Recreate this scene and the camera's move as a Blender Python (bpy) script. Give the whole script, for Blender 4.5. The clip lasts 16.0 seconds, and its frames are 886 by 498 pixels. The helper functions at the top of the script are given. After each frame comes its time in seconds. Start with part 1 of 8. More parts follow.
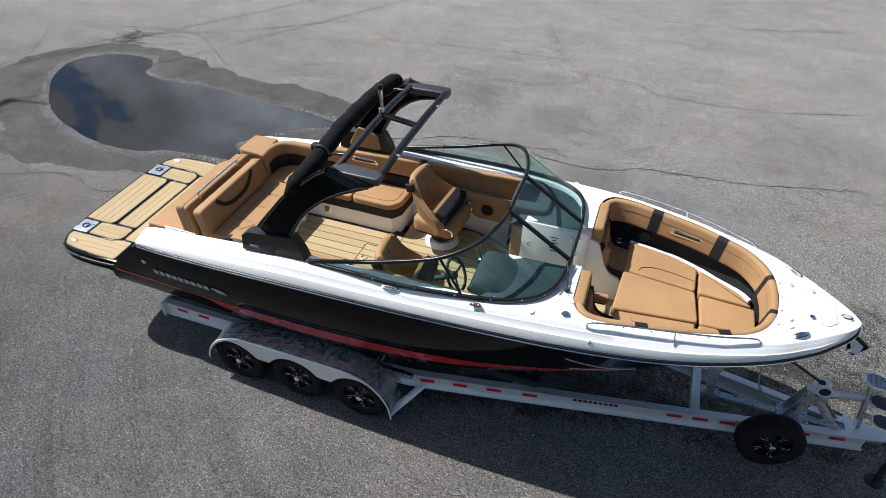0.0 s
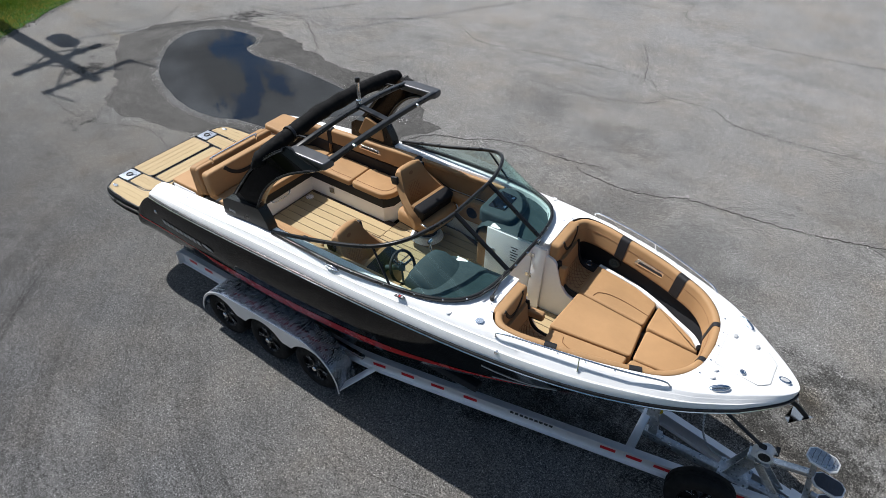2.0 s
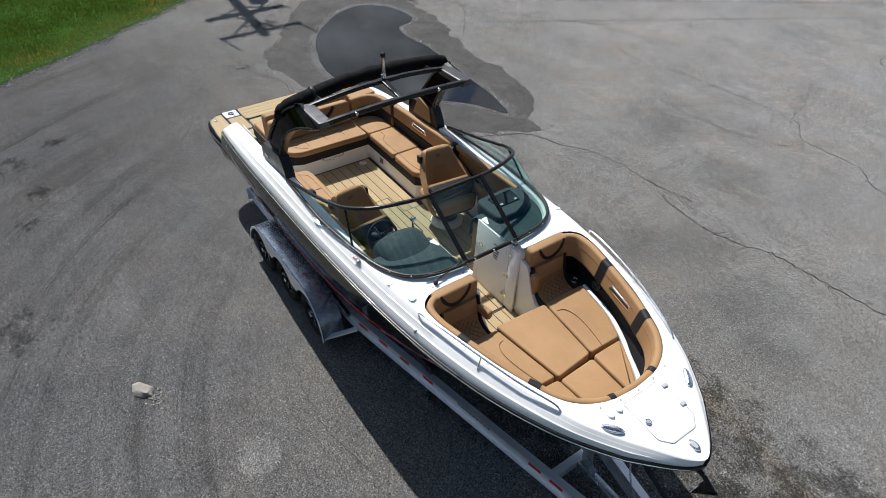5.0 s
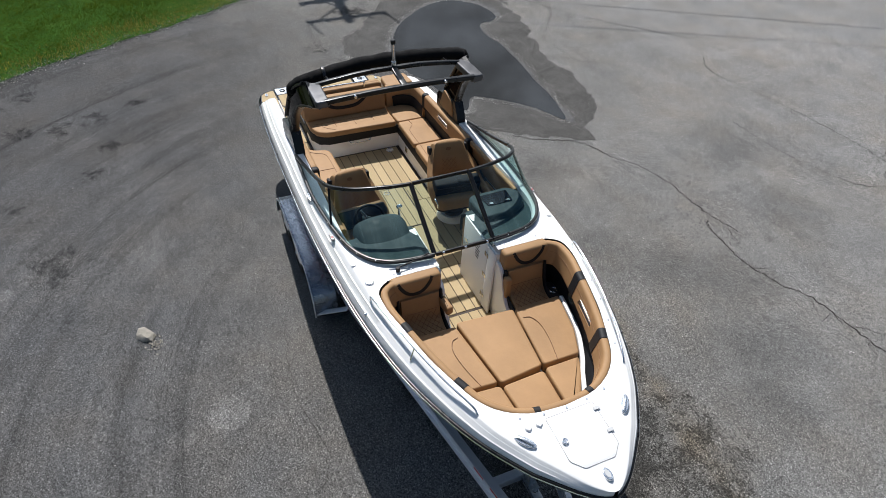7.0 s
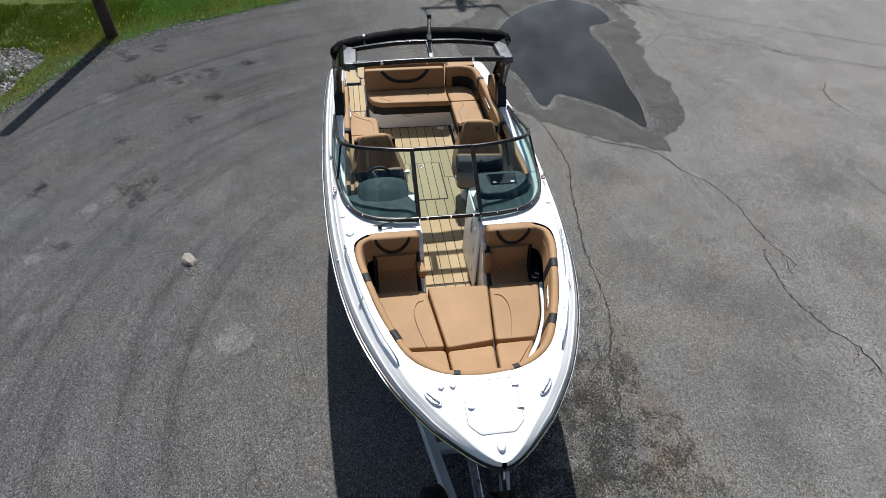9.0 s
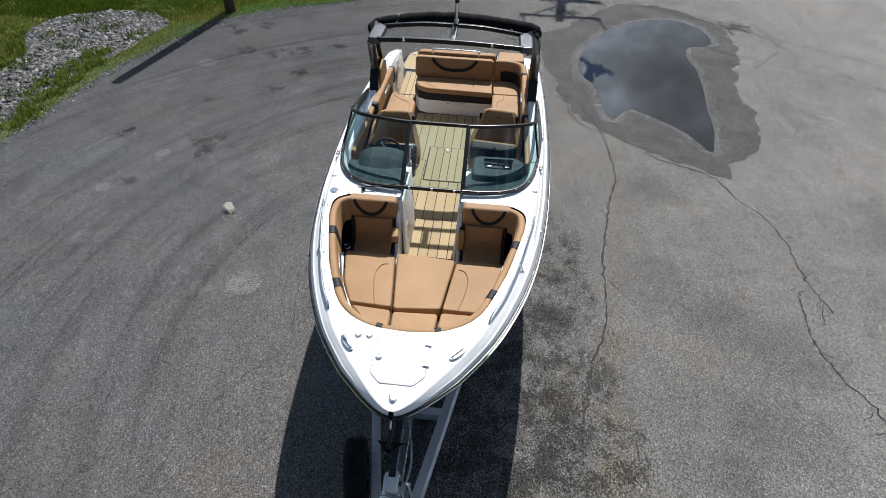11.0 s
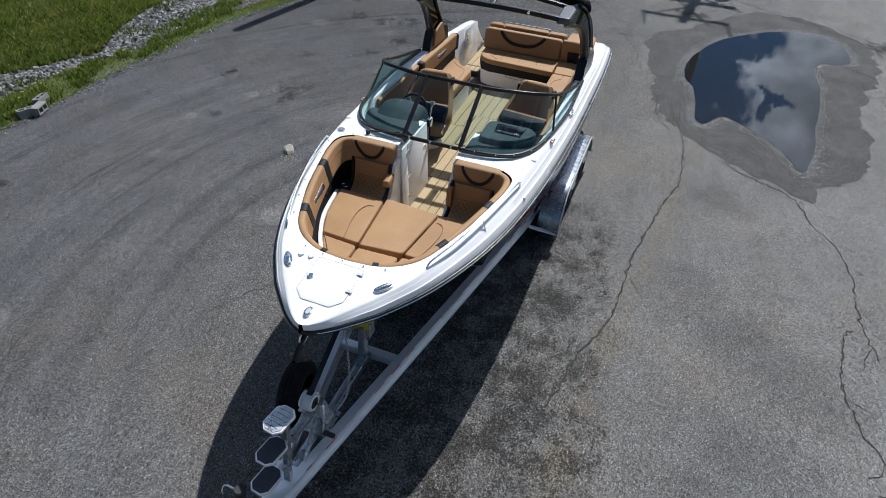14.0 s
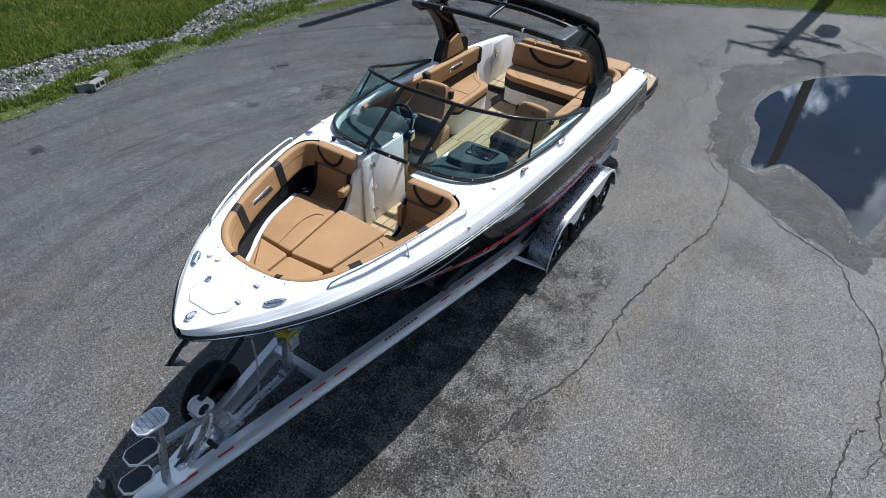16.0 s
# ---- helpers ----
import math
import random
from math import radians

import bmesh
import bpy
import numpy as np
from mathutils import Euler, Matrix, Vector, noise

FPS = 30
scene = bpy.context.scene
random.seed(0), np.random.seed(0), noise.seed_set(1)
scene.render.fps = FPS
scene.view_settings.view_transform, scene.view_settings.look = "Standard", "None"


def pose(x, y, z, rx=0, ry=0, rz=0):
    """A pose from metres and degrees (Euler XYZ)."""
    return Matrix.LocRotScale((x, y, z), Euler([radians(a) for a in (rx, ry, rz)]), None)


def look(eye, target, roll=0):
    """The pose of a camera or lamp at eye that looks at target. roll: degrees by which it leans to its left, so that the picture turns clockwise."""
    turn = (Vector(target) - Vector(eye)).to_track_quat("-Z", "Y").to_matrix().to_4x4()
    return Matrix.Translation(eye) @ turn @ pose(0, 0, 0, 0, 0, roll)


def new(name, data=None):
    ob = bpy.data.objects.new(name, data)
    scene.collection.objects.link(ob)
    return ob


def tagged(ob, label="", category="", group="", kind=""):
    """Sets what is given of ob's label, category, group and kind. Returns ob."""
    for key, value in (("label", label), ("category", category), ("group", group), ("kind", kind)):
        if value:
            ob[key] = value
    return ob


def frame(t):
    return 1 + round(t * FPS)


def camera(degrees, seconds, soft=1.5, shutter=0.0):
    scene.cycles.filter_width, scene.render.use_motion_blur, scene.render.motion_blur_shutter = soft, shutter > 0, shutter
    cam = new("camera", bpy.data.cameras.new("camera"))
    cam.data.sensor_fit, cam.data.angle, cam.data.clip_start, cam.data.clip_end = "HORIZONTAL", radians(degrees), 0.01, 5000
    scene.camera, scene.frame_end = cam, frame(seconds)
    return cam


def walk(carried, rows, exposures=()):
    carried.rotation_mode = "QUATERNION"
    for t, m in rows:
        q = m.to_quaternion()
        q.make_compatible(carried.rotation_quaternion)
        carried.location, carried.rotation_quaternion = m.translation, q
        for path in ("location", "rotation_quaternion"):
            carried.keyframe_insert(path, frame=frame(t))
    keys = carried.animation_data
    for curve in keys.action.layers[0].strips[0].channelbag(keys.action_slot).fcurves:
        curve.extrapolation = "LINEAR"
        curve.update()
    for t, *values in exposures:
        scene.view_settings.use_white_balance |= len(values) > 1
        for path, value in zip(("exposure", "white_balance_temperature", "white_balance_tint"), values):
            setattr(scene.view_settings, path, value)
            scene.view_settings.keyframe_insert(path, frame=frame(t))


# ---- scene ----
cam = camera(70.6, 16.0, soft=0.75)
PATH = [
    (0, (1.978, -5.101, 6.218), (1.47, -3.653, 4.935), 0.8),
    (0.5, (2.364, -4.971, 6.234), (1.79, -3.549, 4.951), 0.9),
    (1, (2.784, -4.825, 6.265), (2.125, -3.44, 4.982), 0.9),
    (1.5, (3.211, -4.659, 6.289), (2.453, -3.325, 5.005), 0.9),
    (2, (3.63, -4.487, 6.332), (2.779, -3.212, 5.048), 0.8),
    (2.5, (4.015, -4.332, 6.355), (3.081, -3.118, 5.069), 0.7),
    (3, (4.343, -4.13, 6.35), (3.326, -2.985, 5.064), 0.8),
    (3.5, (4.625, -3.904, 6.346), (3.531, -2.831, 5.061), 0.8),
    (4, (4.9, -3.677, 6.343), (3.748, -2.667, 5.057), 0.9),
    (4.2, (4.992, -3.577, 6.337), (3.821, -2.591, 5.05), 1.0),
    (6.3, (5.721, -2.559, 6.292), (4.37, -1.843, 5.002), 1.2),
    (6.5, (5.795, -2.432, 6.281), (4.43, -1.745, 4.991), 1.3),
    (7, (5.947, -2.117, 6.249), (4.55, -1.5, 4.958), 1.3),
    (7.5, (6.091, -1.799, 6.245), (4.656, -1.281, 4.952), 1.4),
    (8, (6.285, -1.479, 6.203), (4.813, -1.078, 4.91), 1.3),
    (8.5, (6.511, -1.169, 6.149), (5.017, -0.851, 4.858), 1.3),
    (9, (6.706, -0.837, 6.12), (5.196, -0.6, 4.83), 1.3),
    (9.2, (6.766, -0.695, 6.117), (5.252, -0.492, 4.826), 1.4),
    (11.3, (7.186, 0.8, 5.913), (5.644, 0.633, 4.651), 2.3),
    (11.5, (7.194, 0.942, 5.913), (5.657, 0.741, 4.649), 2.3),
    (12, (7.131, 1.246, 5.89), (5.607, 0.964, 4.626), 2.4),
    (12.5, (7.129, 1.451, 5.871), (5.622, 1.104, 4.602), 2.5),
    (13, (7.158, 1.704, 5.818), (5.669, 1.297, 4.547), 2.6),
    (13.5, (7.168, 1.926, 5.707), (5.696, 1.465, 4.435), 2.7),
    (14, (7.131, 2.187, 5.634), (5.681, 1.672, 4.357), 2.9),
    (14.5, (7.02, 2.464, 5.58), (5.592, 1.894, 4.301), 2.9),
    (15, (6.709, 2.749, 5.542), (5.308, 2.121, 4.261), 3.0),
    (15.5, (6.328, 3.045, 5.537), (4.963, 2.34, 4.256), 3.3),
    (16, (6.06, 3.391, 5.565), (4.736, 2.592, 4.296), 3.3),
]
EXPOSURES = [(0.0, 0.44, 6360, 10), (6.5, 0.19, 6380, 10), (9.0, 0.20, 6380, 10), (11.5, 0.23, 6290, 10), (12.5, 0.19, 6200, 10), (13.2, 0.06, 6120, 10), (14.5, 0.14, 6030, 10), (16.0, 0.35, 5960, 10)]
walk(cam, [(t, look(eye, target, roll)) for t, eye, target, roll in PATH], EXPOSURES)


# ---- light and air ----
SUN_DIR = Vector((-0.80, 0.07, 1.0)).normalized()
sun_el = math.asin(SUN_DIR.z)
sun_az = math.atan2(SUN_DIR.x, SUN_DIR.y)
world = bpy.data.worlds.new("sky")
scene.world = world
world.use_nodes = True
wn, wl = world.node_tree.nodes, world.node_tree.links
wn.clear()
w_out = wn.new("ShaderNodeOutputWorld")
w_bg = wn.new("ShaderNodeBackground")
w_sky = wn.new("ShaderNodeTexSky")
w_sky.sky_type = "NISHITA"
w_sky.sun_disc = False
w_sky.sun_elevation = sun_el
w_sky.sun_rotation = sun_az
w_sky.air_density, w_sky.dust_density, w_sky.ozone_density = 1.1, 0.3, 6.0
w_tc = wn.new("ShaderNodeTexCoord")
w_map = wn.new("ShaderNodeMapping")
w_map.inputs["Scale"].default_value = (1.0, 1.0, 1.6)
w_map.inputs["Location"].default_value = (1.7, 0.4, 0.3)
w_map.inputs["Rotation"].default_value = (0, 0, radians(15))
w_noise = wn.new("ShaderNodeTexNoise")
w_noise.inputs["Scale"].default_value = 3.2
w_noise.inputs["Detail"].default_value = 7.0
w_noise.inputs["Roughness"].default_value = 0.62
w_ramp = wn.new("ShaderNodeValToRGB")
w_ramp.color_ramp.elements[0].position = 0.46
w_ramp.color_ramp.elements[1].position = 0.80
w_mix = wn.new("ShaderNodeMixRGB")
wl.new(w_tc.outputs["Generated"], w_map.inputs["Vector"])
wl.new(w_map.outputs["Vector"], w_noise.inputs["Vector"])


def sky_dir(az, el):
    a, e = radians(az), radians(el)
    return (math.cos(e) * math.cos(a), math.cos(e) * math.sin(a), math.sin(e))


# billowing edges: directions shifted a little by a fine noise
w_swirl = wn.new("ShaderNodeTexNoise")
w_swirl.inputs["Scale"].default_value = 16.0
w_swirl.inputs["Detail"].default_value = 7.0
w_swirl.inputs["Roughness"].default_value = 0.58
wl.new(w_tc.outputs["Generated"], w_swirl.inputs["Vector"])
w_shift = wn.new("ShaderNodeVectorMath")
w_shift.operation = "MULTIPLY_ADD"
w_shift.inputs[1].default_value = (0.18, 0.18, 0.18)
wl.new(w_swirl.outputs["Color"], w_shift.inputs[0])
wl.new(w_tc.outputs["Generated"], w_shift.inputs[2])
w_back = wn.new("ShaderNodeVectorMath")
w_back.operation = "SUBTRACT"
w_back.inputs[1].default_value = (0.09, 0.09, 0.09)
wl.new(w_shift.outputs["Vector"], w_back.inputs[0])
w_unit = wn.new("ShaderNodeVectorMath")
w_unit.operation = "NORMALIZE"
wl.new(w_back.outputs["Vector"], w_unit.inputs[0])


def sky_near(az, el, near, far, to_near=1.0, to_far=0.0):
    """A value that runs from to_far to to_near as the sky's direction comes within near degrees of a point."""
    d = wn.new("ShaderNodeVectorMath")
    d.operation = "DOT_PRODUCT"
    wl.new(w_unit.outputs["Vector"], d.inputs[0])
    d.inputs[1].default_value = sky_dir(az, el)
    r = wn.new("ShaderNodeMapRange")
    for key, val in (("From Min", math.cos(radians(far))), ("From Max", math.cos(radians(near))), ("To Min", to_far), ("To Max", to_near)):
        r.inputs[key].default_value = val
    wl.new(d.outputs["Value"], r.inputs["Value"])
    return r.outputs["Result"]


def sky_math(op, a, b):
    x = wn.new("ShaderNodeMath")
    x.operation = op
    for k, v in enumerate((a, b)):
        if isinstance(v, (int, float)):
            x.inputs[k].default_value = v
        else:
            wl.new(v, x.inputs[k])
    return x.outputs[0]


w_bank = sky_math("MULTIPLY", sky_near(157, 22, 26, 36), 0.48)
w_gap = 0.0
for g_az, g_el, g_r in ((174.0, 17.4, 1.7), (177.2, 22.0, 2.7), (176.0, 25.4, 2.4), (179.0, 24.5, 2.4), (171.5, 22.7, 0.7), (176.8, 18.3, 1.7), (175.2, 20.0, 1.3), (182.5, 23.6, 1.3), (184.5, 25.5, 2.5), (141.8, 21.6, 1.3), (141.2, 24.2, 1.4), (142.9, 26.2, 0.8)):
    w_gap = sky_math("MAXIMUM", w_gap, sky_near(g_az, g_el, g_r * 0.4, g_r * 1.9))
w_gap = sky_math("MULTIPLY", w_gap, 0.76)
w_cover = sky_math("SUBTRACT", sky_math("ADD", sky_math("ADD", w_noise.outputs["Fac"], sky_math("MULTIPLY", sky_math("SUBTRACT", w_swirl.outputs["Fac"], 0.5), 0.30)), w_bank), w_gap)
wl.new(w_cover, w_ramp.inputs["Fac"])
wl.new(w_ramp.outputs["Color"], w_mix.inputs["Fac"])
w_hsv = wn.new("ShaderNodeHueSaturation")
w_hsv.inputs["Saturation"].default_value = 1.35
w_hsv.inputs["Value"].default_value = 1.35
wl.new(w_sky.outputs["Color"], w_hsv.inputs["Color"])
wl.new(w_hsv.outputs["Color"], w_mix.inputs["Color1"])
w_dot = wn.new("ShaderNodeVectorMath")
w_dot.operation = "DOT_PRODUCT"
wl.new(w_tc.outputs["Generated"], w_dot.inputs[0])
w_dot.inputs[1].default_value = SUN_DIR
w_glow = wn.new("ShaderNodeMapRange")
for w_key, w_val in (("From Min", 0.45), ("From Max", 1.0), ("To Min", 1.0), ("To Max", 3.0)):
    w_glow.inputs[w_key].default_value = w_val
wl.new(w_dot.outputs["Value"], w_glow.inputs["Value"])
# grey undersides of the bank, billows within the clouds
w_grey = sky_near(149, 25, 12, 26, 0.28, 1.25)
w_puff = wn.new("ShaderNodeTexNoise")
w_puff.inputs["Scale"].default_value = 7.0
w_puff.inputs["Detail"].default_value = 5.0
wl.new(w_map.outputs["Vector"], w_puff.inputs["Vector"])
w_shade = sky_math("MULTIPLY", w_grey, sky_math("MAXIMUM", 0.5, sky_math("ADD", -0.9, sky_math("MULTIPLY", w_puff.outputs["Fac"], 3.6))))
w_cloud = wn.new("ShaderNodeVectorMath")
w_cloud.operation = "SCALE"
w_cloud.inputs[0].default_value = (19.0, 21.4, 24.6)
wl.new(sky_math("MULTIPLY", w_glow.outputs["Result"], w_shade), w_cloud.inputs["Scale"])
wl.new(w_cloud.outputs["Vector"], w_mix.inputs["Color2"])
wl.new(w_mix.outputs["Color"], w_bg.inputs["Color"])
w_bg.inputs["Strength"].default_value = 0.0235
wl.new(w_bg.outputs["Background"], w_out.inputs["Surface"])

sun_data = bpy.data.lights.new("sun", "SUN")
sun_data.energy = 5.0
sun_data.angle = radians(0.5)
sun_data.color = (1.0, 0.965, 0.92)
sun = new("sun", sun_data)
sun.matrix_world = look(SUN_DIR * 60, (0, 0, 0))

# ---- materials ----


class Mat:
    """A small node builder round one Principled material."""

    def __init__(self, name, color=(0.5, 0.5, 0.5), rough=0.5, metal=0.0, spec=0.5, coat=0.0):
        self.m = bpy.data.materials.new(name)
        self.m.use_nodes = True
        self.n, self.l = self.m.node_tree.nodes, self.m.node_tree.links
        self.p = self.n["Principled BSDF"]
        self.p.inputs["Base Color"].default_value = (*color, 1)
        self.p.inputs["Roughness"].default_value = rough
        self.p.inputs["Metallic"].default_value = metal
        self.p.inputs["Specular IOR Level"].default_value = spec
        self.p.inputs["Coat Weight"].default_value = coat
        self.tc = self.n.new("ShaderNodeTexCoord")
        self.bump_last = None

    def noise(self, scale, detail=4.0, rough=0.6, stretch=None):
        t = self.n.new("ShaderNodeTexNoise")
        t.inputs["Scale"].default_value = scale
        t.inputs["Detail"].default_value = detail
        t.inputs["Roughness"].default_value = rough
        src = self.tc.outputs["Object"]
        if stretch:
            mp = self.n.new("ShaderNodeMapping")
            mp.inputs["Scale"].default_value = stretch
            self.l.new(src, mp.inputs["Vector"])
            src = mp.outputs["Vector"]
        self.l.new(src, t.inputs["Vector"])
        return t.outputs["Fac"]

    def voronoi(self, scale, feature="F1", out="Distance"):
        t = self.n.new("ShaderNodeTexVoronoi")
        t.feature = feature
        t.inputs["Scale"].default_value = scale
        self.l.new(self.tc.outputs["Object"], t.inputs["Vector"])
        return t.outputs[out]

    def ramp(self, fac, stops):
        r = self.n.new("ShaderNodeValToRGB")
        els = r.color_ramp.elements
        while len(els) < len(stops):
            els.new(0.5)
        for e, (pos, col) in zip(els, stops):
            e.position = pos
            e.color = (*col, 1) if len(col) == 3 else col
        self.l.new(fac, r.inputs["Fac"])
        return r.outputs["Color"]

    def mix(self, a, b, fac=0.5, mode="MIX"):
        x = self.n.new("ShaderNodeMixRGB")
        x.blend_type = mode
        for key, v in (("Color1", a), ("Color2", b), ("Fac", fac)):
            if isinstance(v, (int, float)):
                x.inputs[key].default_value = v
            elif isinstance(v, tuple):
                x.inputs[key].default_value = (*v, 1) if len(v) == 3 else v
            else:
                self.l.new(v, x.inputs[key])
        return x.outputs["Color"]

    def color(self, sock):
        self.l.new(sock, self.p.inputs["Base Color"])
        return self

    def rough(self, sock):
        self.l.new(sock, self.p.inputs["Roughness"])
        return self

    def bump(self, sock, strength=0.3, dist=0.01):
        b = self.n.new("ShaderNodeBump")
        b.inputs["Strength"].default_value = strength
        b.inputs["Distance"].default_value = dist
        self.l.new(sock, b.inputs["Height"])
        if self.bump_last:
            self.l.new(self.bump_last, b.inputs["Normal"])
        self.bump_last = b.outputs["Normal"]
        self.l.new(self.bump_last, self.p.inputs["Normal"])
        return self

    def math(self, op, a, b):
        x = self.n.new("ShaderNodeMath")
        x.operation = op
        for k, v in enumerate((a, b)):
            if isinstance(v, (int, float)):
                x.inputs[k].default_value = v
            else:
                self.l.new(v, x.inputs[k])
        return x.outputs[0]

    def distance(self, c):
        x = self.n.new("ShaderNodeVectorMath")
        x.operation = "DISTANCE"
        self.l.new(self.tc.outputs["Object"], x.inputs[0])
        x.inputs[1].default_value = c
        return x.outputs["Value"]

    def random(self):
        return self.n.new("ShaderNodeObjectInfo").outputs["Random"]


def grey(v):
    return (v, v, v)


def mottled(name, color, rough, amount=0.12, scale=3.0, fine=60.0, bump=0.1, metal=0.0, coat=0.0, dist=0.002, spec=0.5):
    """A colour that varies at two scales, with a fine relief."""
    m = Mat(name, color, rough, metal, spec, coat)
    lo = tuple(c * (1 - amount) for c in color)
    hi = tuple(min(1, c * (1 + amount)) for c in color)
    big = m.ramp(m.noise(scale), [(0.3, lo), (0.7, hi)])
    small = m.ramp(m.noise(fine, 3), [(0.3, grey(1 - amount * 0.6)), (0.7, grey(1.0))])
    m.color(m.mix(big, small, 1.0, "MULTIPLY"))
    m.rough(m.ramp(m.noise(scale * 2.3), [(0.3, grey(max(0.02, rough * 0.8))), (0.7, grey(min(1, rough * 1.25)))]))
    if bump:
        m.bump(m.noise(fine, 4), bump, dist)
    return m.m


def make_asphalt():
    """Old asphalt: paler on the port side, with worn arcs, moss stains, pale discs and a coarse grain."""
    m = Mat("asphalt", (0.2, 0.2, 0.2), 0.95, 0, 0.15)
    sep = m.n.new("ShaderNodeSeparateXYZ")
    m.l.new(m.tc.outputs["Object"], sep.inputs["Vector"])
    # paler to port: lighter surface, with some forward-scattered sun in the colour too
    drift = m.math("ADD", sep.outputs["Y"], m.math("MULTIPLY", m.math("SUBTRACT", m.noise(0.16, 4), 0.5), 5.0))
    y01 = m.math("MULTIPLY", m.math("ADD", drift, 9.0), 1 / 20)
    col = m.ramp(y01, [(0.0, (0.090, 0.091, 0.094)), (0.30, (0.108, 0.108, 0.109)), (0.46, (0.144, 0.142, 0.138)), (0.62, (0.166, 0.163, 0.157)), (1.0, (0.212, 0.209, 0.204))])
    # older, darker surface astern on the starboard side
    col = m.mix(col, m.ramp(m.math("ADD", m.math("MULTIPLY", m.distance((-8.0, -4.2, 0)), 1 / 7), m.math("MULTIPLY", m.math("SUBTRACT", m.noise(0.6, 5, 0.65), 0.5), 0.6)), [(0.25, grey(0.74)), (0.95, grey(1.0))]), 1.0, "MULTIPLY")
    big = m.ramp(m.noise(0.5, 12, 0.80), [(0.30, grey(0.74)), (0.5, grey(0.97)), (0.70, grey(1.16))])
    col = m.mix(col, big, 1.0, "MULTIPLY")
    # arcs worn by turning wheels
    rad = m.distance((1.75, 2.6, 0))
    ang = m.math("ARCTAN2", m.math("SUBTRACT", sep.outputs["Y"], 2.6), m.math("SUBTRACT", sep.outputs["X"], 1.75))
    vec = m.n.new("ShaderNodeCombineXYZ")
    m.l.new(m.math("MULTIPLY", rad, 3.2), vec.inputs["X"])
    m.l.new(m.math("MULTIPLY", ang, 1.3), vec.inputs["Y"])
    arcs = m.n.new("ShaderNodeTexNoise")
    arcs.inputs["Scale"].default_value = 1.0
    arcs.inputs["Detail"].default_value = 4.0
    m.l.new(vec.outputs["Vector"], arcs.inputs["Vector"])
    side = m.ramp(y01, [(0.30, grey(0.85)), (0.42, grey(0.06))])
    col = m.mix(col, m.mix(grey(1.0), m.ramp(arcs.outputs["Fac"], [(0.32, grey(0.74)), (0.48, grey(1.0)), (0.72, grey(1.08))]), side), 1.0, "MULTIPLY")
    vec2 = m.n.new("ShaderNodeCombineXYZ")
    m.l.new(m.math("MULTIPLY", rad, 11.0), vec2.inputs["X"])
    m.l.new(m.math("MULTIPLY", ang, 2.0), vec2.inputs["Y"])
    fine_arcs = m.n.new("ShaderNodeTexNoise")
    fine_arcs.inputs["Scale"].default_value = 1.0
    fine_arcs.inputs["Detail"].default_value = 5.0
    m.l.new(vec2.outputs["Vector"], fine_arcs.inputs["Vector"])
    col = m.mix(col, m.mix(grey(1.0), m.ramp(fine_arcs.outputs["Fac"], [(0.30, grey(0.78)), (0.45, grey(1.0)), (0.60, grey(1.0)), (0.74, grey(1.16))]), side), 1.0, "MULTIPLY")
    # crisp tread marks inside some of the arcs
    vec3 = m.n.new("ShaderNodeCombineXYZ")
    m.l.new(m.math("MULTIPLY", rad, 30.0), vec3.inputs["X"])
    m.l.new(m.math("MULTIPLY", ang, 2.2), vec3.inputs["Y"])
    tread = m.n.new("ShaderNodeTexNoise")
    tread.inputs["Scale"].default_value = 1.0
    tread.inputs["Detail"].default_value = 3.0
    m.l.new(vec3.outputs["Vector"], tread.inputs["Vector"])
    vec4 = m.n.new("ShaderNodeCombineXYZ")
    m.l.new(m.math("MULTIPLY", rad, 4.4), vec4.inputs["X"])
    m.l.new(m.math("MULTIPLY", ang, 0.7), vec4.inputs["Y"])
    lanes = m.n.new("ShaderNodeTexNoise")
    lanes.inputs["Scale"].default_value = 1.0
    m.l.new(vec4.outputs["Vector"], lanes.inputs["Vector"])
    lane = m.mix(grey(0.0), m.ramp(lanes.outputs["Fac"], [(0.53, grey(0.0)), (0.60, grey(1.0))]), side)
    col = m.mix(col, m.mix(grey(1.0), m.ramp(tread.outputs["Fac"], [(0.34, grey(0.62)), (0.50, grey(0.94)), (0.66, grey(1.10))]), lane), 1.0, "MULTIPLY")
    # warm dirt, and a cooler tone towards the verge
    col = m.mix(col, m.ramp(m.noise(0.9, 5), [(0.45, (1.0, 1.0, 1.0)), (0.75, (1.05, 1.0, 0.94))]), 1.0, "MULTIPLY")
    col = m.mix(col, m.ramp(m.noise(0.33, 4), [(0.35, (0.99, 1.0, 1.01)), (0.55, (1.01, 1.0, 0.985)), (0.7, (1.06, 1.0, 0.93))]), 1.0, "MULTIPLY")
    # dark moss and oil
    oil = m.noise(3.6, 9, 0.75)
    near = None
    for cx, cy, r in ((-7.0, -5.4, 0.75), (-6.85, -4.7, 0.7), (-7.15, -4.0, 0.8), (-7.6, -3.3, 0.6), (-8.2, -6.0, 0.9), (-8.7, -5.4, 0.8), (-5.9, -3.8, 0.6), (-5.0, -4.05, 0.55), (-2.6, -4.5, 1.1), (-10.8, 7.0, 1.7), (-11.2, 2.5, 1.4), (-3.2, 0.9, 0.9), (-9.0, 1.0, 0.9), (-12.2, 3.4, 0.9), (-2.8, -6.2, 0.45), (2.05, -6.85, 0.5), (-1.2, -5.4, 0.4), (-4.3, -5.2, 0.5)):
        d = m.math("MULTIPLY", m.distance((cx, cy, 0)), 1 / r)
        near = d if near is None else m.math("MINIMUM", near, d)
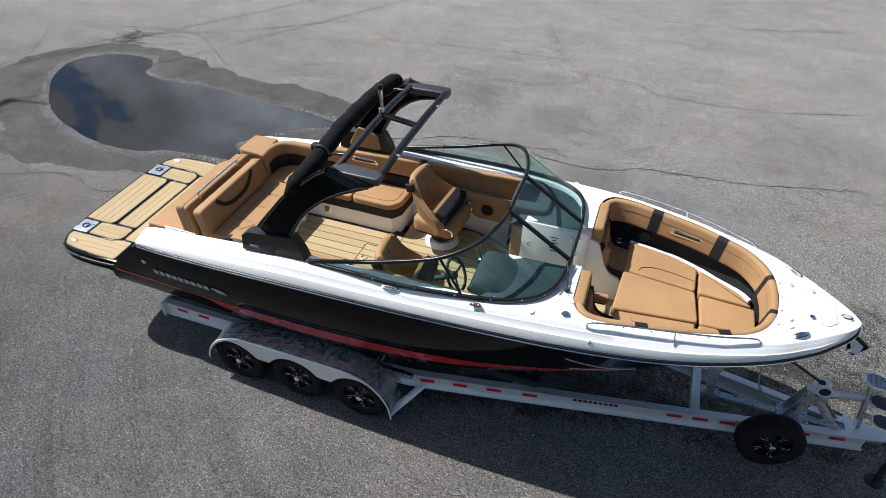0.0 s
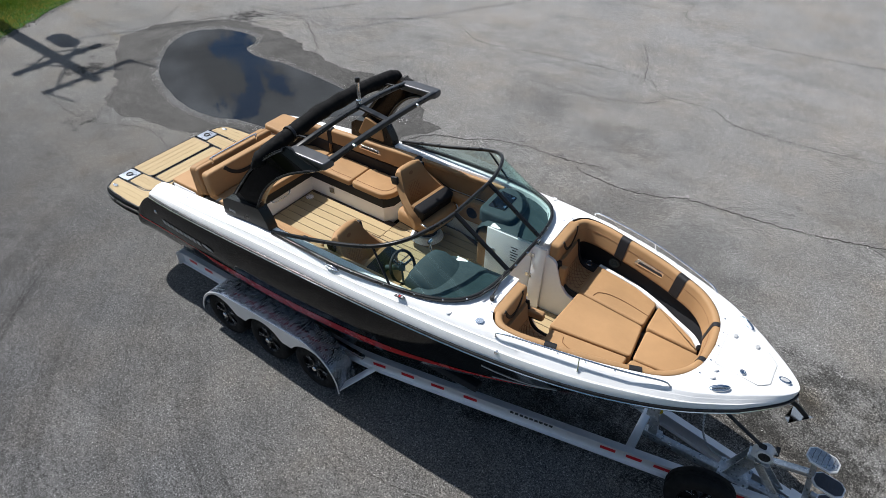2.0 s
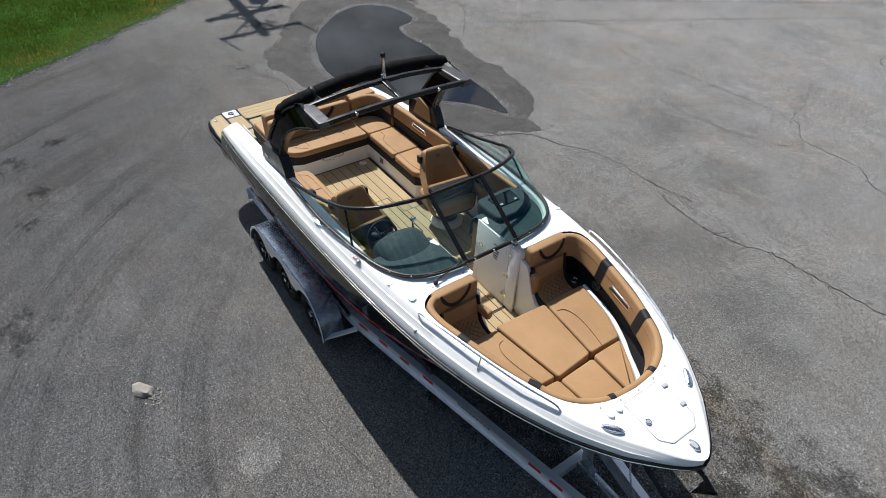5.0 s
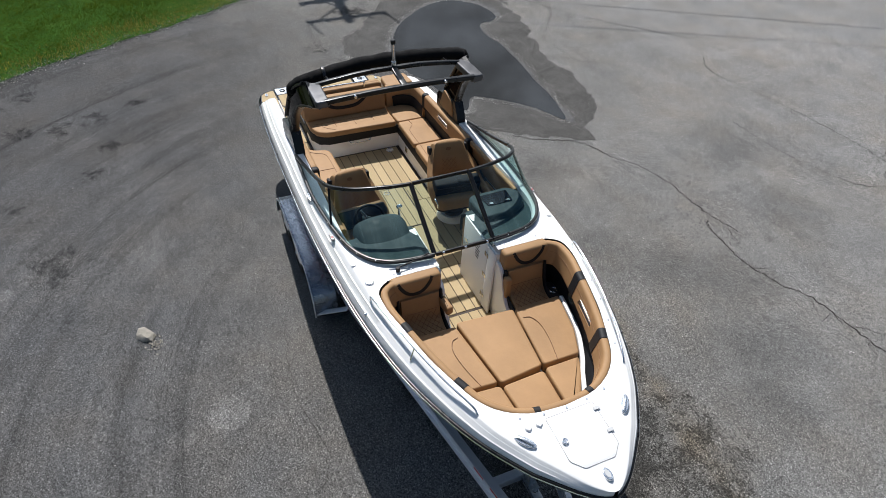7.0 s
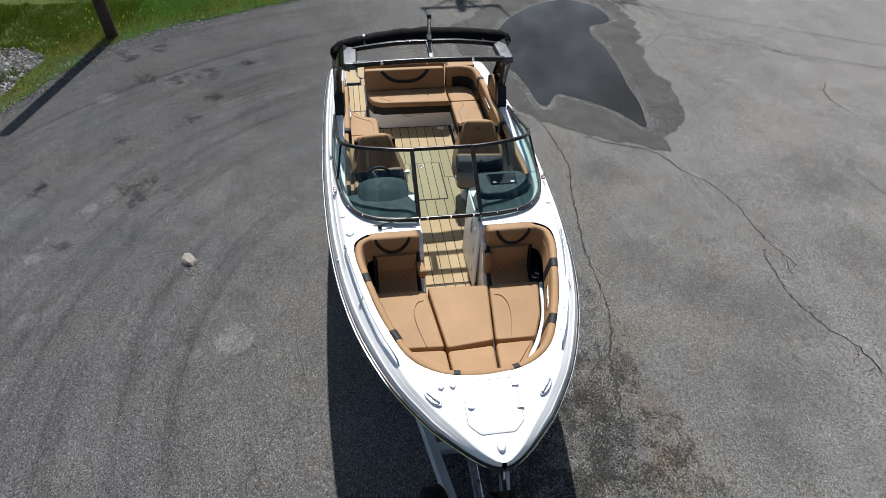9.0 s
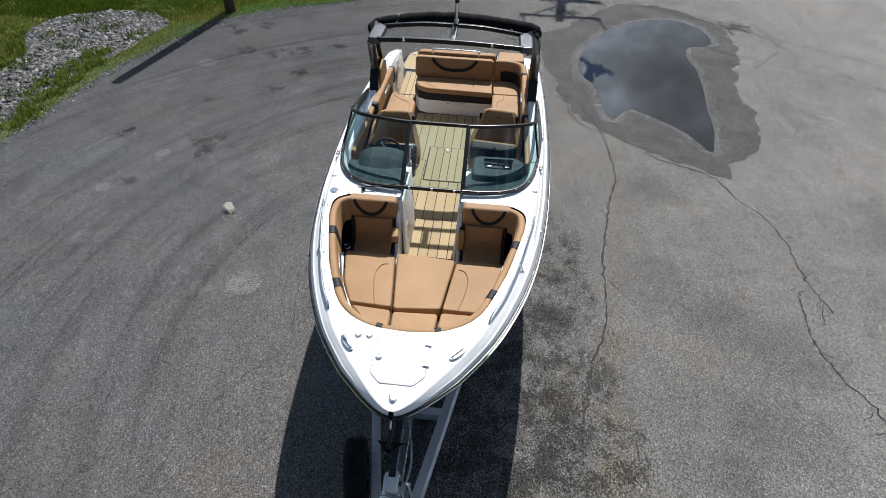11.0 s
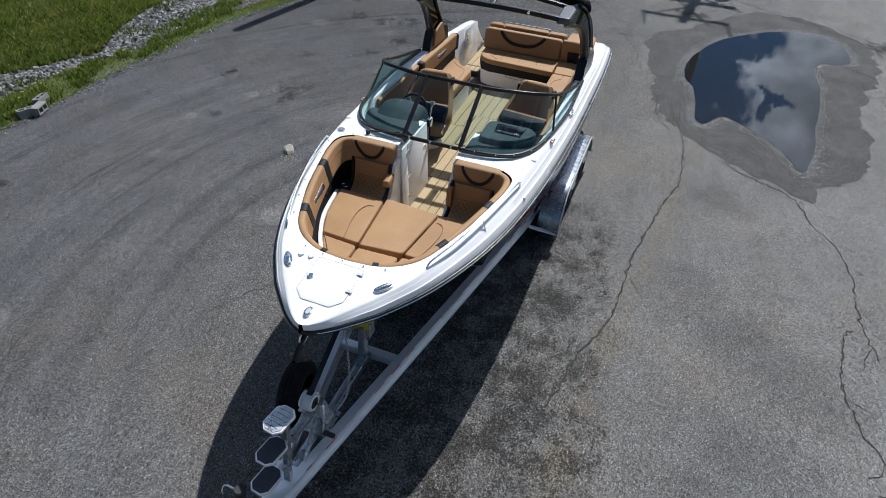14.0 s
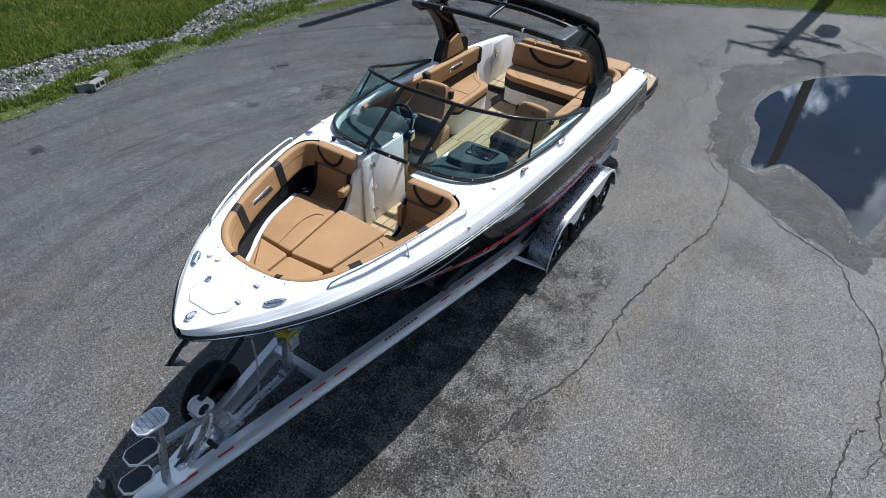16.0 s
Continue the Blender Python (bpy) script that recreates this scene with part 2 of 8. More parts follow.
    spots = m.math("ADD", oil, m.ramp(near, [(0.15, grey(0.0)), (1.15, grey(0.30))]))
    col = m.mix(col, m.ramp(spots, [(0.42, grey(0.30)), (0.48, grey(0.48)), (0.56, grey(1.0))]), 1.0, "MULTIPLY")
    # mossy band along the port side; under the boat its colour deepens the shadow
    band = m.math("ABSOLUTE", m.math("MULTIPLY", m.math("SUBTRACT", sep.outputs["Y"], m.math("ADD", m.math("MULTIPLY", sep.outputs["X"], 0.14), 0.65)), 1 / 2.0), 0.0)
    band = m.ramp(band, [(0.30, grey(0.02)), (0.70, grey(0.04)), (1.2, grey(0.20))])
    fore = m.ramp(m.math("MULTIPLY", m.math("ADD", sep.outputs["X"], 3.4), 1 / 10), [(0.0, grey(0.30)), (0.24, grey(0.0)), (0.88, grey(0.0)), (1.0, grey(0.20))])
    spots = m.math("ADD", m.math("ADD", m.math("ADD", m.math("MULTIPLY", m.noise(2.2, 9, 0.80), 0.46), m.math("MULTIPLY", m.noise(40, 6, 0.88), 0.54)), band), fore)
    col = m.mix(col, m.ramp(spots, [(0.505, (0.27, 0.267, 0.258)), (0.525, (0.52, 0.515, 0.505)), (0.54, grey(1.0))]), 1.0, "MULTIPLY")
    # broad darker blotches between the two long cracks
    blot = None
    for cx, cy, r in ((0.2, 3.25, 0.8), (0.85, 3.9, 0.8), (1.5, 4.45, 0.9), (2.6, 4.2, 0.8), (-2.2, 3.6, 0.6), (3.4, 3.4, 0.7), (0.4, 6.6, 1.0), (-1.6, 7.2, 1.2)):
        d = m.math("MULTIPLY", m.distance((cx, cy, 0)), 1 / r)
        blot = d if blot is None else m.math("MINIMUM", blot, d)
    blot = m.math("ADD", blot, m.math("MULTIPLY", m.math("SUBTRACT", m.noise(1.7, 10, 0.82), 0.5), 2.4))
    col = m.mix(col, m.ramp(blot, [(0.35, grey(0.78)), (1.25, grey(1.0))]), 1.0, "MULTIPLY")
    # damp, darker ground round the puddle
    damp = m.math("ADD", m.math("MULTIPLY", m.distance((-9.5, 2.5, 0)), 1 / 8.5), m.math("MULTIPLY", m.math("SUBTRACT", m.noise(0.7, 6, 0.7), 0.5), 0.5))
    col = m.mix(col, m.ramp(damp, [(0.35, grey(0.88)), (0.95, grey(1.0))]), 1.0, "MULTIPLY")
    # small dark freckles everywhere, pale salt bloom here and there
    col = m.mix(col, m.ramp(m.noise(1.9, 9, 0.80), [(0.31, grey(0.58)), (0.42, grey(0.98)), (0.60, grey(1.0)), (0.72, grey(1.18))]), 1.0, "MULTIPLY")
    # pale discs and scuffs
    for (cx, cy), r, k in (((1.0, -2.62), 0.27, 1.40), ((1.17, -3.17), 0.16, 1.25), ((0.34, -5.35), 0.17, 1.35), ((-2.16, -5.22), 0.13, 1.4), ((-6.1, -6.0), 0.24, 1.4), ((-5.65, -3.44), 0.25, 1.3), ((-0.95, -5.7), 0.12, 1.4), ((4.3, -4.6), 0.35, 1.3)):
        d = m.math("ADD", m.math("MULTIPLY", m.distance((cx, cy, 0)), 1 / r), m.math("MULTIPLY", m.math("SUBTRACT", m.noise(7, 5), 0.5), 0.7))
        col = m.mix(col, m.ramp(d, [(0.82, grey(k)), (1.05, grey(1.0))]), 1.0, "MULTIPLY")
    streak = m.ramp(m.noise(0.8, 9, 0.75, (0.35, 1.3, 1)), [(0.33, grey(0.85)), (0.50, grey(0.98)), (0.66, grey(1.07))])
    col = m.mix(col, streak, 1.0, "MULTIPLY")
    mid = m.ramp(m.noise(20, 6, 0.8), [(0.32, grey(0.78)), (0.5, grey(1.0)), (0.68, grey(1.20))])
    col = m.mix(col, mid, 1.0, "MULTIPLY")
    # stones of the mix: pale chips, dark chips and the pits between them
    chip = m.n.new("ShaderNodeTexVoronoi")
    chip.inputs["Scale"].default_value = 82.0
    m.l.new(m.tc.outputs["Object"], chip.inputs["Vector"])
    tone = m.n.new("ShaderNodeSeparateXYZ")
    m.l.new(chip.outputs["Color"], tone.inputs["Vector"])
    col = m.mix(col, m.ramp(tone.outputs["X"], [(0.0, grey(0.42)), (0.16, grey(0.62)), (0.30, grey(0.92)), (0.72, grey(1.08)), (0.90, grey(1.45)), (1.0, grey(2.2))]), 1.0, "MULTIPLY")
    grain = m.ramp(m.noise(66, 4, 0.8), [(0.33, grey(0.28)), (0.45, grey(0.84)), (0.55, grey(1.10)), (0.66, grey(2.1))])
    col = m.mix(col, grain, 1.0, "MULTIPLY")
    speck = m.ramp(m.noise(130, 2, 0.7), [(0.34, grey(0.42)), (0.47, grey(0.93)), (0.54, grey(1.07)), (0.68, grey(1.9))])
    col = m.mix(col, speck, 1.0, "MULTIPLY")
    pits = m.ramp(m.noise(46, 2, 0.5), [(0.28, grey(0.20)), (0.36, grey(0.96)), (0.66, grey(1.0)), (0.74, grey(1.7))])
    col = m.mix(col, pits, 1.0, "MULTIPLY")
    # earth washed along the long crack
    wash = m.math("ADD", m.math("ABSOLUTE", m.math("SUBTRACT", m.math("ADD", sep.outputs["Y"], m.math("MULTIPLY", sep.outputs["X"], 0.12)), 2.6), 0.0), m.math("MULTIPLY", m.noise(1.6, 6, 0.7), 1.6))
    col = m.mix(col, m.ramp(wash, [(0.60, (1.04, 0.97, 0.86)), (1.0, (1.0, 1.0, 1.0))]), 1.0, "MULTIPLY")
    m.color(col)
    m.bump(chip.outputs["Distance"], 0.55, 0.006).bump(m.noise(110, 3, 0.75), 0.9, 0.006).bump(m.noise(6, 4), 0.3, 0.02)
    return m.m


def make_wet(name, color, rough):
    """Damp asphalt: the same stones, darker and a little glossy, with drier blooms."""
    m = Mat(name, color, rough, 0, 0.12)
    a = m.ramp(m.noise(1.3, 8, 0.72), [(0.30, tuple(c * 0.72 for c in color)), (0.48, color), (0.66, tuple(c * 1.35 for c in color))])
    chip = m.n.new("ShaderNodeTexVoronoi")
    chip.inputs["Scale"].default_value = 82.0
    m.l.new(m.tc.outputs["Object"], chip.inputs["Vector"])
    tone = m.n.new("ShaderNodeSeparateXYZ")
    m.l.new(chip.outputs["Color"], tone.inputs["Vector"])
    a = m.mix(a, m.ramp(tone.outputs["X"], [(0.0, grey(0.5)), (0.25, grey(0.9)), (0.75, grey(1.05)), (1.0, grey(1.9))]), 1.0, "MULTIPLY")
    g = m.ramp(m.noise(58, 4, 0.8), [(0.34, grey(0.5)), (0.5, grey(0.97)), (0.68, grey(1.6))])
    m.color(m.mix(a, g, 1.0, "MULTIPLY"))
    m.bump(m.noise(60, 4), 0.5, 0.006)
    return m.m


def make_grass():
    m = Mat("grass_soil", (0.07, 0.12, 0.02), 0.95, 0, 0.05)
    a = m.ramp(m.noise(1.1, 7, 0.75), [(0.3, (0.014, 0.045, 0.004)), (0.5, (0.026, 0.074, 0.007)), (0.66, (0.040, 0.090, 0.011)), (0.8, (0.080, 0.095, 0.030))])
    sep = m.n.new("ShaderNodeSeparateXYZ")
    m.l.new(m.tc.outputs["Object"], sep.inputs["Vector"])
    meadow = m.ramp(m.noise(1.6, 7, 0.75), [(0.3, (0.055, 0.085, 0.020)), (0.55, (0.095, 0.115, 0.038)), (0.72, (0.17, 0.15, 0.09))])
    a = m.mix(a, meadow, m.ramp(m.math("MULTIPLY", m.math("ADD", sep.outputs["Y"], 9.0), 1 / 3), [(0.2, grey(1.0)), (0.6, grey(0.0))]))
    b = m.ramp(m.noise(14, 5, 0.7), [(0.3, grey(0.5)), (0.7, grey(1.4))])
    m.color(m.mix(a, b, 1.0, "MULTIPLY"))
    m.bump(m.noise(30, 5), 1.0, 0.03)
    return m.m


def make_leaf(name, c0, c1):
    """Blades that differ one by one and let light through."""
    m = Mat(name, c0, 0.7, 0, 0.12)
    g = m.n.new("ShaderNodeNewGeometry")
    col = m.ramp(g.outputs["Random Per Island"], [(0.0, c0), (1.0, c1)])
    m.color(col)
    thin = m.n.new("ShaderNodeBsdfTranslucent")
    m.l.new(m.mix(col, (1.0, 1.0, 0.6), 1.0, "MULTIPLY"), thin.inputs["Color"])
    both = m.n.new("ShaderNodeMixShader")
    both.inputs["Fac"].default_value = 0.42
    m.l.new(m.p.outputs["BSDF"], both.inputs[1])
    m.l.new(thin.outputs["BSDF"], both.inputs[2])
    m.l.new(both.outputs["Shader"], m.n["Material Output"].inputs["Surface"])
    return m.m


def make_gravel():
    m = Mat("gravel_stone", (0.4, 0.4, 0.39), 0.9)
    g = m.n.new("ShaderNodeNewGeometry")
    m.color(m.ramp(g.outputs["Random Per Island"], [(0.0, (0.04, 0.04, 0.039)), (0.45, (0.12, 0.117, 0.112)), (0.85, (0.25, 0.244, 0.232)), (1.0, (0.42, 0.41, 0.385))]))
    m.bump(m.noise(40, 4), 0.5, 0.01)
    return m.m


def make_vinyl(name, color):
    m = Mat(name, color, 0.58, 0, 0.2)
    lo, hi = tuple(c * 0.88 for c in color), tuple(min(1, c * 1.1) for c in color)
    m.color(m.ramp(m.noise(2.2, 4), [(0.3, lo), (0.7, hi)]))
    m.bump(m.noise(9, 3), 0.25, 0.012).bump(m.voronoi(420), 0.12, 0.001)
    return m.m


def make_plank():
    m = Mat("foam_teak", (0.52, 0.37, 0.2), 0.75, 0, 0.3)
    base = m.ramp(m.random(), [(0.0, (0.385, 0.290, 0.158)), (1.0, (0.44, 0.336, 0.188))])
    grain = m.ramp(m.noise(4, 5, 0.6, (3, 60, 1)), [(0.3, grey(0.88)), (0.7, grey(1.06))])
    m.color(m.mix(base, grain, 1.0, "MULTIPLY"))
    m.bump(m.noise(120, 3), 0.3, 0.002)
    return m.m


def make_diamond():
    m = Mat("diamond_plate", (0.36, 0.38, 0.42), 0.14, 1.0)
    m.color(m.ramp(m.noise(3, 4), [(0.3, (0.19, 0.205, 0.23)), (0.7, (0.27, 0.29, 0.32))]))
    m.rough(m.ramp(m.noise(14, 4), [(0.3, grey(0.20)), (0.7, grey(0.34))]))
    m.bump(m.noise(30, 2), 0.10, 0.004)
    return m.m


def make_galvanised():
    """Zinc-coated steel with its patchy spangle and dull stains."""
    m = Mat("galvanised_steel", (0.55, 0.58, 0.60), 0.36, 0.9)
    cell = m.n.new("ShaderNodeTexVoronoi")
    cell.inputs["Scale"].default_value = 46.0
    m.l.new(m.tc.outputs["Object"], cell.inputs["Vector"])
    tone = m.n.new("ShaderNodeSeparateXYZ")
    m.l.new(cell.outputs["Color"], tone.inputs["Vector"])
    a = m.ramp(tone.outputs["X"], [(0.0, (0.42, 0.45, 0.475)), (0.6, (0.52, 0.555, 0.575)), (1.0, (0.62, 0.65, 0.665))])
    m.color(m.mix(a, m.ramp(m.noise(5, 5), [(0.3, grey(0.72)), (0.6, grey(1.0))]), 1.0, "MULTIPLY"))
    m.rough(m.ramp(tone.outputs["Y"], [(0.0, grey(0.26)), (1.0, grey(0.46))]))
    return m.m


def make_aluminium(name, color=(0.70, 0.71, 0.72), rough=0.38, metal=1.0):
    m = Mat(name, color, rough, metal)
    m.color(m.ramp(m.noise(2, 4), [(0.3, tuple(c * 0.88 for c in color)), (0.7, color)]))
    m.rough(m.ramp(m.noise(9, 4, 0.6, (1, 6, 6)), [(0.3, grey(rough * 0.97)), (0.7, grey(rough * 1.04))]))
    return m.m


def make_glass():
    """Thin tinted sheet: clear tint with a mirror gloss that grows towards grazing angles."""
    m = Mat("tinted_glass", (0.6, 0.8, 0.78), 0.0)
    m.n.remove(m.p)
    out = m.n["Material Output"]
    clear = m.n.new("ShaderNodeBsdfTransparent")
    clear.inputs["Color"].default_value = (0.70, 0.84, 0.825, 1)
    gloss = m.n.new("ShaderNodeBsdfGlossy")
    gloss.inputs["Color"].default_value = (0.82, 1.0, 0.98, 1)
    gloss.inputs["Roughness"].default_value = 0.015
    lw = m.n.new("ShaderNodeLayerWeight")
    lw.inputs["Blend"].default_value = 0.5
    fres = m.ramp(lw.outputs["Facing"], [(0.0, grey(0.05)), (0.5, grey(0.075)), (0.75, grey(0.16)), (0.9, grey(0.36)), (1.0, grey(0.9))])
    both = m.n.new("ShaderNodeMixShader")
    m.l.new(fres, both.inputs["Fac"])
    m.l.new(clear.outputs["BSDF"], both.inputs[1])
    m.l.new(gloss.outputs["BSDF"], both.inputs[2])
    m.l.new(both.outputs["Shader"], out.inputs["Surface"])
    return m.m


M = {
    "asphalt": make_asphalt(),
    "wet": make_wet("wet_asphalt", (0.064, 0.062, 0.059), 0.8),
    "grass": make_grass(),
    "leaf": make_leaf("grass_blade", (0.032, 0.076, 0.008), (0.122, 0.158, 0.028)),
    "roughleaf": make_leaf("rough_meadow_blade", (0.035, 0.085, 0.012), (0.25, 0.29, 0.085)),
    "dryleaf": make_leaf("dry_grass_blade", (0.115, 0.125, 0.032), (0.33, 0.285, 0.11)),
    "strawleaf": make_leaf("straw_stalk", (0.20, 0.20, 0.075), (0.42, 0.37, 0.17)),
    "gravel": make_gravel(),
    "white": mottled("white_gelcoat", (0.87, 0.87, 0.865), 0.22, 0.03, 1.5, 30, 0.0, coat=0.4),
    "liner": mottled("white_moulded_liner", (0.86, 0.85, 0.84), 0.5, 0.03, 2.0, 50, 0.03),
    "black": mottled("black_gelcoat", (0.005, 0.005, 0.0055), 0.07, 0.2, 1.5, 25, 0.0, spec=0.09),
    "red": mottled("red_stripe_gelcoat", (0.55, 0.018, 0.018), 0.25, 0.08, 2, 40, 0.0, coat=0.15),
    "silver": mottled("silver_film", (0.50, 0.505, 0.51), 0.35, 0.05, 2, 40, 0.0, metal=0.25),
    "tan": make_vinyl("tan_vinyl", (0.356, 0.212, 0.103)),
    "stitch": mottled("tan_seam", (0.24, 0.12, 0.05), 0.6, 0.1, 5, 60, 0.05),
    "blackvinyl": make_vinyl("black_vinyl", (0.018, 0.018, 0.02)),
    "plank": make_plank(),
    "plankedge": mottled("foam_border", (0.40, 0.30, 0.165), 0.8, 0.1, 6, 80, 0.1),
    "platealu": mottled("satin_aluminium", (0.40, 0.44, 0.50), 0.30, 0.06, 6, 60, 0.0, metal=0.85),
    "caulk": mottled("brown_caulk", (0.05, 0.035, 0.025), 0.8, 0.2, 6, 80, 0.1),
    "pad": mottled("black_pad", (0.02, 0.02, 0.021), 0.7, 0.2, 6, 80, 0.1),
    "tower": mottled("black_powder_coat", (0.007, 0.007, 0.0075), 0.30, 0.15, 3, 90, 0.03, spec=0.4),
    "satin": mottled("satin_charcoal", (0.10, 0.10, 0.105), 0.36, 0.08, 4, 90, 0.02, metal=0.7),
    "darkchrome": mottled("dark_polished_steel", (0.30, 0.31, 0.32), 0.09, 0.06, 6, 60, 0.0, metal=1.0),
    "canvas": mottled("black_canvas", (0.007, 0.007, 0.0075), 0.95, 0.25, 9, 140, 0.5, dist=0.006, spec=0.15),
    "chrome": mottled("polished_steel", (0.86, 0.87, 0.88), 0.17, 0.03, 6, 60, 0.0, metal=1.0),
    "alu": make_aluminium("brushed_aluminium", (0.88, 0.885, 0.89), 0.33, 0.5),
    "galv": make_galvanised(),
    "diamond": make_diamond(),
    "rubber": mottled("tyre_rubber", (0.009, 0.009, 0.0092), 0.8, 0.2, 6, 90, 0.3, spec=0.25),
    "rim": mottled("black_rim_paint", (0.006, 0.006, 0.0065), 0.28, 0.1, 5, 60, 0.0, spec=0.2),
    "carpet": mottled("bunk_carpet", (0.02, 0.02, 0.023), 0.95, 0.2, 8, 150, 0.4),
    "edgeblack": mottled("satin_black_edge", (0.02, 0.02, 0.022), 0.33, 0.15, 3, 90, 0.03),
    "steppad": mottled("blue_grey_step_pad", (0.040, 0.046, 0.060), 0.6, 0.15, 8, 90, 0.2),
    "lidline": mottled("grey_lid_joint", (0.36, 0.36, 0.36), 0.6, 0.1, 8, 60, 0.0),
    "dash": mottled("dark_dash", (0.036, 0.055, 0.060), 0.7, 0.15, 5, 90, 0.15, spec=0.2),
    "screen": mottled("dark_screen", (0.006, 0.007, 0.009), 0.06, 0.1, 3, 30, 0.0),
    "glass": make_glass(),
    "wood": mottled("weathered_timber", (0.085, 0.052, 0.034), 0.85, 0.3, 4, 40, 0.6, dist=0.01),
    "rock": mottled("pale_limestone", (0.33, 0.305, 0.26), 0.9, 0.25, 8, 40, 0.9, dist=0.02),
    "concrete": mottled("concrete_block", (0.24, 0.232, 0.215), 0.9, 0.15, 6, 40, 0.5, dist=0.01),
    "bed": mottled("dark_stone_bed", (0.085, 0.083, 0.078), 0.95, 0.3, 5, 40, 0.8, dist=0.02),
    "crack": mottled("crack_dirt", (0.030, 0.027, 0.024), 0.95, 0.3, 6, 50, 0.3),
    "salt": mottled("dried_salt", (0.52, 0.51, 0.49), 0.9, 0.15, 9, 60, 0.2),
    "yellow": mottled("yellow_roller", (0.50, 0.40, 0.02), 0.5, 0.15, 6, 50, 0.1),
    "redtape": mottled("red_reflector", (0.55, 0.012, 0.02), 0.35, 0.1, 9, 60, 0.0),
    "whitetape": mottled("white_reflector", (0.72, 0.72, 0.72), 0.35, 0.05, 9, 60, 0.0),
    "ink": mottled("dark_print", (0.03, 0.03, 0.035), 0.5, 0.1, 9, 60, 0.0),
    "fade": make_wet("pale_crust", (0.080, 0.080, 0.080), 0.8),
}
water = Mat("puddle_water", (0.02, 0.02, 0.02), 0.02, 0, 0.5)
water.p.inputs["IOR"].default_value = 1.75
water.color(water.ramp(water.noise(0.8, 5), [(0.3, (0.013, 0.013, 0.0125)), (0.7, (0.022, 0.022, 0.021))]))
water.bump(water.noise(5.0, 2, 0.5, (1, 2.5, 1)), 0.010, 0.01)
M["water"] = water.m

# ---- mesh helpers ----


def mesh_of(name, bm, mat, smooth=True):
    bmesh.ops.recalc_face_normals(bm, faces=bm.faces[:])
    me = bpy.data.meshes.new(name)
    bm.to_mesh(me)
    bm.free()
    if isinstance(mat, str):
        mat = M[mat]
    me.materials.append(mat)
    if smooth:
        me.shade_smooth()
        me.set_sharp_from_angle(angle=radians(38))
    return me


def part(name, bm, mat, parent, label="", smooth=True):
    """One mesh object under a thing or a part."""
    ob = new(name, mesh_of(name, bm, mat, smooth))
    ob.parent = parent
    if label:
        tagged(ob, label)
    return ob


def thing(name, label, category, loc=(0, 0, 0), group="", kind=""):
    ob = new(name)
    ob.location = loc
    return tagged(ob, label, category, group, kind)


def box(bm, x0, x1, y0, y1, z0, z1, bevel=0.0, seg=2, m=None):
    vs = [bm.verts.new((x, y, z)) for x in (x0, x1) for y in (y0, y1) for z in (z0, z1)]
    fs = [(0, 1, 3, 2), (4, 6, 7, 5), (0, 4, 5, 1), (2, 3, 7, 6), (0, 2, 6, 4), (1, 5, 7, 3)]
    faces = [bm.faces.new([vs[i] for i in f]) for f in fs]
    if bevel:
        edges = list({e for f in faces for e in f.edges})
        r = bmesh.ops.bevel(bm, geom=edges, offset=bevel, segments=seg, affect="EDGES", profile=0.5)
        vs = list({v for f in r["faces"] for v in f.verts} | {v for v in vs if v.is_valid})
    if m is not None:
        bmesh.ops.transform(bm, matrix=m, verts=[v for v in vs if v.is_valid])
    return bm


def loft(bm, rows, close=False, caps=False):
    """Faces between rows of points; close joins each row's ends; caps fills first and last row."""
    vr = [[bm.verts.new(p) for p in row] for row in rows]
    n = len(vr[0])
    for a, b in zip(vr, vr[1:]):
        for i in range(n if close else n - 1):
            j = (i + 1) % n
            q = [a[i], a[j], b[j], b[i]]
            if len({tuple(v.co) for v in q}) >= 3:
                try:
                    bm.faces.new(q)
                except ValueError:
                    pass
    if caps:
        bm.faces.new(vr[0])
        bm.faces.new(list(reversed(vr[-1])))
    return vr


def spline(pts, per=6, closed=False):
    """A smooth curve through the points (Catmull-Rom)."""
    P = [Vector(p) for p in pts]
    n = len(P)
    out = []
    for i in range(n if closed else n - 1):
        if closed:
            p0, p1, p2, p3 = P[(i - 1) % n], P[i], P[(i + 1) % n], P[(i + 2) % n]
        else:
            p1, p2 = P[i], P[i + 1]
            p0 = P[i - 1] if i else p1 * 2 - p2
            p3 = P[i + 2] if i + 2 < n else p2 * 2 - p1
        for k in range(per):
            t = k / per
            out.append(0.5 * (2 * p1 + (p2 - p0) * t + (2 * p0 - 5 * p1 + 4 * p2 - p3) * t * t + (3 * p1 - p0 - 3 * p2 + p3) * t ** 3))
    if not closed:
        out.append(P[-1])
    return out


def sweep(bm, path, profile, closed=False, up=(0, 0, 1), scale=None):
    """Carries a profile of (side, up) points along a path."""
    P = [Vector(p) for p in path]
    n = len(P)
    rows = []
    for i, p in enumerate(P):
        a = P[(i - 1) % n] if closed or i else p
        b = P[(i + 1) % n] if closed or i < n - 1 else p
        d = (b - a).normalized()
        s = d.cross(Vector(up))
        if s.length < 1e-4:
            s = d.cross(Vector((1, 0, 0)))
        s.normalize()
        u = s.cross(d).normalized()
        k = scale(i / (n - 1)) if scale else 1.0
        rows.append([p + s * (q[0] * k) + u * (q[1] * k) for q in profile])
    if closed:
        rows.append(rows[0])
        vr = [[bm.verts.new(q) for q in row] for row in rows[:-1]]
        vr.append(vr[0])
        m = len(profile)
        for a, b in zip(vr, vr[1:]):
            for i in range(m):
                j = (i + 1) % m
                bm.faces.new([a[i], a[j], b[j], b[i]])
    else:
        loft(bm, rows, True, True)
    return bm


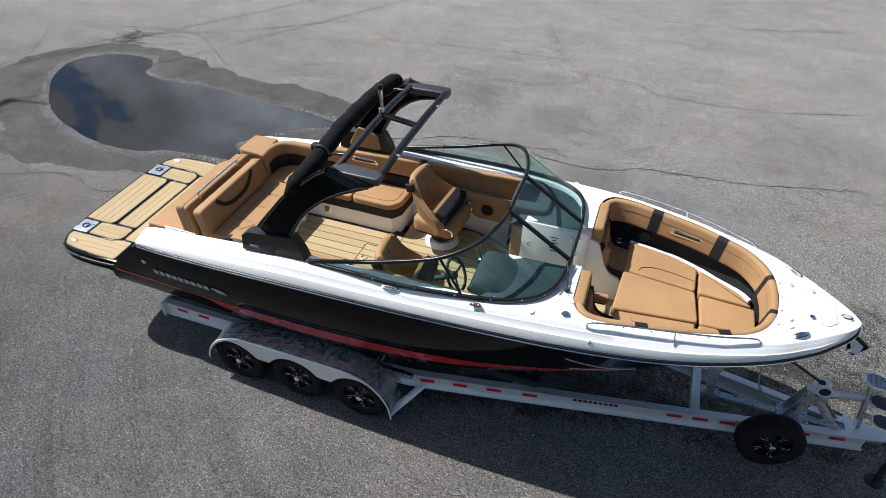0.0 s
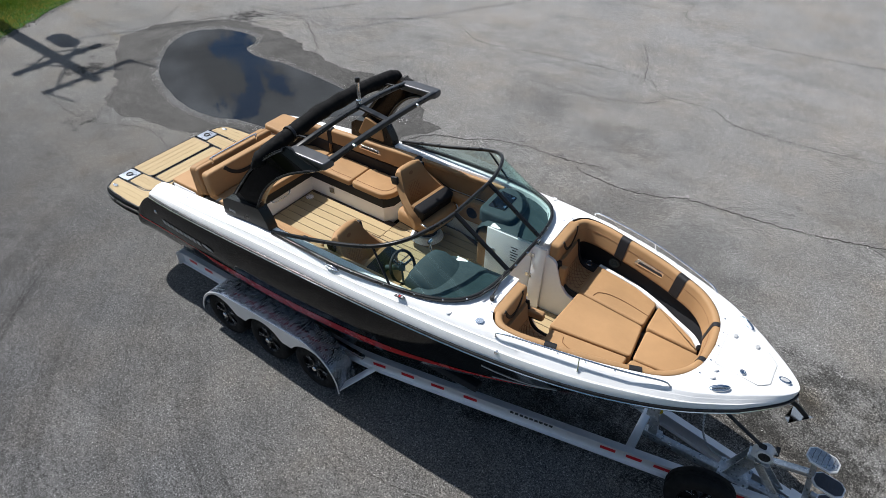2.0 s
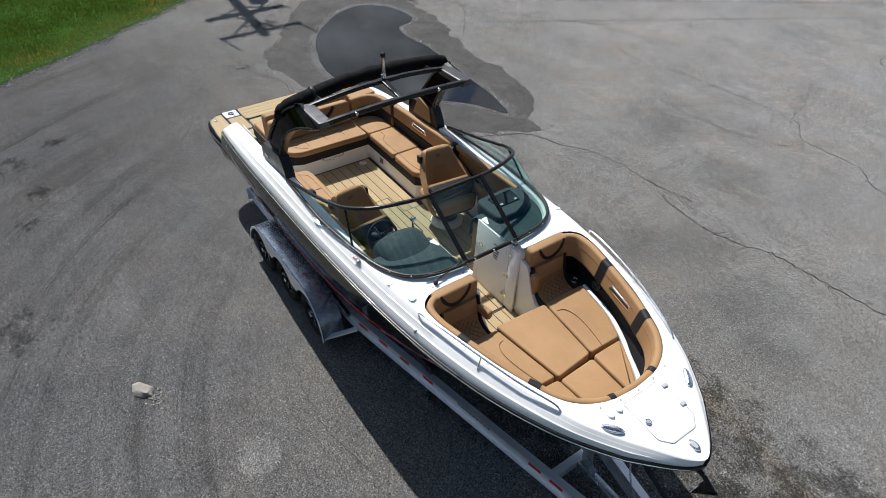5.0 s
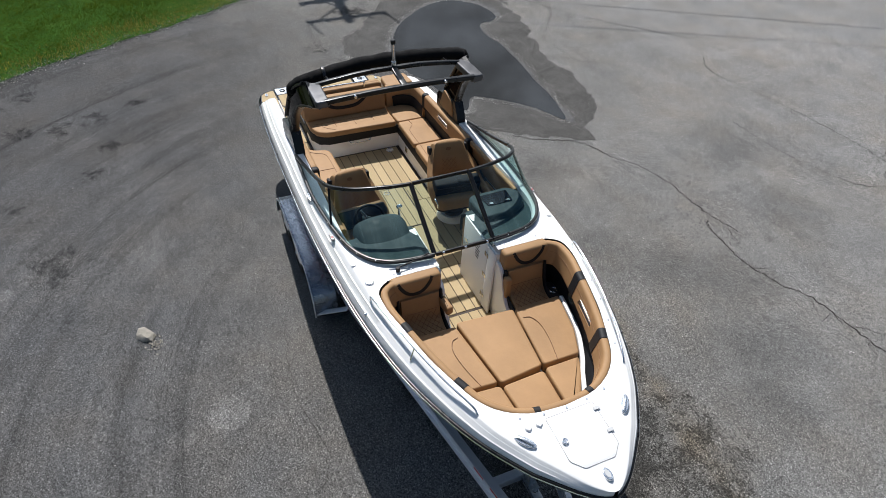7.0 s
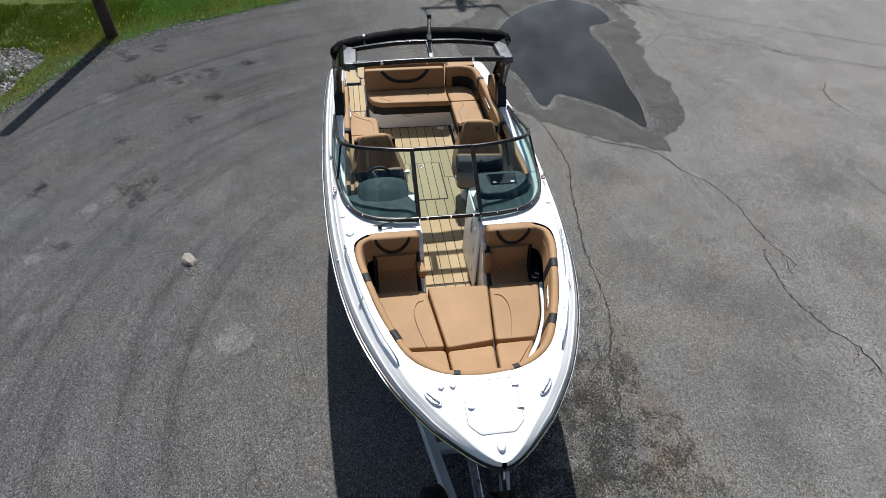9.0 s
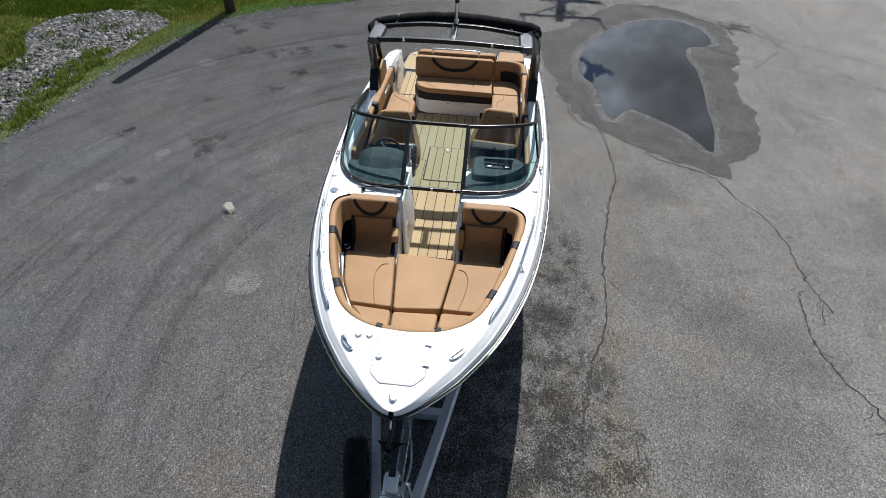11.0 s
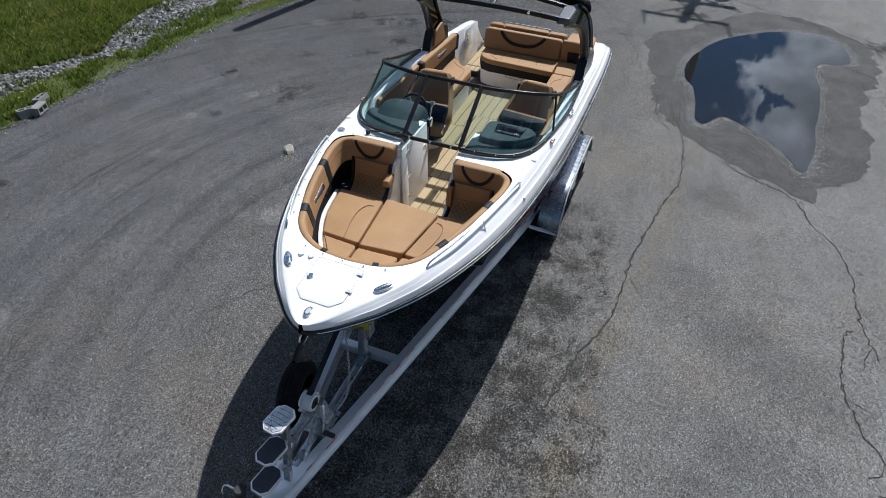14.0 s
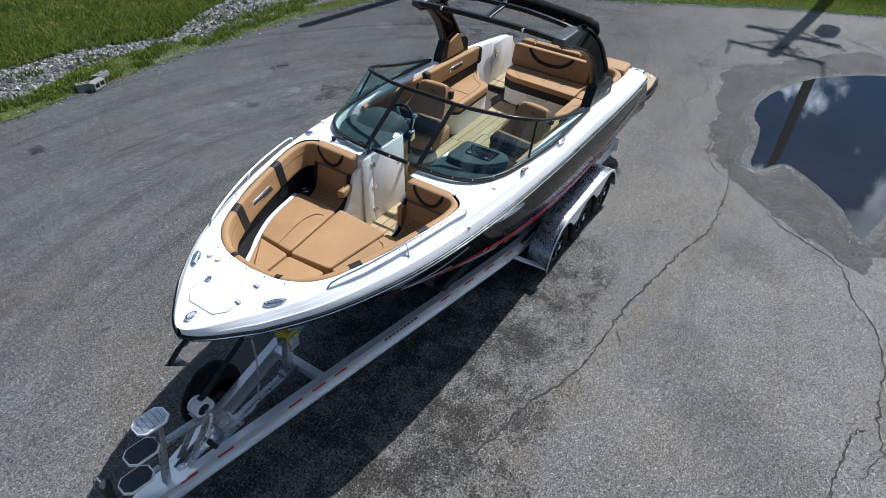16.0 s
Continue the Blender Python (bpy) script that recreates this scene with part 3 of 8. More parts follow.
def ring(r, n=10, ry=None):
    ry = r if ry is None else ry
    return [(r * math.cos(2 * math.pi * k / n), ry * math.sin(2 * math.pi * k / n)) for k in range(n)]


def rrect(w, h, r=0.01, n=3):
    """A rounded rectangle profile of width w and height h."""
    pts = []
    for cx, cy, a0 in ((w / 2 - r, h / 2 - r, 0), (-w / 2 + r, h / 2 - r, 90), (-w / 2 + r, -h / 2 + r, 180), (w / 2 - r, -h / 2 + r, 270)):
        for k in range(n + 1):
            a = radians(a0 + 90 * k / n)
            pts.append((cx + r * math.cos(a), cy + r * math.sin(a)))
    return pts


def tube(bm, path, r, n=10, closed=False, up=(0, 0, 1)):
    return sweep(bm, path, ring(r, n), closed, up)


def area2(poly):
    return sum(a[0] * b[1] - b[0] * a[1] for a, b in zip(poly, poly[1:] + poly[:1])) / 2


def inset(poly, d):
    """A polygon drawn in by d (counter-clockwise)."""
    n = len(poly)
    out = []
    for i in range(n):
        p0, p1, p2 = Vector(poly[i - 1]), Vector(poly[i]), Vector(poly[(i + 1) % n])
        e1, e2 = (p1 - p0), (p2 - p1)
        if e1.length < 1e-6 or e2.length < 1e-6:
            out.append(tuple(p1))
            continue
        n1, n2 = Vector((-e1.y, e1.x)).normalized(), Vector((-e2.y, e2.x)).normalized()
        b = n1 + n2
        if b.length < 1e-5:
            out.append(tuple(p1))
            continue
        b.normalize()
        k = max(0.35, b.dot(n1))
        out.append(tuple(p1 + b * (d / k)))
    return out


def rounded(poly, r, n=4):
    """Rounds the corners of a polygon."""
    if area2(poly) < 0:
        poly = poly[::-1]
    out = []
    m = len(poly)
    for i in range(m):
        p0, p1, p2 = Vector(poly[i - 1]), Vector(poly[i]), Vector(poly[(i + 1) % m])
        a, b = p0 - p1, p2 - p1
        d = min(r, a.length * 0.45, b.length * 0.45)
        s, e = p1 + a.normalized() * d, p1 + b.normalized() * d
        for k in range(n + 1):
            t = k / n
            out.append(tuple((s * (1 - t) ** 2) + p1 * (2 * t * (1 - t)) + e * t * t))
    return out


def slab(bm, poly, z0, z1, r=0.0, m=None):
    """A plate or cushion over a polygon, its upper edge rounded by r."""
    poly = [tuple(p) for p in poly]
    if area2(poly) < 0:
        poly = poly[::-1]
    rows = [[(x, y, z0) for x, y in poly]]
    if r:
        for f in (0.0, 0.35, 0.7, 0.92):
            a = f * math.pi / 2
            rows.append([(x, y, z1 - r + r * math.sin(a)) for x, y in inset(poly, r * (1 - math.cos(a)))])
        rows.append([(x, y, z1) for x, y in inset(poly, r)])
    else:
        rows.append([(x, y, z1) for x, y in poly])
    if m is not None:
        rows = [[m @ Vector(p) for p in row] for row in rows]
    vr = loft(bm, rows, True)
    bm.faces.new(list(reversed(vr[0])))
    bm.faces.new(vr[-1])
    return bm


def cyl(bm, c, r, h, axis="z", n=20, r2=None, bevel=0.0):
    """A disc or drum round c, h long along an axis."""
    r2 = r if r2 is None else r2
    prof = [(0, r), (h, r2)] if not bevel else [(0, r - bevel), (bevel, r), (h - bevel, r2), (h, r2 - bevel)]
    rows = []
    for t, q in prof:
        row = []
        for k in range(n):
            a = 2 * math.pi * k / n
            u, v = q * math.cos(a), q * math.sin(a)
            t0 = t - h / 2
            row.append({"z": (c[0] + u, c[1] + v, c[2] + t0), "y": (c[0] + v, c[1] + t0, c[2] + u), "x": (c[0] + t0, c[1] + u, c[2] + v)}[axis])
        rows.append(row)
    loft(bm, rows, True, True)
    return bm


def torus(bm, c, R, r, axis="z", n=28, k=10, squash=1.0):
    rows = []
    for i in range(n):
        a = 2 * math.pi * i / n
        row = []
        for j in range(k):
            b = 2 * math.pi * j / k
            q, t = R + r * math.cos(b), r * squash * math.sin(b)
            u, v = q * math.cos(a), q * math.sin(a)
            row.append({"z": (c[0] + u, c[1] + v, c[2] + t), "y": (c[0] + v, c[1] + t, c[2] + u), "x": (c[0] + t, c[1] + u, c[2] + v)}[axis])
        rows.append(row)
    rows.append(rows[0])
    vr = [[bm.verts.new(p) for p in row] for row in rows[:-1]]
    vr.append(vr[0])
    for a, b in zip(vr, vr[1:]):
        for i in range(k):
            bm.faces.new([a[i], a[(i + 1) % k], b[(i + 1) % k], b[i]])
    return bm


def B():
    return bmesh.new()


def lerp(table, x):
    """Reads a table of (x, value) smoothly."""
    if x <= table[0][0]:
        return table[0][1]
    if x >= table[-1][0]:
        return table[-1][1]
    for i in range(len(table) - 1):
        (xa, a), (xb, b) = table[i], table[i + 1]
        if xa <= x <= xb:
            ma = (b - table[i - 1][1]) / (xb - table[i - 1][0]) if i else (b - a) / (xb - xa)
            mb = (table[i + 2][1] - a) / (table[i + 2][0] - xa) if i + 2 < len(table) else (b - a) / (xb - xa)
            h = xb - xa
            t = (x - xa) / h
            return (2 * t ** 3 - 3 * t * t + 1) * a + (t ** 3 - 2 * t * t + t) * h * ma + (-2 * t ** 3 + 3 * t * t) * b + (t ** 3 - t * t) * h * mb
    return table[-1][1]

# ---- ground ----


def flat(name, poly, z, mat, label, category, kind="structure", cut=0):
    bm = B()
    vs = [bm.verts.new((x, y, z)) for x, y in poly]
    f = bm.faces.new(vs)
    bmesh.ops.triangulate(bm, faces=[f])
    ob = new(name, mesh_of(name, bm, mat, False))
    return tagged(ob, label, category, kind=kind)


def wobble(pts, amp, per=6, seed=1, closed=True):
    """A hand-drawn outline: a smooth curve with small uneven steps."""
    rnd = random.Random(seed)
    c = spline([(x, y, 0) for x, y in pts], per, closed)
    out = []
    for p in c:
        q = Vector((p.x, p.y, seed * 3.7))
        dx = noise.noise(q * 1.1) * 2.2 + noise.noise(q * 3.7) * 1.3 + noise.noise(q * 9.0) * 0.7
        dy = noise.noise(q * 1.1 + Vector((9, 4, 0))) * 2.2 + noise.noise(q * 3.7 + Vector((2, 7, 0))) * 1.3 + noise.noise(q * 9.0 + Vector((5, 1, 0))) * 0.7
        out.append((p.x + amp * dx, p.y + amp * dy))
    return out


bm = B()
S = 450
vs = [bm.verts.new(p) for p in ((-S, -S, 0), (S, -S, 0), (S, S, 0), (-S, S, 0))]
bm.faces.new(vs)
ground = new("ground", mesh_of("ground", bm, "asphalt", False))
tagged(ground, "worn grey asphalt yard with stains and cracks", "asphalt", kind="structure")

EDGE = [(60, -8.6), (20, -8.3), (8, -8.25), (2.0, -8.22), (-0.6, -8.22), (-2.1, -8.22), (-3.76, -8.12), (-5.5, -7.86), (-7.2, -7.32), (-8.5, -6.85), (-9.3, -6.3), (-10.5, -4.6), (-11.95, -2.0), (-13.15, -0.2), (-14.3, 1.6), (-15.3, 3.5), (-17.6, 8.2), (-23, 17), (-42, 44)]
edge = wobble(EDGE, 0.05, 10, 3, False)
verge = flat("verge", edge + [(-420, 420), (-420, -420), (420, -420), (420, -8.6)], 0.012, "grass", "green grass verge beside the asphalt", "grass")

WET = [(-12.3, 4.45), (-12.1, 5.65), (-11.4, 6.2), (-10.75, 6.6), (-9.7, 6.7), (-8.37, 6.55), (-7.2, 6.22), (-6.11, 6.1), (-5.46, 6.2), (-4.8, 5.92), (-4.29, 5.91), (-3.77, 5.52), (-3.34, 5.12), (-2.81, 4.87), (-2.92, 4.74), (-3.06, 4.43), (-3.42, 3.8), (-3.8, 3.1), (-4.5, 2.6), (-5.3, 2.15), (-6.63, 1.85), (-8.3, 1.6), (-9.4, 1.8), (-10.2, 2.55), (-11.3, 3.3), (-12.1, 3.9)]
wet = flat("wet_patch", wobble(WET, 0.085, 60, 5), 0.004, "wet", "dark damp asphalt round a puddle", "wet asphalt")
PUD = [(-6.9, 2.61), (-7.8, 2.59), (-8.95, 2.95), (-9.75, 3.38), (-10.4, 3.98), (-10.95, 4.75), (-11.05, 5.45), (-10.45, 6.02), (-9.55, 6.13), (-9.2, 5.85), (-9.1, 5.5), (-8.7, 5.30), (-8.05, 5.32), (-7.45, 5.37), (-5.35, 5.14), (-4.3, 5.02), (-3.67, 4.83), (-4.35, 4.5), (-4.9, 4.02), (-5.3, 3.5), (-4.95, 3.24), (-4.8, 3.08), (-4.98, 2.94), (-5.7, 2.9), (-6.4, 2.82)]
puddle = flat("puddle", wobble(PUD, 0.018, 14, 7), 0.009, "water", "shallow rain puddle mirroring clouds and sky", "puddle", kind="structure")


def crack(pts, width, seed, name="crack"):
    rnd = random.Random(seed)
    c = spline([(x, y, 0) for x, y in pts], 6)
    q = []
    for a, b in zip(c, c[1:]):
        k = max(1, round((b - a).length / 0.075))
        for j in range(k):
            p = a.lerp(b, j / k)
            q.append(Vector((p.x + rnd.uniform(-0.024, 0.024), p.y + rnd.uniform(-0.024, 0.024), 0)))
    bm = B()

    def vein(q, width):
        rows = []
        for i, p in enumerate(q):
            d = (q[min(i + 1, len(q) - 1)] - q[max(i - 1, 0)]).normalized()
            w = width * rnd.uniform(0.3, 1.25) * min(1.0, 0.25 + (len(q) - i) / 6)
            s = Vector((-d.y, d.x, 0)) * w
            rows.append([(p.x + s.x, p.y + s.y, 0.006), (p.x - s.x, p.y - s.y, 0.006)])
        loft(bm, rows)

    vein(q, width)
    # hairline side cracks
    for i in range(3, len(q) - 3):
        if rnd.random() < 0.06:
            d = (q[i + 1] - q[i]).normalized()
            a = math.atan2(d.y, d.x) + rnd.choice((-1, 1)) * rnd.uniform(0.5, 1.2)
            p = q[i].copy()
            p.z = 0
            limb = [p.copy()]
            for k in range(rnd.randint(4, 11)):
                a += rnd.uniform(-0.5, 0.5)
                p += Vector((math.cos(a), math.sin(a), 0)) * rnd.uniform(0.03, 0.08)
                limb.append(p.copy())
            vein(limb, width * 0.45)
    ob = new(name, mesh_of(name, bm, "crack", False))
    return tagged(ob, "jagged open crack in grey asphalt", "crack", kind="structure")


crack([(-5.6, 2.45), (-5.04, 2.51), (-4.12, 2.78), (-3.3, 2.86), (-2.4, 2.86), (-1.75, 2.69), (-1.09, 2.57), (-0.49, 2.48), (0.05, 2.41), (0.99, 2.35), (1.42, 2.26), (1.83, 2.11), (2.16, 2.03), (2.55, 1.97), (2.9, 1.85)], 0.0135, 11)
crack([(-4.12, 2.78), (-4.4, 2.45), (-4.9, 2.2), (-5.6, 2.15), (-6.1, 1.8)], 0.009, 41)
crack([(-5.0, 2.2), (-5.15, 2.6), (-4.7, 2.7)], 0.007, 42)
crack([(-3.5, 3.5), (-3.18, 3.86), (-2.91, 4.47), (-2.60, 4.72), (-2.12, 4.87), (-1.67, 5.16), (-1.08, 5.31), (-0.52, 5.33), (-0.03, 5.34), (0.36, 5.42), (0.75, 5.54)], 0.013, 12)
crack([(0.15, 5.24), (0.22, 5.14), (0.42, 5.08), (0.8, 5.05), (1.16, 5.01), (1.47, 5.07), (1.77, 5.15), (2.18, 5.37), (3.0, 5.42), (3.9, 5.5), (4.8, 5.7), (6.0, 6.0)], 0.013, 18)
crack([(-11.0, 1.2), (-9.0, 1.0), (-7.6, 1.5), (-6.6, 1.3), (-5.6, 1.7)], 0.009, 21)
crack([(-8.3, 1.25), (-8.0, 0.4), (-8.4, -0.4)], 0.006, 22)
crack([(-5.2, 9.7), (-4.4, 9.32), (-2.6, 9.6), (-0.2, 9.69), (0.4, 9.1), (1.6, 9.0), (2.3, 8.55), (4.4, 8.6), (6.5, 9.2)], 0.010, 14)
crack([(-12.0, 5.5), (-10.8, 7.25), (-8.6, 8.4), (-6.0, 10.4)], 0.010, 15)
crack([(-0.3, -1.7), (0.9, -1.85), (2.0, -1.7), (2.6, -2.05), (3.04, -2.27), (4.2, -2.6)], 0.004, 16)
crack([(-0.2, 9.69), (-0.43, 10.56), (-0.9, 11.6)], 0.008, 17)
crack([(-2.3, 8.04), (-1.3, 8.04), (-0.6, 8.16), (0.28, 8.47), (0.61, 9.05)], 0.008, 31)
crack([(-0.8, 16.0), (-0.6, 14.2), (0.9, 14.3), (1.4, 13.3), (2.45, 13.4), (4.4, 13.6), (7.0, 14.4)], 0.011, 32)
crack([(-14.5, 4.4), (-12.7, 4.5), (-12.3, 5.1), (-11.4, 6.0), (-10.7, 6.6), (-10.9, 7.5)], 0.010, 33)
crack([(-12.5, 3.1), (-12.2, 3.6), (-11.4, 3.4), (-10.0, 2.7), (-9.6, 2.1), (-8.9, 1.2)], 0.009, 34)
crack([(-12.3, 5.1), (-12.8, 6.1), (-13.4, 6.9)], 0.009, 35)
crack([(-6.8, 5.75), (-7.6, 6.5), (-6.1, 6.65), (-6.0, 7.1), (-5.0, 7.6)], 0.007, 36)
crack([(-12.2, 7.5), (-9.7, 7.85), (-8.6, 7.3), (-7.6, 6.5)], 0.009, 37)

# ---- boat ----
boat = thing("boat", "white and black bowrider boat with tan seats on a trailer", "boat", (0, 0.03, 0))

BEAM = [(-3.65, 1.15), (-3.4, 1.19), (-2.8, 1.26), (-2.0, 1.30), (-1.0, 1.32), (0.2, 1.315), (1.25, 1.265), (1.92, 1.20), (2.49, 1.105), (3.0, 0.965), (3.5, 0.755), (3.91, 0.495), (4.04, 0.378), (4.17, 0.250), (4.24, 0.170), (4.285, 0.105), (4.312, 0.05), (4.325, 0.0)]
RUBZ = [(-3.65, 1.78), (-2.9, 1.80), (-2.0, 1.845), (-1.0, 1.90), (0.2, 1.94), (1.25, 1.95), (3.2, 1.95), (4.325, 1.93)]
TOPZ = [(-3.02, 1.865), (-2.85, 1.905), (-2.5, 1.945), (-1.8, 2.015), (-1.0, 2.10), (0.2, 2.13), (1.7, 2.16), (2.7, 2.13), (3.5, 2.075), (4.0, 2.03), (4.3, 1.99)]
CHY = [(-3.4, 1.06), (-1.0, 1.12), (0.5, 1.08), (1.5, 0.95), (2.5, 0.72), (3.2, 0.46), (3.8, 0.19), (4.2, 0.03), (4.325, 0.0)]
CHZ = [(-3.4, 0.88), (-1.0, 0.90), (0.5, 1.02), (1.5, 1.18), (2.5, 1.38), (3.2, 1.55), (3.8, 1.71), (4.2, 1.84), (4.325, 1.91)]
KEEL = [(-3.4, 0.56), (1.5, 0.58), (2.3, 0.68), (2.9, 0.88), (3.4, 1.16), (3.8, 1.45), (4.1, 1.70), (4.325, 1.90)]


STERN = [(-3.64, 1.17), (-3.55, 1.27), (-3.44, 1.40), (-3.30, 1.54), (-3.15, 1.66), (-3.0, 1.755), (-2.88, 1.80)]


def hull_side(x, f):
    """A point of the starboard topside, f from the chine (0) to the rub rail (1)."""
    yb, zb, yc, zc = lerp(BEAM, x), lerp(RUBZ, x), lerp(CHY, x), lerp(CHZ, x)
    if x < -2.88:
        zb = min(zb, lerp(STERN, x))
    bulge = 0.05 * math.sin(math.pi * f) * min(1, max(0, (2.2 - x) / 2)) - 0.015 * math.sin(math.pi * f) * min(1, max(0, (x - 1.5) / 1.5))
    return Vector((x, -(yc + (yb - yc) * f + bulge), zc + (zb - zc) * f))


XS = [-3.64 + 0.04 * i for i in range(24)] + [-2.7 + 0.1 * i for i in range(64)] + [3.7 + 0.04 * i for i in range(16)]
XS = sorted({round(x, 3) for x in XS if x < 4.32}) + [4.325]
bm = B()
rows = []
for x in XS:
    side = [hull_side(x, f / 6) for f in range(7)]
    yc, zc, zk = lerp(CHY, x), lerp(CHZ, x), lerp(KEEL, x)
    bottom = [Vector((x, -yc * k / 3 * (0.98 if k == 3 else 1), zk + (zc - zk) * (k / 3) ** 1.05)) for k in range(3)]
    star = bottom + side
    port = [Vector((p.x, -p.y, p.z)) for p in reversed(star[1:])]
    rows.append(port + star)
loft(bm, rows)
bm.faces.new([bm.verts.new(p) for p in rows[0]])
bmesh.ops.remove_doubles(bm, verts=bm.verts[:], dist=0.0008)
hull = part("hull", bm, "black", boat, "glossy black hull")


def hull_band(x0, x1, f0, f1, mat, name, off=0.004, sides=(1, -1), step=0.08):
    """A film on the topside between two lines, f as functions of x."""
    for s in sides:
        bm = B()
        n = max(2, int((x1 - x0) / step))
        rows = []
        for i in range(n + 1):
            x = x0 + (x1 - x0) * i / n
            a, b = f0(x), f1(x)
            rows.append([(lambda p: (p.x, s * (-p.y + off), p.z))(hull_side(x, a + (b - a) * k / 3)) for k in range(4)])
        loft(bm, rows)
        part(name, bm, mat, hull)


STRIPE = [(-3.56, 1.195, 1.225), (-2.9, 1.155, 1.185), (-2.25, 1.14, 1.18), (-2.08, 1.03, 1.18), (-1.34, 1.00, 1.195), (-0.87, 1.00, 1.21), (0.5, 1.095, 1.265)]
STRIPE_F = [(0.5, 0.083, 0.27), (0.95, 0.09, 0.225), (1.25, 0.095, 0.205), (1.65, 0.08, 0.155), (2.05, 0.04, 0.085), (2.40, 0.0, 0.022), (2.75, -0.02, -0.012)]


def stripe_edge(x, k):
    """The red stripe's lower (k=1) or upper (k=2) edge, as a share of the topside's height."""
    if x >= 0.5:
        return lerp([(r[0], r[k]) for r in STRIPE_F], x)
    zc, zb = hull_side(x, 0).z, hull_side(x, 1).z
    return (lerp([(r[0], r[k]) for r in STRIPE], x) - zc) / (zb - zc)


hull_band(-3.54, 2.72, lambda x: stripe_edge(x, 1), lambda x: stripe_edge(x, 2), "red", "stripe", step=0.05)
for s in (-1, 1):
    for line, r in (([(2.46, 0.03), (2.30, 0.10), (2.12, 0.24), (1.95, 0.42), (1.80, 0.58)], 0.007), ([(2.46, 0.03), (2.25, 0.05), (2.05, 0.115), (1.85, 0.17)], 0.005)):
        bm = B()
        pts = [hull_side(x, f) for x, f in line]
        tube(bm, spline([(p.x, s * (-p.y + 0.003), p.z) for p in pts], 5), r, 6)
        part("accent_line", bm, "silver", hull, "thin silver accent line")

# deck with its stepped edge


def deck_inner(x):
    return lerp([(-3.02, 1.03), (-2.0, 1.05), (-1.0, 1.06), (0.2, 1.06), (0.9, 1.06), (1.2, 1.01), (1.42, 0.885), (1.54, 0.72), (1.60, 0.54), (1.62, 0.33)], x)


def bow_half(x):
    return lerp([(1.74, 0.78), (1.765, 0.875), (1.82, 0.955), (1.90, 1.00), (2.1, 0.995), (2.3, 0.955), (2.6, 0.885), (2.8, 0.833), (3.05, 0.742), (3.27, 0.648), (3.42, 0.525), (3.52, 0.36), (3.565, 0.2), (3.58, 0.0)], x)


def deck_row(x, yi):
    yb, zr, zt = lerp(BEAM, x), lerp(RUBZ, x), lerp(TOPZ, x)
    k = min(1.0, yb / 0.45, (yb - yi) / 0.19 if yi > 0.4 else 1.0)
    k *= 1.0 - 0.35 * min(1.0, max(0.0, (x - 3.1) / 0.5))
    h = (zt - zr) / 0.20
    g = min(1.0, max(0.0, (2.4 - x) / 1.2))
    steps = [(0.0, -0.02), (0.006, 0.034 * h), (0.032, (0.088 - 0.002 * g) * h), (0.045, (0.094 - 0.013 * g) * h), (0.052, (0.098 - 0.010 * g) * h), (0.080, (0.145 - 0.002 * g) * h), (0.090, (0.151 - 0.014 * g) * h), (0.097, (0.156 - 0.010 * g) * h), (0.122, 0.190 * h), (0.142, zt - zr)]
    row = [(yb - a * k, zr + b) for a, b in steps]
    yi = min(yi, row[-1][0] - 0.001)
    y0 = row[-1][0]
    for j in range(1, 9):
        y = y0 + (yi - y0) * j / 8
        crown = 0.02 * min(1.0, yb / 0.6) * (1 - (y / max(yb, 0.05)) ** 2) * min(1.0, (x - 3.4) / 0.3) if x > 3.4 else 0.0
        row.append((y, zt + crown))
    return row


def deck_end(x, row):
    """Rounds the deck's aft end."""
    if x > -2.93:
        return row
    t = min(1.0, (-2.93 - x) / 0.09)
    k = 1 - math.sqrt(max(0.0, 1 - t * t))
    z0 = row[0][1]
    return [(y + (1.10 - y) * 0.16 * k, z0 + (z - z0) * (1 - 0.45 * k)) for y, z in row]


def deck_side(s):
    bm = B()
    spans = [([-3.02, -3.0, -2.97, -2.92] + [-2.85 + 0.1 * i for i in range(43)] + [1.42, 1.48, 1.54, 1.57, 1.60, 1.62], deck_inner),
             ([1.62, 1.68, 1.74], lambda x: 0.325),
             ([1.74, 1.75, 1.765, 1.79, 1.82, 1.86] + [1.90 + 0.05 * i for i in range(32)] + [3.48, 3.51, 3.54, 3.56, 3.575, 3.58], bow_half),
             ([3.58 + 0.03 * i for i in range(25)] + [4.32], lambda x: 0.0)]
    for xs, inner in spans:
        rows = [[(x, s * y, z) for y, z in deck_end(x, deck_row(x, inner(x)))] for x in xs]
        loft(bm, rows)
    row = deck_end(-3.02, deck_row(-3.02, deck_inner(-3.02)))
    end = [bm.verts.new((-3.02, s * y, z)) for y, z in row] + [bm.verts.new((-3.02, s * row[-1][0], row[0][1])), ]
    bm.faces.new(end)
    bmesh.ops.remove_doubles(bm, verts=bm.verts[:], dist=0.0008)
    return bm


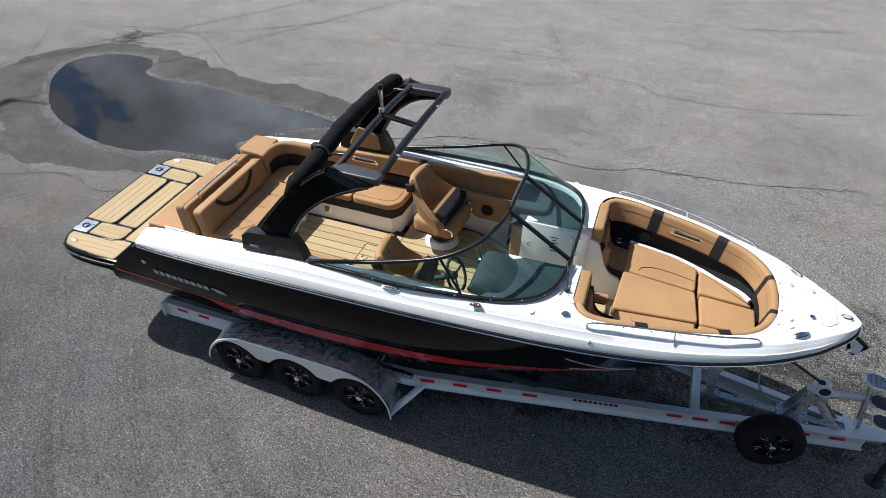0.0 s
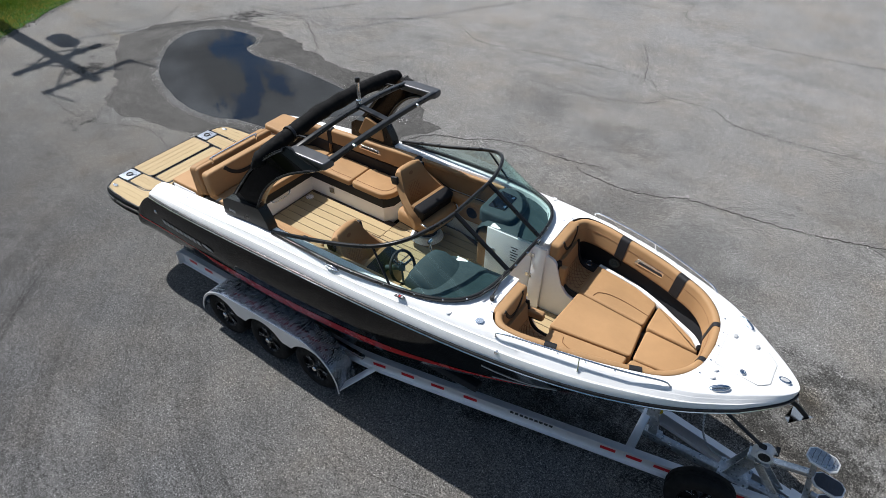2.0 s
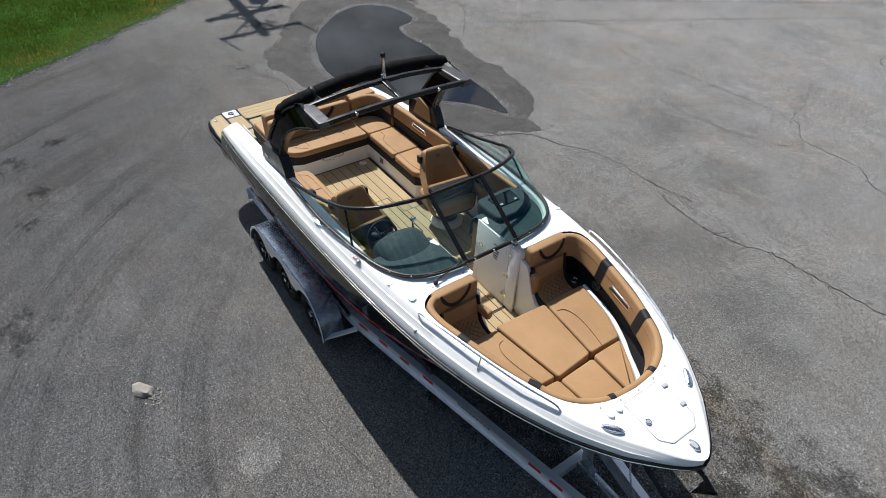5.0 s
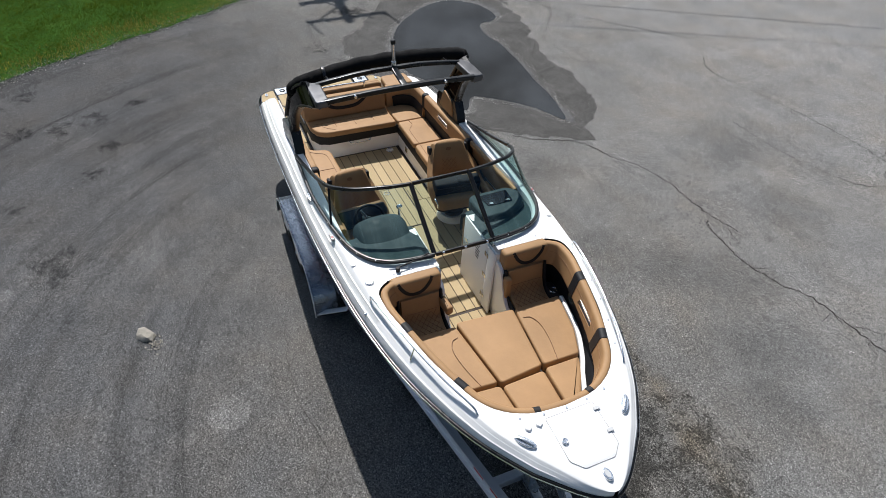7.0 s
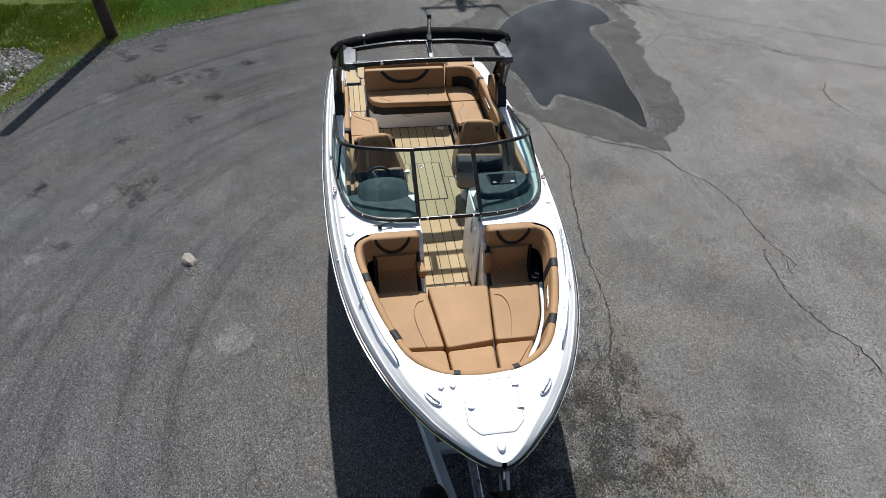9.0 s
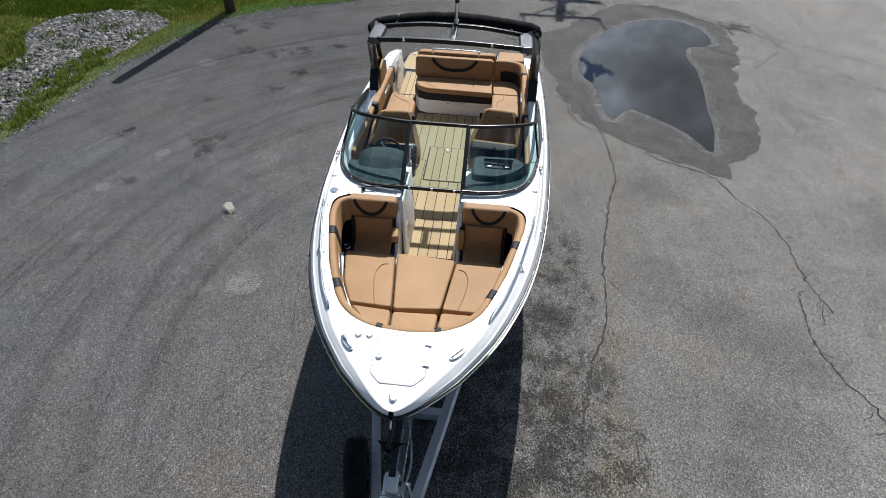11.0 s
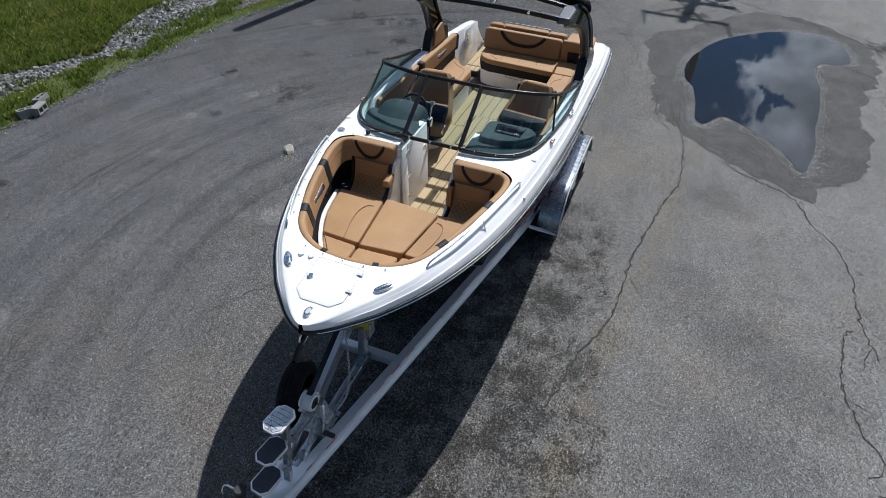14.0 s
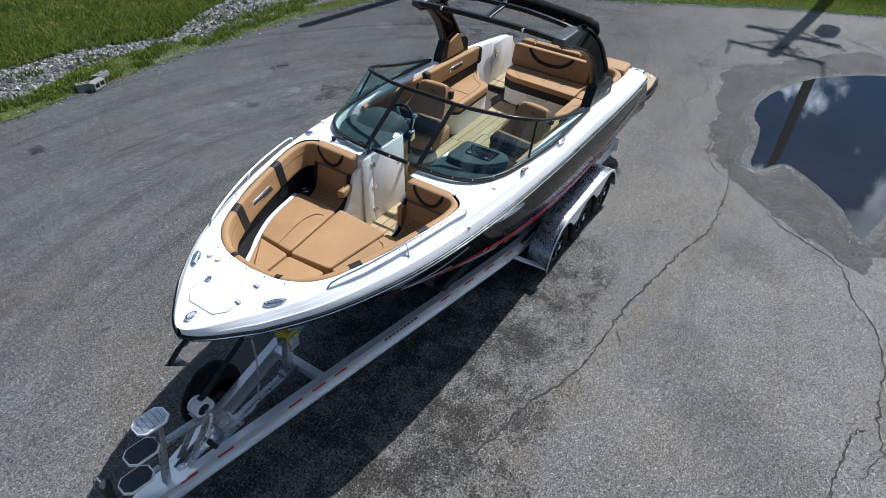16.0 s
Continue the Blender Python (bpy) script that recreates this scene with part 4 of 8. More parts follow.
part("side_deck", deck_side(-1), "white", boat, "glossy white moulded deck")
part("side_deck", deck_side(1), "white", boat, "glossy white moulded deck")
for s in (-1, 1):
    path = [Vector((x, s * (lerp(BEAM, x) + 0.006), lerp(RUBZ, x) - 0.02)) for x in [-2.96, -2.9] + [-2.8 + 0.1 * i for i in range(66)] + [3.8, 3.95, 4.08, 4.18, 4.24, 4.285, 4.312, 4.3235, 4.325]]
    bm = B()
    sweep(bm, path, rrect(0.03, 0.045, 0.01))
    rail = part("rub_rail", bm, "tower", boat, "black rub rail")
    bm = B()
    sweep(bm, [p + Vector((0, s * 0.016, 0.0)) for p in path], ring(0.008, 6))
    part("rail_insert", bm, "chrome", rail, "polished steel insert")

# hull run-out under the swim platform
bm = B()
rows = []
for x, half, z0, z1 in ((-3.62, 1.09, 0.74, 1.16), (-3.8, 1.08, 0.86, 1.16), (-4.05, 1.02, 1.00, 1.14), (-4.35, 0.90, 1.08, 1.13)):
    rows.append([(x, -half, z1), (x, -half - 0.02, (z0 + z1) / 2 + 0.05), (x, -half + 0.10, z0 + 0.05), (x, -half * 0.5, z0), (x, half * 0.5, z0), (x, half - 0.10, z0 + 0.05), (x, half + 0.02, (z0 + z1) / 2 + 0.05), (x, half, z1)])
loft(bm, rows, True, True)
part("hull_extension", bm, "black", boat, "black hull run-out under the platform")
# swim platform, a thick black slab with rounded corners
PLAT = [(-3.36, -1.13), (-3.36, 1.13), (-3.9, 1.165), (-4.25, 1.145), (-4.42, 1.09), (-4.53, 0.95), (-4.575, 0.7), (-4.59, 0.0), (-4.575, -0.7), (-4.53, -0.95), (-4.42, -1.09), (-4.25, -1.145), (-3.9, -1.165)]
plat_poly = rounded(PLAT, 0.09, 4)
bm = B()
slab(bm, plat_poly, 1.115, 1.255, 0.028)
platform = part("swim_platform", bm, "black", boat, "black swim platform with tan foam planking")
bm = B()
sweep(bm, [(x, y, 1.20) for x, y in inset(plat_poly, -0.006)], rrect(0.02, 0.03, 0.008), True)
part("platform_bumper", bm, "tower", platform, "black rubber bumper strip")


def clip_span(poly, y):
    """Where a line of constant y crosses a polygon: the x range."""
    xs = []
    for (xa, ya), (xb, yb) in zip(poly, poly[1:] + poly[:1]):
        if (ya - y) * (yb - y) < 0:
            xs.append(xa + (xb - xa) * (y - ya) / (yb - ya))
    return (min(xs), max(xs)) if len(xs) >= 2 else None


def planks(poly, z, parent, width=0.072, gap=0.008, thick=0.006, margin=0.0, axis="x", name="plank"):
    """Foam planks that run along one axis inside a polygon."""
    if area2(poly) < 0:
        poly = poly[::-1]
    if margin:
        poly = inset(poly, margin)
    if axis == "y":
        poly = [(y, x) for x, y in poly]
    ys = [p[1] for p in poly]
    n = max(1, round((max(ys) - min(ys)) / width))
    w = (max(ys) - min(ys)) / n
    for i in range(n):
        ya, yb = min(ys) + i * w + gap / 2, min(ys) + (i + 1) * w - gap / 2
        a, b = clip_span(poly, ya + 0.002), clip_span(poly, yb - 0.002)
        if not a or not b:
            continue
        q = [(a[0], ya), (a[1], ya), (b[1], yb), (b[0], yb)]
        if axis == "y":
            q = [(y, x) for x, y in q]
        bm = B()
        slab(bm, q, z, z + thick)
        part(name, bm, "plank", parent, smooth=False)


# foam panels: two side walks, two corner lids, a long drop-in lid and the strip before it
for poly, axis in (
    ([(-3.62, -1.12), (-3.62, -0.775), (-3.80, -0.775), (-3.90, -0.835), (-4.29, -0.835), (-4.505, -0.835), (-4.485, -0.95), (-4.39, -1.07), (-4.20, -1.10), (-3.9, -1.12)], "x"),
    ([(-3.40, 1.09), (-3.40, 0.775), (-3.80, 0.775), (-3.90, 0.835), (-4.29, 0.835), (-4.505, 0.835), (-4.485, 0.95), (-4.39, 1.07), (-4.20, 1.10), (-3.9, 1.12)], "x"),
    ([(-4.295, -0.81), (-4.295, -0.565), (-3.84, -0.545), (-3.80, -0.57), (-3.80, -0.75), (-3.88, -0.81)], "x"),
    ([(-4.295, 0.81), (-4.295, 0.565), (-3.84, 0.545), (-3.80, 0.57), (-3.80, 0.75), (-3.88, 0.81)], "x"),
    ([(-4.555, -0.56), (-4.555, 0.55), (-4.17, 0.55), (-4.12, 0.49), (-4.12, -0.50), (-4.17, -0.56)], "y"),
    ([(-4.08, -0.53), (-4.08, 0.53), (-3.79, 0.53), (-3.79, -0.53)], "y"),
    ([(-3.775, -0.765), (-3.775, 0.765), (-3.46, 0.765), (-3.46, -0.765)], "y"),
):
    outline = rounded(poly, 0.045, 4)
    bm = B()
    slab(bm, outline, 1.255, 1.259)
    panel = part("foam_panel", bm, "plankedge", platform, "tan foam panel with a scored brown border")
    ccw = outline if area2(outline) > 0 else outline[::-1]
    planks(inset(ccw, 0.020), 1.259, panel, 0.085 if axis == "x" else 0.095, 0.009, 0.003, axis=axis)
    bm = B()
    sweep(bm, [(x, y, 1.2585) for x, y in inset(ccw, 0.001)], rrect(0.016, 0.008, 0.002), True)
    part("panel_groove", bm, "tower", panel, "black border groove")
for y in (-0.70, 0.70):
    bm = B()
    slab(bm, rounded([(-4.53, y - 0.115), (-4.53, y + 0.115), (-4.31, y + 0.115), (-4.31, y - 0.115)], 0.02), 1.255, 1.266, 0.003)
    plate = part("cleat_plate", bm, "platealu", platform, "brushed aluminium socket plate")
    bm = B()
    torus(bm, (-4.42, y, 1.268), 0.040, 0.010)
    part("ring", bm, "tower", plate)
    bm = B()
    cyl(bm, (-4.42, y, 1.266), 0.024, 0.014, bevel=0.004)
    part("socket_cap", bm, "chrome", plate)
for s in (-1, 1):
    bm = B()
    slab(bm, [(-4.335 + 0.05 * math.cos(a), s * 0.985 + 0.027 * math.sin(a)) for a in [2 * math.pi * k / 16 for k in range(16)]], 1.259, 1.276, 0.006)
    cl = part("platform_cleat", bm, "chrome", platform, "polished pull-up cleat")
    bm = B()
    sweep(bm, [(-4.375, s * 0.985, 1.278), (-4.295, s * 0.985, 1.278)], rrect(0.02, 0.012, 0.004))
    part("cleat_horn", bm, "chrome", cl)

# cockpit liner
bm = B()
floor_poly = [(-2.25, -0.66), (-2.25, 0.62), (-0.40, 0.62), (-0.40, 1.0), (0.2, 0.98), (0.6, 0.90), (1.0, 0.70), (1.62, 0.42), (1.62, -0.42), (1.0, -0.70), (0.6, -0.90), (0.2, -0.98), (-0.4, -1.0), (-2.25, -1.0)]
slab(bm, floor_poly, 1.14, 1.24)
liner = part("cockpit_floor", bm, "caulk", boat, "cockpit floor with tan foam planks and dark seams")
planks([(-1.98, -0.62), (-1.98, 0.53), (-0.55, 0.53), (-0.55, -0.62)], 1.24, liner, 0.125, 0.010)
planks([(-0.54, -0.95), (-0.54, 0.95), (0.25, 0.95), (0.85, 0.72), (0.85, -0.72), (0.25, -0.95)], 1.24, liner, 0.125, 0.010)
planks([(0.86, -0.27), (0.86, 0.30), (1.60, 0.30), (1.60, -0.27)], 1.24, liner, 0.125, 0.010)
bm = B()
slab(bm, [(1.62, -0.30), (1.62, 0.34), (2.35, 0.34), (2.35, -0.30)], 1.12, 1.24)
bow_floor = part("bow_floor", bm, "caulk", boat, "bow walkway with tan foam planks")
planks([(1.64, -0.27), (1.64, 0.31), (2.33, 0.31), (2.33, -0.27)], 1.24, bow_floor, 0.115, 0.010)
for s in (-1, 1):
    bm = B()
    xs = [-3.0] + [-2.85 + 0.1 * i for i in range(45)] + [1.62]
    rows = []
    for x in xs:
        yi, zt = deck_inner(x), lerp(TOPZ, x)
        rows.append([(x, s * yi, zt), (x, s * (yi - 0.01), zt - 0.03), (x, s * (yi - 0.03), 1.5), (x, s * (yi - 0.045), 1.02 if x < 0.7 else 1.34)])
    loft(bm, rows)
    part("inner_side", bm, "liner", boat, "white moulded cockpit side")
# starboard walkway up to the platform
bm = B()
slab(bm, [(-3.40, -1.02), (-3.40, -0.68), (-2.25, -0.66), (-2.25, -1.02)], 1.12, 1.315)
walkway = part("walkway", bm, "pad", boat, "side walkway with tan foam planks")
planks([(-3.38, -1.0), (-3.38, -0.72), (-2.47, -0.72), (-2.47, -1.0)], 1.315, walkway, 0.1, 0.010)
planks([(-2.44, -1.0), (-2.44, -0.72), (-2.27, -0.72), (-2.27, -1.0)], 1.315, walkway, 0.1, 0.010)

# ---- bow seating ----


def hull_half(x, z):
    """Half breadth of the hull inside at a height."""
    zc, zk = lerp(CHZ, x), lerp(KEEL, x)
    if z < zc:
        return lerp(CHY, x) * max(0.0, (z - zk) / max(1e-3, zc - zk))
    best = min(range(21), key=lambda i: abs(hull_side(x, i / 20).z - z))
    return -hull_side(x, best / 20).y


def subgroup(name, label):
    """A part of the boat that is made of sub-parts."""
    ob = new(name)
    ob.parent = boat
    return tagged(ob, label)


def cushion(name, poly, z0, z1, parent, mat="tan", r=0.02, corner=0.04, label=""):
    bm = B()
    slab(bm, rounded(poly, corner, 4), z0, z1, r)
    return part(name, bm, mat, parent, label)


def seam(path, parent, mat="stitch", r=0.004, name="seam"):
    bm = B()
    tube(bm, path, r, 6)
    return part(name, bm, mat, parent)


bm = B()
well = [1.75 + 0.1 * i for i in range(13)]
poly = [(x, -max(0.2, hull_half(x, 1.16) - 0.05)) for x in well] + [(x, max(0.2, hull_half(x, 1.16) - 0.05)) for x in well[::-1]]
slab(bm, poly, 1.16, 1.20)
part("bow_well", bm, "liner", boat, "white moulded bow well")
for s in (-1, 1):
    bm = B()
    xs = [1.742, 1.75, 1.765, 1.79, 1.82, 1.86] + [1.90 + 0.05 * i for i in range(32)] + [3.48, 3.51, 3.54, 3.56, 3.575, 3.579]
    rows = [[(x, s * (bow_half(x) + 0.004), lerp(TOPZ, x) - 0.004), (x, s * max(0.0, min(bow_half(x) - 0.02, hull_half(x, 1.75) - 0.02)), 1.75), (x, s * max(0.0, min(bow_half(x) - 0.03, hull_half(x, 1.5) - 0.03)), 1.5)] for x in xs]
    loft(bm, rows)
    part("bow_side", bm, "blackvinyl", boat, "black padded bow side")
    # seat base
    bm = B()
    pts = [(1.86, s * 0.37), (1.86, s * 0.92), (2.2, s * 0.91), (2.6, s * 0.82), (2.95, s * 0.68), (3.2, s * 0.55), (3.40, s * 0.30), (3.42, s * 0.001), (2.95, s * 0.001), (2.40, s * 0.34)]
    pts = [(x, s * min(abs(y), max(0.001, hull_half(x, 1.5) - 0.05))) for x, y in pts]
    slab(bm, rounded(pts, 0.03, 2), 1.50, 1.585, 0.012)
    part("bow_seat_base", bm, "blackvinyl", boat, "black bow seat base")
    # lip of white gelcoat beside the cushions
    bm = B()
    lip = [(2.16, 0.885), (2.6, 0.795), (2.92, 0.675), (3.10, 0.59), (3.24, 0.51), (3.36, 0.41), (3.44, 0.31)]
    sweep(bm, spline([(x, s * min(y, hull_half(x, 1.62) - 0.03), 1.645 + 0.012 * (x - 2.16)) for x, y in lip], 6), rrect(0.044, 0.08, 0.012))
    part("seat_lip", bm, "white", boat)

cushion("bow_cushion", [(2.11, -0.30), (2.15, 0.32), (2.90, 0.235), (2.945, -0.215)], 1.585, 1.703, boat, label="tan vinyl filler cushion")
side_s = cushion("bow_cushion", [(2.15, -0.318), (2.13, -0.855), (2.60, -0.765), (2.90, -0.645), (2.925, -0.235)], 1.585, 1.70, boat, label="tan vinyl bow seat cushion")
side_p = cushion("bow_cushion", [(2.15, 0.335), (2.15, 0.855), (2.62, 0.755), (2.905, 0.635), (2.90, 0.25)], 1.585, 1.70, boat, label="tan vinyl bow seat cushion")
cushion("bow_cushion", [(2.965, -0.215), (2.945, 0.22), (3.49, 0.19), (3.49, -0.19)], 1.60, 1.69, boat, label="tan vinyl bow seat cushion")
cushion("bow_cushion", [(2.925, -0.625), (2.955, -0.232), (3.47, -0.21), (3.37, -0.36), (3.13, -0.52)], 1.60, 1.695, boat, label="tan vinyl bow seat cushion")
cushion("bow_cushion", [(2.93, 0.615), (2.93, 0.245), (3.47, 0.21), (3.36, 0.36), (3.12, 0.52)], 1.60, 1.695, boat, label="tan vinyl bow seat cushion")
for s, ob in ((-1, side_s), (1, side_p)):
    seam(spline([(2.30, s * 0.36, 1.702), (2.33, s * 0.43, 1.706), (2.45, s * 0.47, 1.706), (2.65, s * 0.455, 1.706), (2.90, s * 0.40, 1.703)], 6), ob)


# rolled bolster round the bow opening; its ends turn in as the two upper backrests
half_line = [(1.79, 0.62), (1.793, 0.74), (1.818, 0.845), (1.872, 0.925), (1.95, 0.955), (2.1, 0.954)] + [(x, bow_half(x) - 0.04) for x in (2.3, 2.6, 2.9, 3.10)] + [(3.285, 0.595), (3.42, 0.465), (3.505, 0.31), (3.538, 0.15), (3.545, 0.0)]
bolster_plan = [(x, -y) for x, y in half_line] + [(x, y) for x, y in half_line[-2::-1]]
bolster_line = [Vector((p.x, p.y, lerp(TOPZ, p.x) - 0.125)) for p in spline([(x, y, 0) for x, y in bolster_plan], 8)]


def bolster_at(x, y):
    """The bolster's station nearest to a place."""
    return min(range(len(bolster_line)), key=lambda i: (bolster_line[i].x - x) ** 2 + (bolster_line[i].y - y) ** 2)


BOL = rounded([(0.04, -0.125), (0.04, 0.13), (-0.028, 0.13), (-0.075, -0.125)], 0.035, 4)
STRAP = inset(BOL, -0.005)
marks = [(2.36, -0.90), (3.06, -0.68), (3.50, -0.22), (3.50, 0.27), (3.05, 0.68), (2.38, 0.90)]
cuts_at = [0] + [bolster_at(*m) for m in marks] + [len(bolster_line) - 1]
bolster_runs = []
for a, b in zip(cuts_at, cuts_at[1:]):
    bm = B()
    run = bolster_line[a:b + 1]
    sweep(bm, run, BOL)
    end = a == 0 or b == len(bolster_line) - 1
    bolster_runs.append(part("bow_backrest" if end else "bow_bolster", bm, "tan", boat, "tan vinyl bow backrest with black strap" if end else "tan vinyl bolster with black straps"))
    # stitched line along the roll's inner shoulder
    side = []
    for i, p in enumerate(run):
        d = (run[min(i + 1, len(run) - 1)] - run[max(0, i - 1)]).normalized()
        n = d.cross(Vector((0, 0, 1)))
        side.append(p - n * 0.046 + Vector((0, 0, 0.045)))
    seam(side, bolster_runs[-1], "stitch", 0.002)
for i in cuts_at[1:-1]:
    p = bolster_line[i]
    d = (bolster_line[i + 1] - bolster_line[i - 1]).normalized() * (0.055 if p.x < 3.2 else 0.027)
    bm = B()
    sweep(bm, [p - d, p, p + d], STRAP)
    part("strap", bm, "blackvinyl", bolster_runs[0], "black strap")
# pull handles let into the bolster on both sides
for s in (-1, 1):
    mid = bolster_line[bolster_at(2.70, s * 0.80)]
    turn = Matrix.Translation((mid.x, mid.y - s * 0.053, mid.z - 0.005)) @ pose(0, 0, 0, 0, 0, -s * 13.5) @ pose(0, 0, 0, s * 80, 0, 0)
    if s < 0:
        turn = turn @ pose(0, 0, 0, 0, 0, 180)
    bm = B()
    slab(bm, rounded([(-0.19, -0.032), (0.19, -0.032), (0.16, 0.032), (-0.16, 0.032)], 0.012), -0.008, 0.008, 0.003, turn)
    grip = part("pull_handle", bm, "chrome", bolster_runs[2 if s < 0 else 4], "polished pull handle")
    bm = B()
    slab(bm, rounded([(-0.15, -0.014), (0.15, -0.014), (0.13, 0.014), (-0.13, 0.014)], 0.008), 0.008, 0.0115, 0, turn)
    part("pull_handle_slot", bm, "ink", grip)

HAMMOCK = [(1.845, 1.955), (1.855, 1.90), (1.868, 1.82), (1.888, 1.74), (1.925, 1.665), (1.985, 1.615), (2.06, 1.592), (2.16, 1.585)]


def strip_of(curve, y0, y1, thick, ends=5):
    """A padded sheet over a curve in the x-z plane, between two sides, with rounded edges."""
    bm = B()
    rows = []
    for i, p in enumerate(curve):
        d = (curve[min(i + 1, len(curve) - 1)] - curve[max(0, i - 1)]).normalized()
        n = Vector((-d.z, 0, d.x))
        if n.x < 0 and n.z < 0:
            n = -n
        top, low = [], []
        for k in range(ends + 1):
            a = math.pi * k / ends
            top.append(((y0 + y1) / 2 - math.cos(a) * abs(y1 - y0) / 2, thick * min(1.0, math.sin(a) * 2.2)))
        ring_ = [p + n * (t) + Vector((0, y - p.y, 0)) for y, t in top]
        base_ = [p + Vector((0, y - p.y, 0)) - n * 0.004 for y, t in top[::-1]]
        rows.append(ring_ + base_)
    loft(bm, rows, True, True)
    return bm


ham = [Vector((p.x, 0, p.z)) for p in spline([(x, 0, z) for x, z in HAMMOCK], 4)]
for s in (-1, 1):
    # curved lower backrest that runs down into the seat, quilted at its foot
    flip = [Vector((p.x, 0, p.z)) for p in ham]
    low = part("bow_backrest_lower", strip_of(flip, s * 0.375, s * 0.80, 0.05, 8), "tan", boat, "curved tan lower backrest with a quilted foot")
    off = []
    for i, p in enumerate(ham):
        d = (ham[min(i + 1, len(ham) - 1)] - ham[max(0, i - 1)]).normalized()
        n = Vector((-d.z, 0, d.x))
        if n.x < 0 and n.z < 0:
            n = -n
        off.append(p + n * 0.0515)
    quilt = off[11:27]
    for k in range(-4, 8):
        for sg in (-1, 1):
            pts = []
            for i, p in enumerate(quilt):
                u = 0.06 * k + sg * 0.20 * i / (len(quilt) - 1) + (0.0 if sg > 0 else 0.12)
                if 0.035 < u < 0.39:
                    pts.append(Vector((p.x, s * (0.375 + u), p.z)))
            if len(pts) > 2:
                seam(pts, low, "stitch", 0.003, "quilt_seam")
    seam([Vector((off[10].x, s * y, off[10].z)) for y in (0.41, 0.50, 0.60, 0.68, 0.765)], low, "stitch", 0.003)
    for y in (0.362, 0.813):
        bm = B()
        sweep(bm, [Vector((p.x + 0.012, s * y, p.z + 0.012)) for p in ham], rrect(0.026, 0.075, 0.01))
        part("side_trim", bm, "blackvinyl", low, "black side trim")
    # upper backrest with a strap that hangs over it in a bow
    zc = lerp(TOPZ, 1.81) - 0.118
    bm = B()
    slab(bm, rounded([(s * 0.345, 1.915), (s * 0.86, 1.915), (s * 0.86, 2.165), (s * 0.345, 2.165)], 0.05, 5), 1.75, 1.858, 0.035, Matrix(((0, 0, 1, 0), (1, 0, 0, 0), (0, 1, 0, 0), (0, 0, 0, 1))))
    part("upper_pad", bm, "tan", bolster_runs[0 if s < 0 else -1], "tan vinyl upper pad")
    bm = B()
    sweep(bm, [Vector((1.861 - 0.10 * max(0.0, abs(t) - 0.86), s * 0.62 + 0.175 * t, zc - 0.05 + 0.165 * abs(t) ** 2.4)) for t in [k / 10 - 1 for k in range(21)]], rrect(0.036, 0.010, 0.004), up=(1, 0, 0.1))
    up = bolster_runs[0 if s < 0 else -1]
    part("strap", bm, "blackvinyl", up, "black strap")
    # white moulding beside the walkway that carries the seat
    bm = B()
    prof = rounded([(1.72, 1.16), (2.16, 1.16), (2.16, 1.50), (2.12, 1.56), (2.03, 1.58), (1.95, 1.68), (1.88, 1.88), (1.84, 1.98), (1.72, 2.02)], 0.05, 4)
    slab(bm, prof, -0.02, 0.02, 0.008, Matrix(((1, 0, 0, 0), (0, 0, 1, s * 0.332), (0, 1, 0, 0), (0, 0, 0, 1))))
    part("seat_moulding", bm, "white", boat, "white moulded seat side beside the walkway")
    # armrest: folded down to starboard, folded up to port
    bm = B()
    if s < 0:
        slab(bm, rounded([(1.86, -0.395), (1.86, -0.315), (2.06, -0.30), (2.07, -0.375)], 0.025, 4), 1.80, 1.875, 0.025)
    else:
        slab(bm, rounded([(0.0, 0.0), (0.085, 0.0), (0.085, 0.26), (0.0, 0.26)], 0.03, 4), -0.03, 0.03, 0.02, Matrix(((1, 0, 0, 1.885), (0, 0, -1, 0.355), (0, 1, 0, 1.66), (0, 0, 0, 1))))
    arm = part("armrest", bm, "tan", boat, "padded tan bow armrest")
    bm = B()
    if s < 0:
        slab(bm, rounded([(1.855, -0.385), (1.855, -0.325), (2.05, -0.31), (2.055, -0.365)], 0.02, 3), 1.775, 1.802, 0.004)
    else:
        box(bm, 1.868, 1.887, 0.33, 0.38, 1.66, 1.93, 0.006)
    part("armrest_bracket", bm, "blackvinyl", arm, "black armrest underside")
    # drink holder in the recess beside the seat
    bm = B()
    slab(bm, rounded([(1.90, s * 0.81), (2.16, s * 0.81), (2.16, s * 0.905), (1.90, s * 0.925)], 0.03, 3), 1.56, 1.665, 0.02)
    holder = part("holder_box", bm, "blackvinyl", boat, "black console box beside the seat")
    bm = B()
    torus(bm, (2.04, s * 0.862, 1.668), 0.038, 0.007)
    part("drink_holder", bm, "chrome", holder)
    bm = B()
    yw = min(bow_half(2.30) - 0.035, hull_half(2.30, 1.76) - 0.02) - 0.012
    torus(bm, (2.30, s * yw, 1.765), 0.055, 0.009, "y")
    torus(bm, (2.30, s * (yw - 0.004), 1.765), 0.026, 0.006, "y")
    cyl(bm, (2.30, s * (yw + 0.006), 1.765), 0.05, 0.012, "y")
    part("speaker", bm, "dash", boat, "small round speaker")

# ---- consoles ----


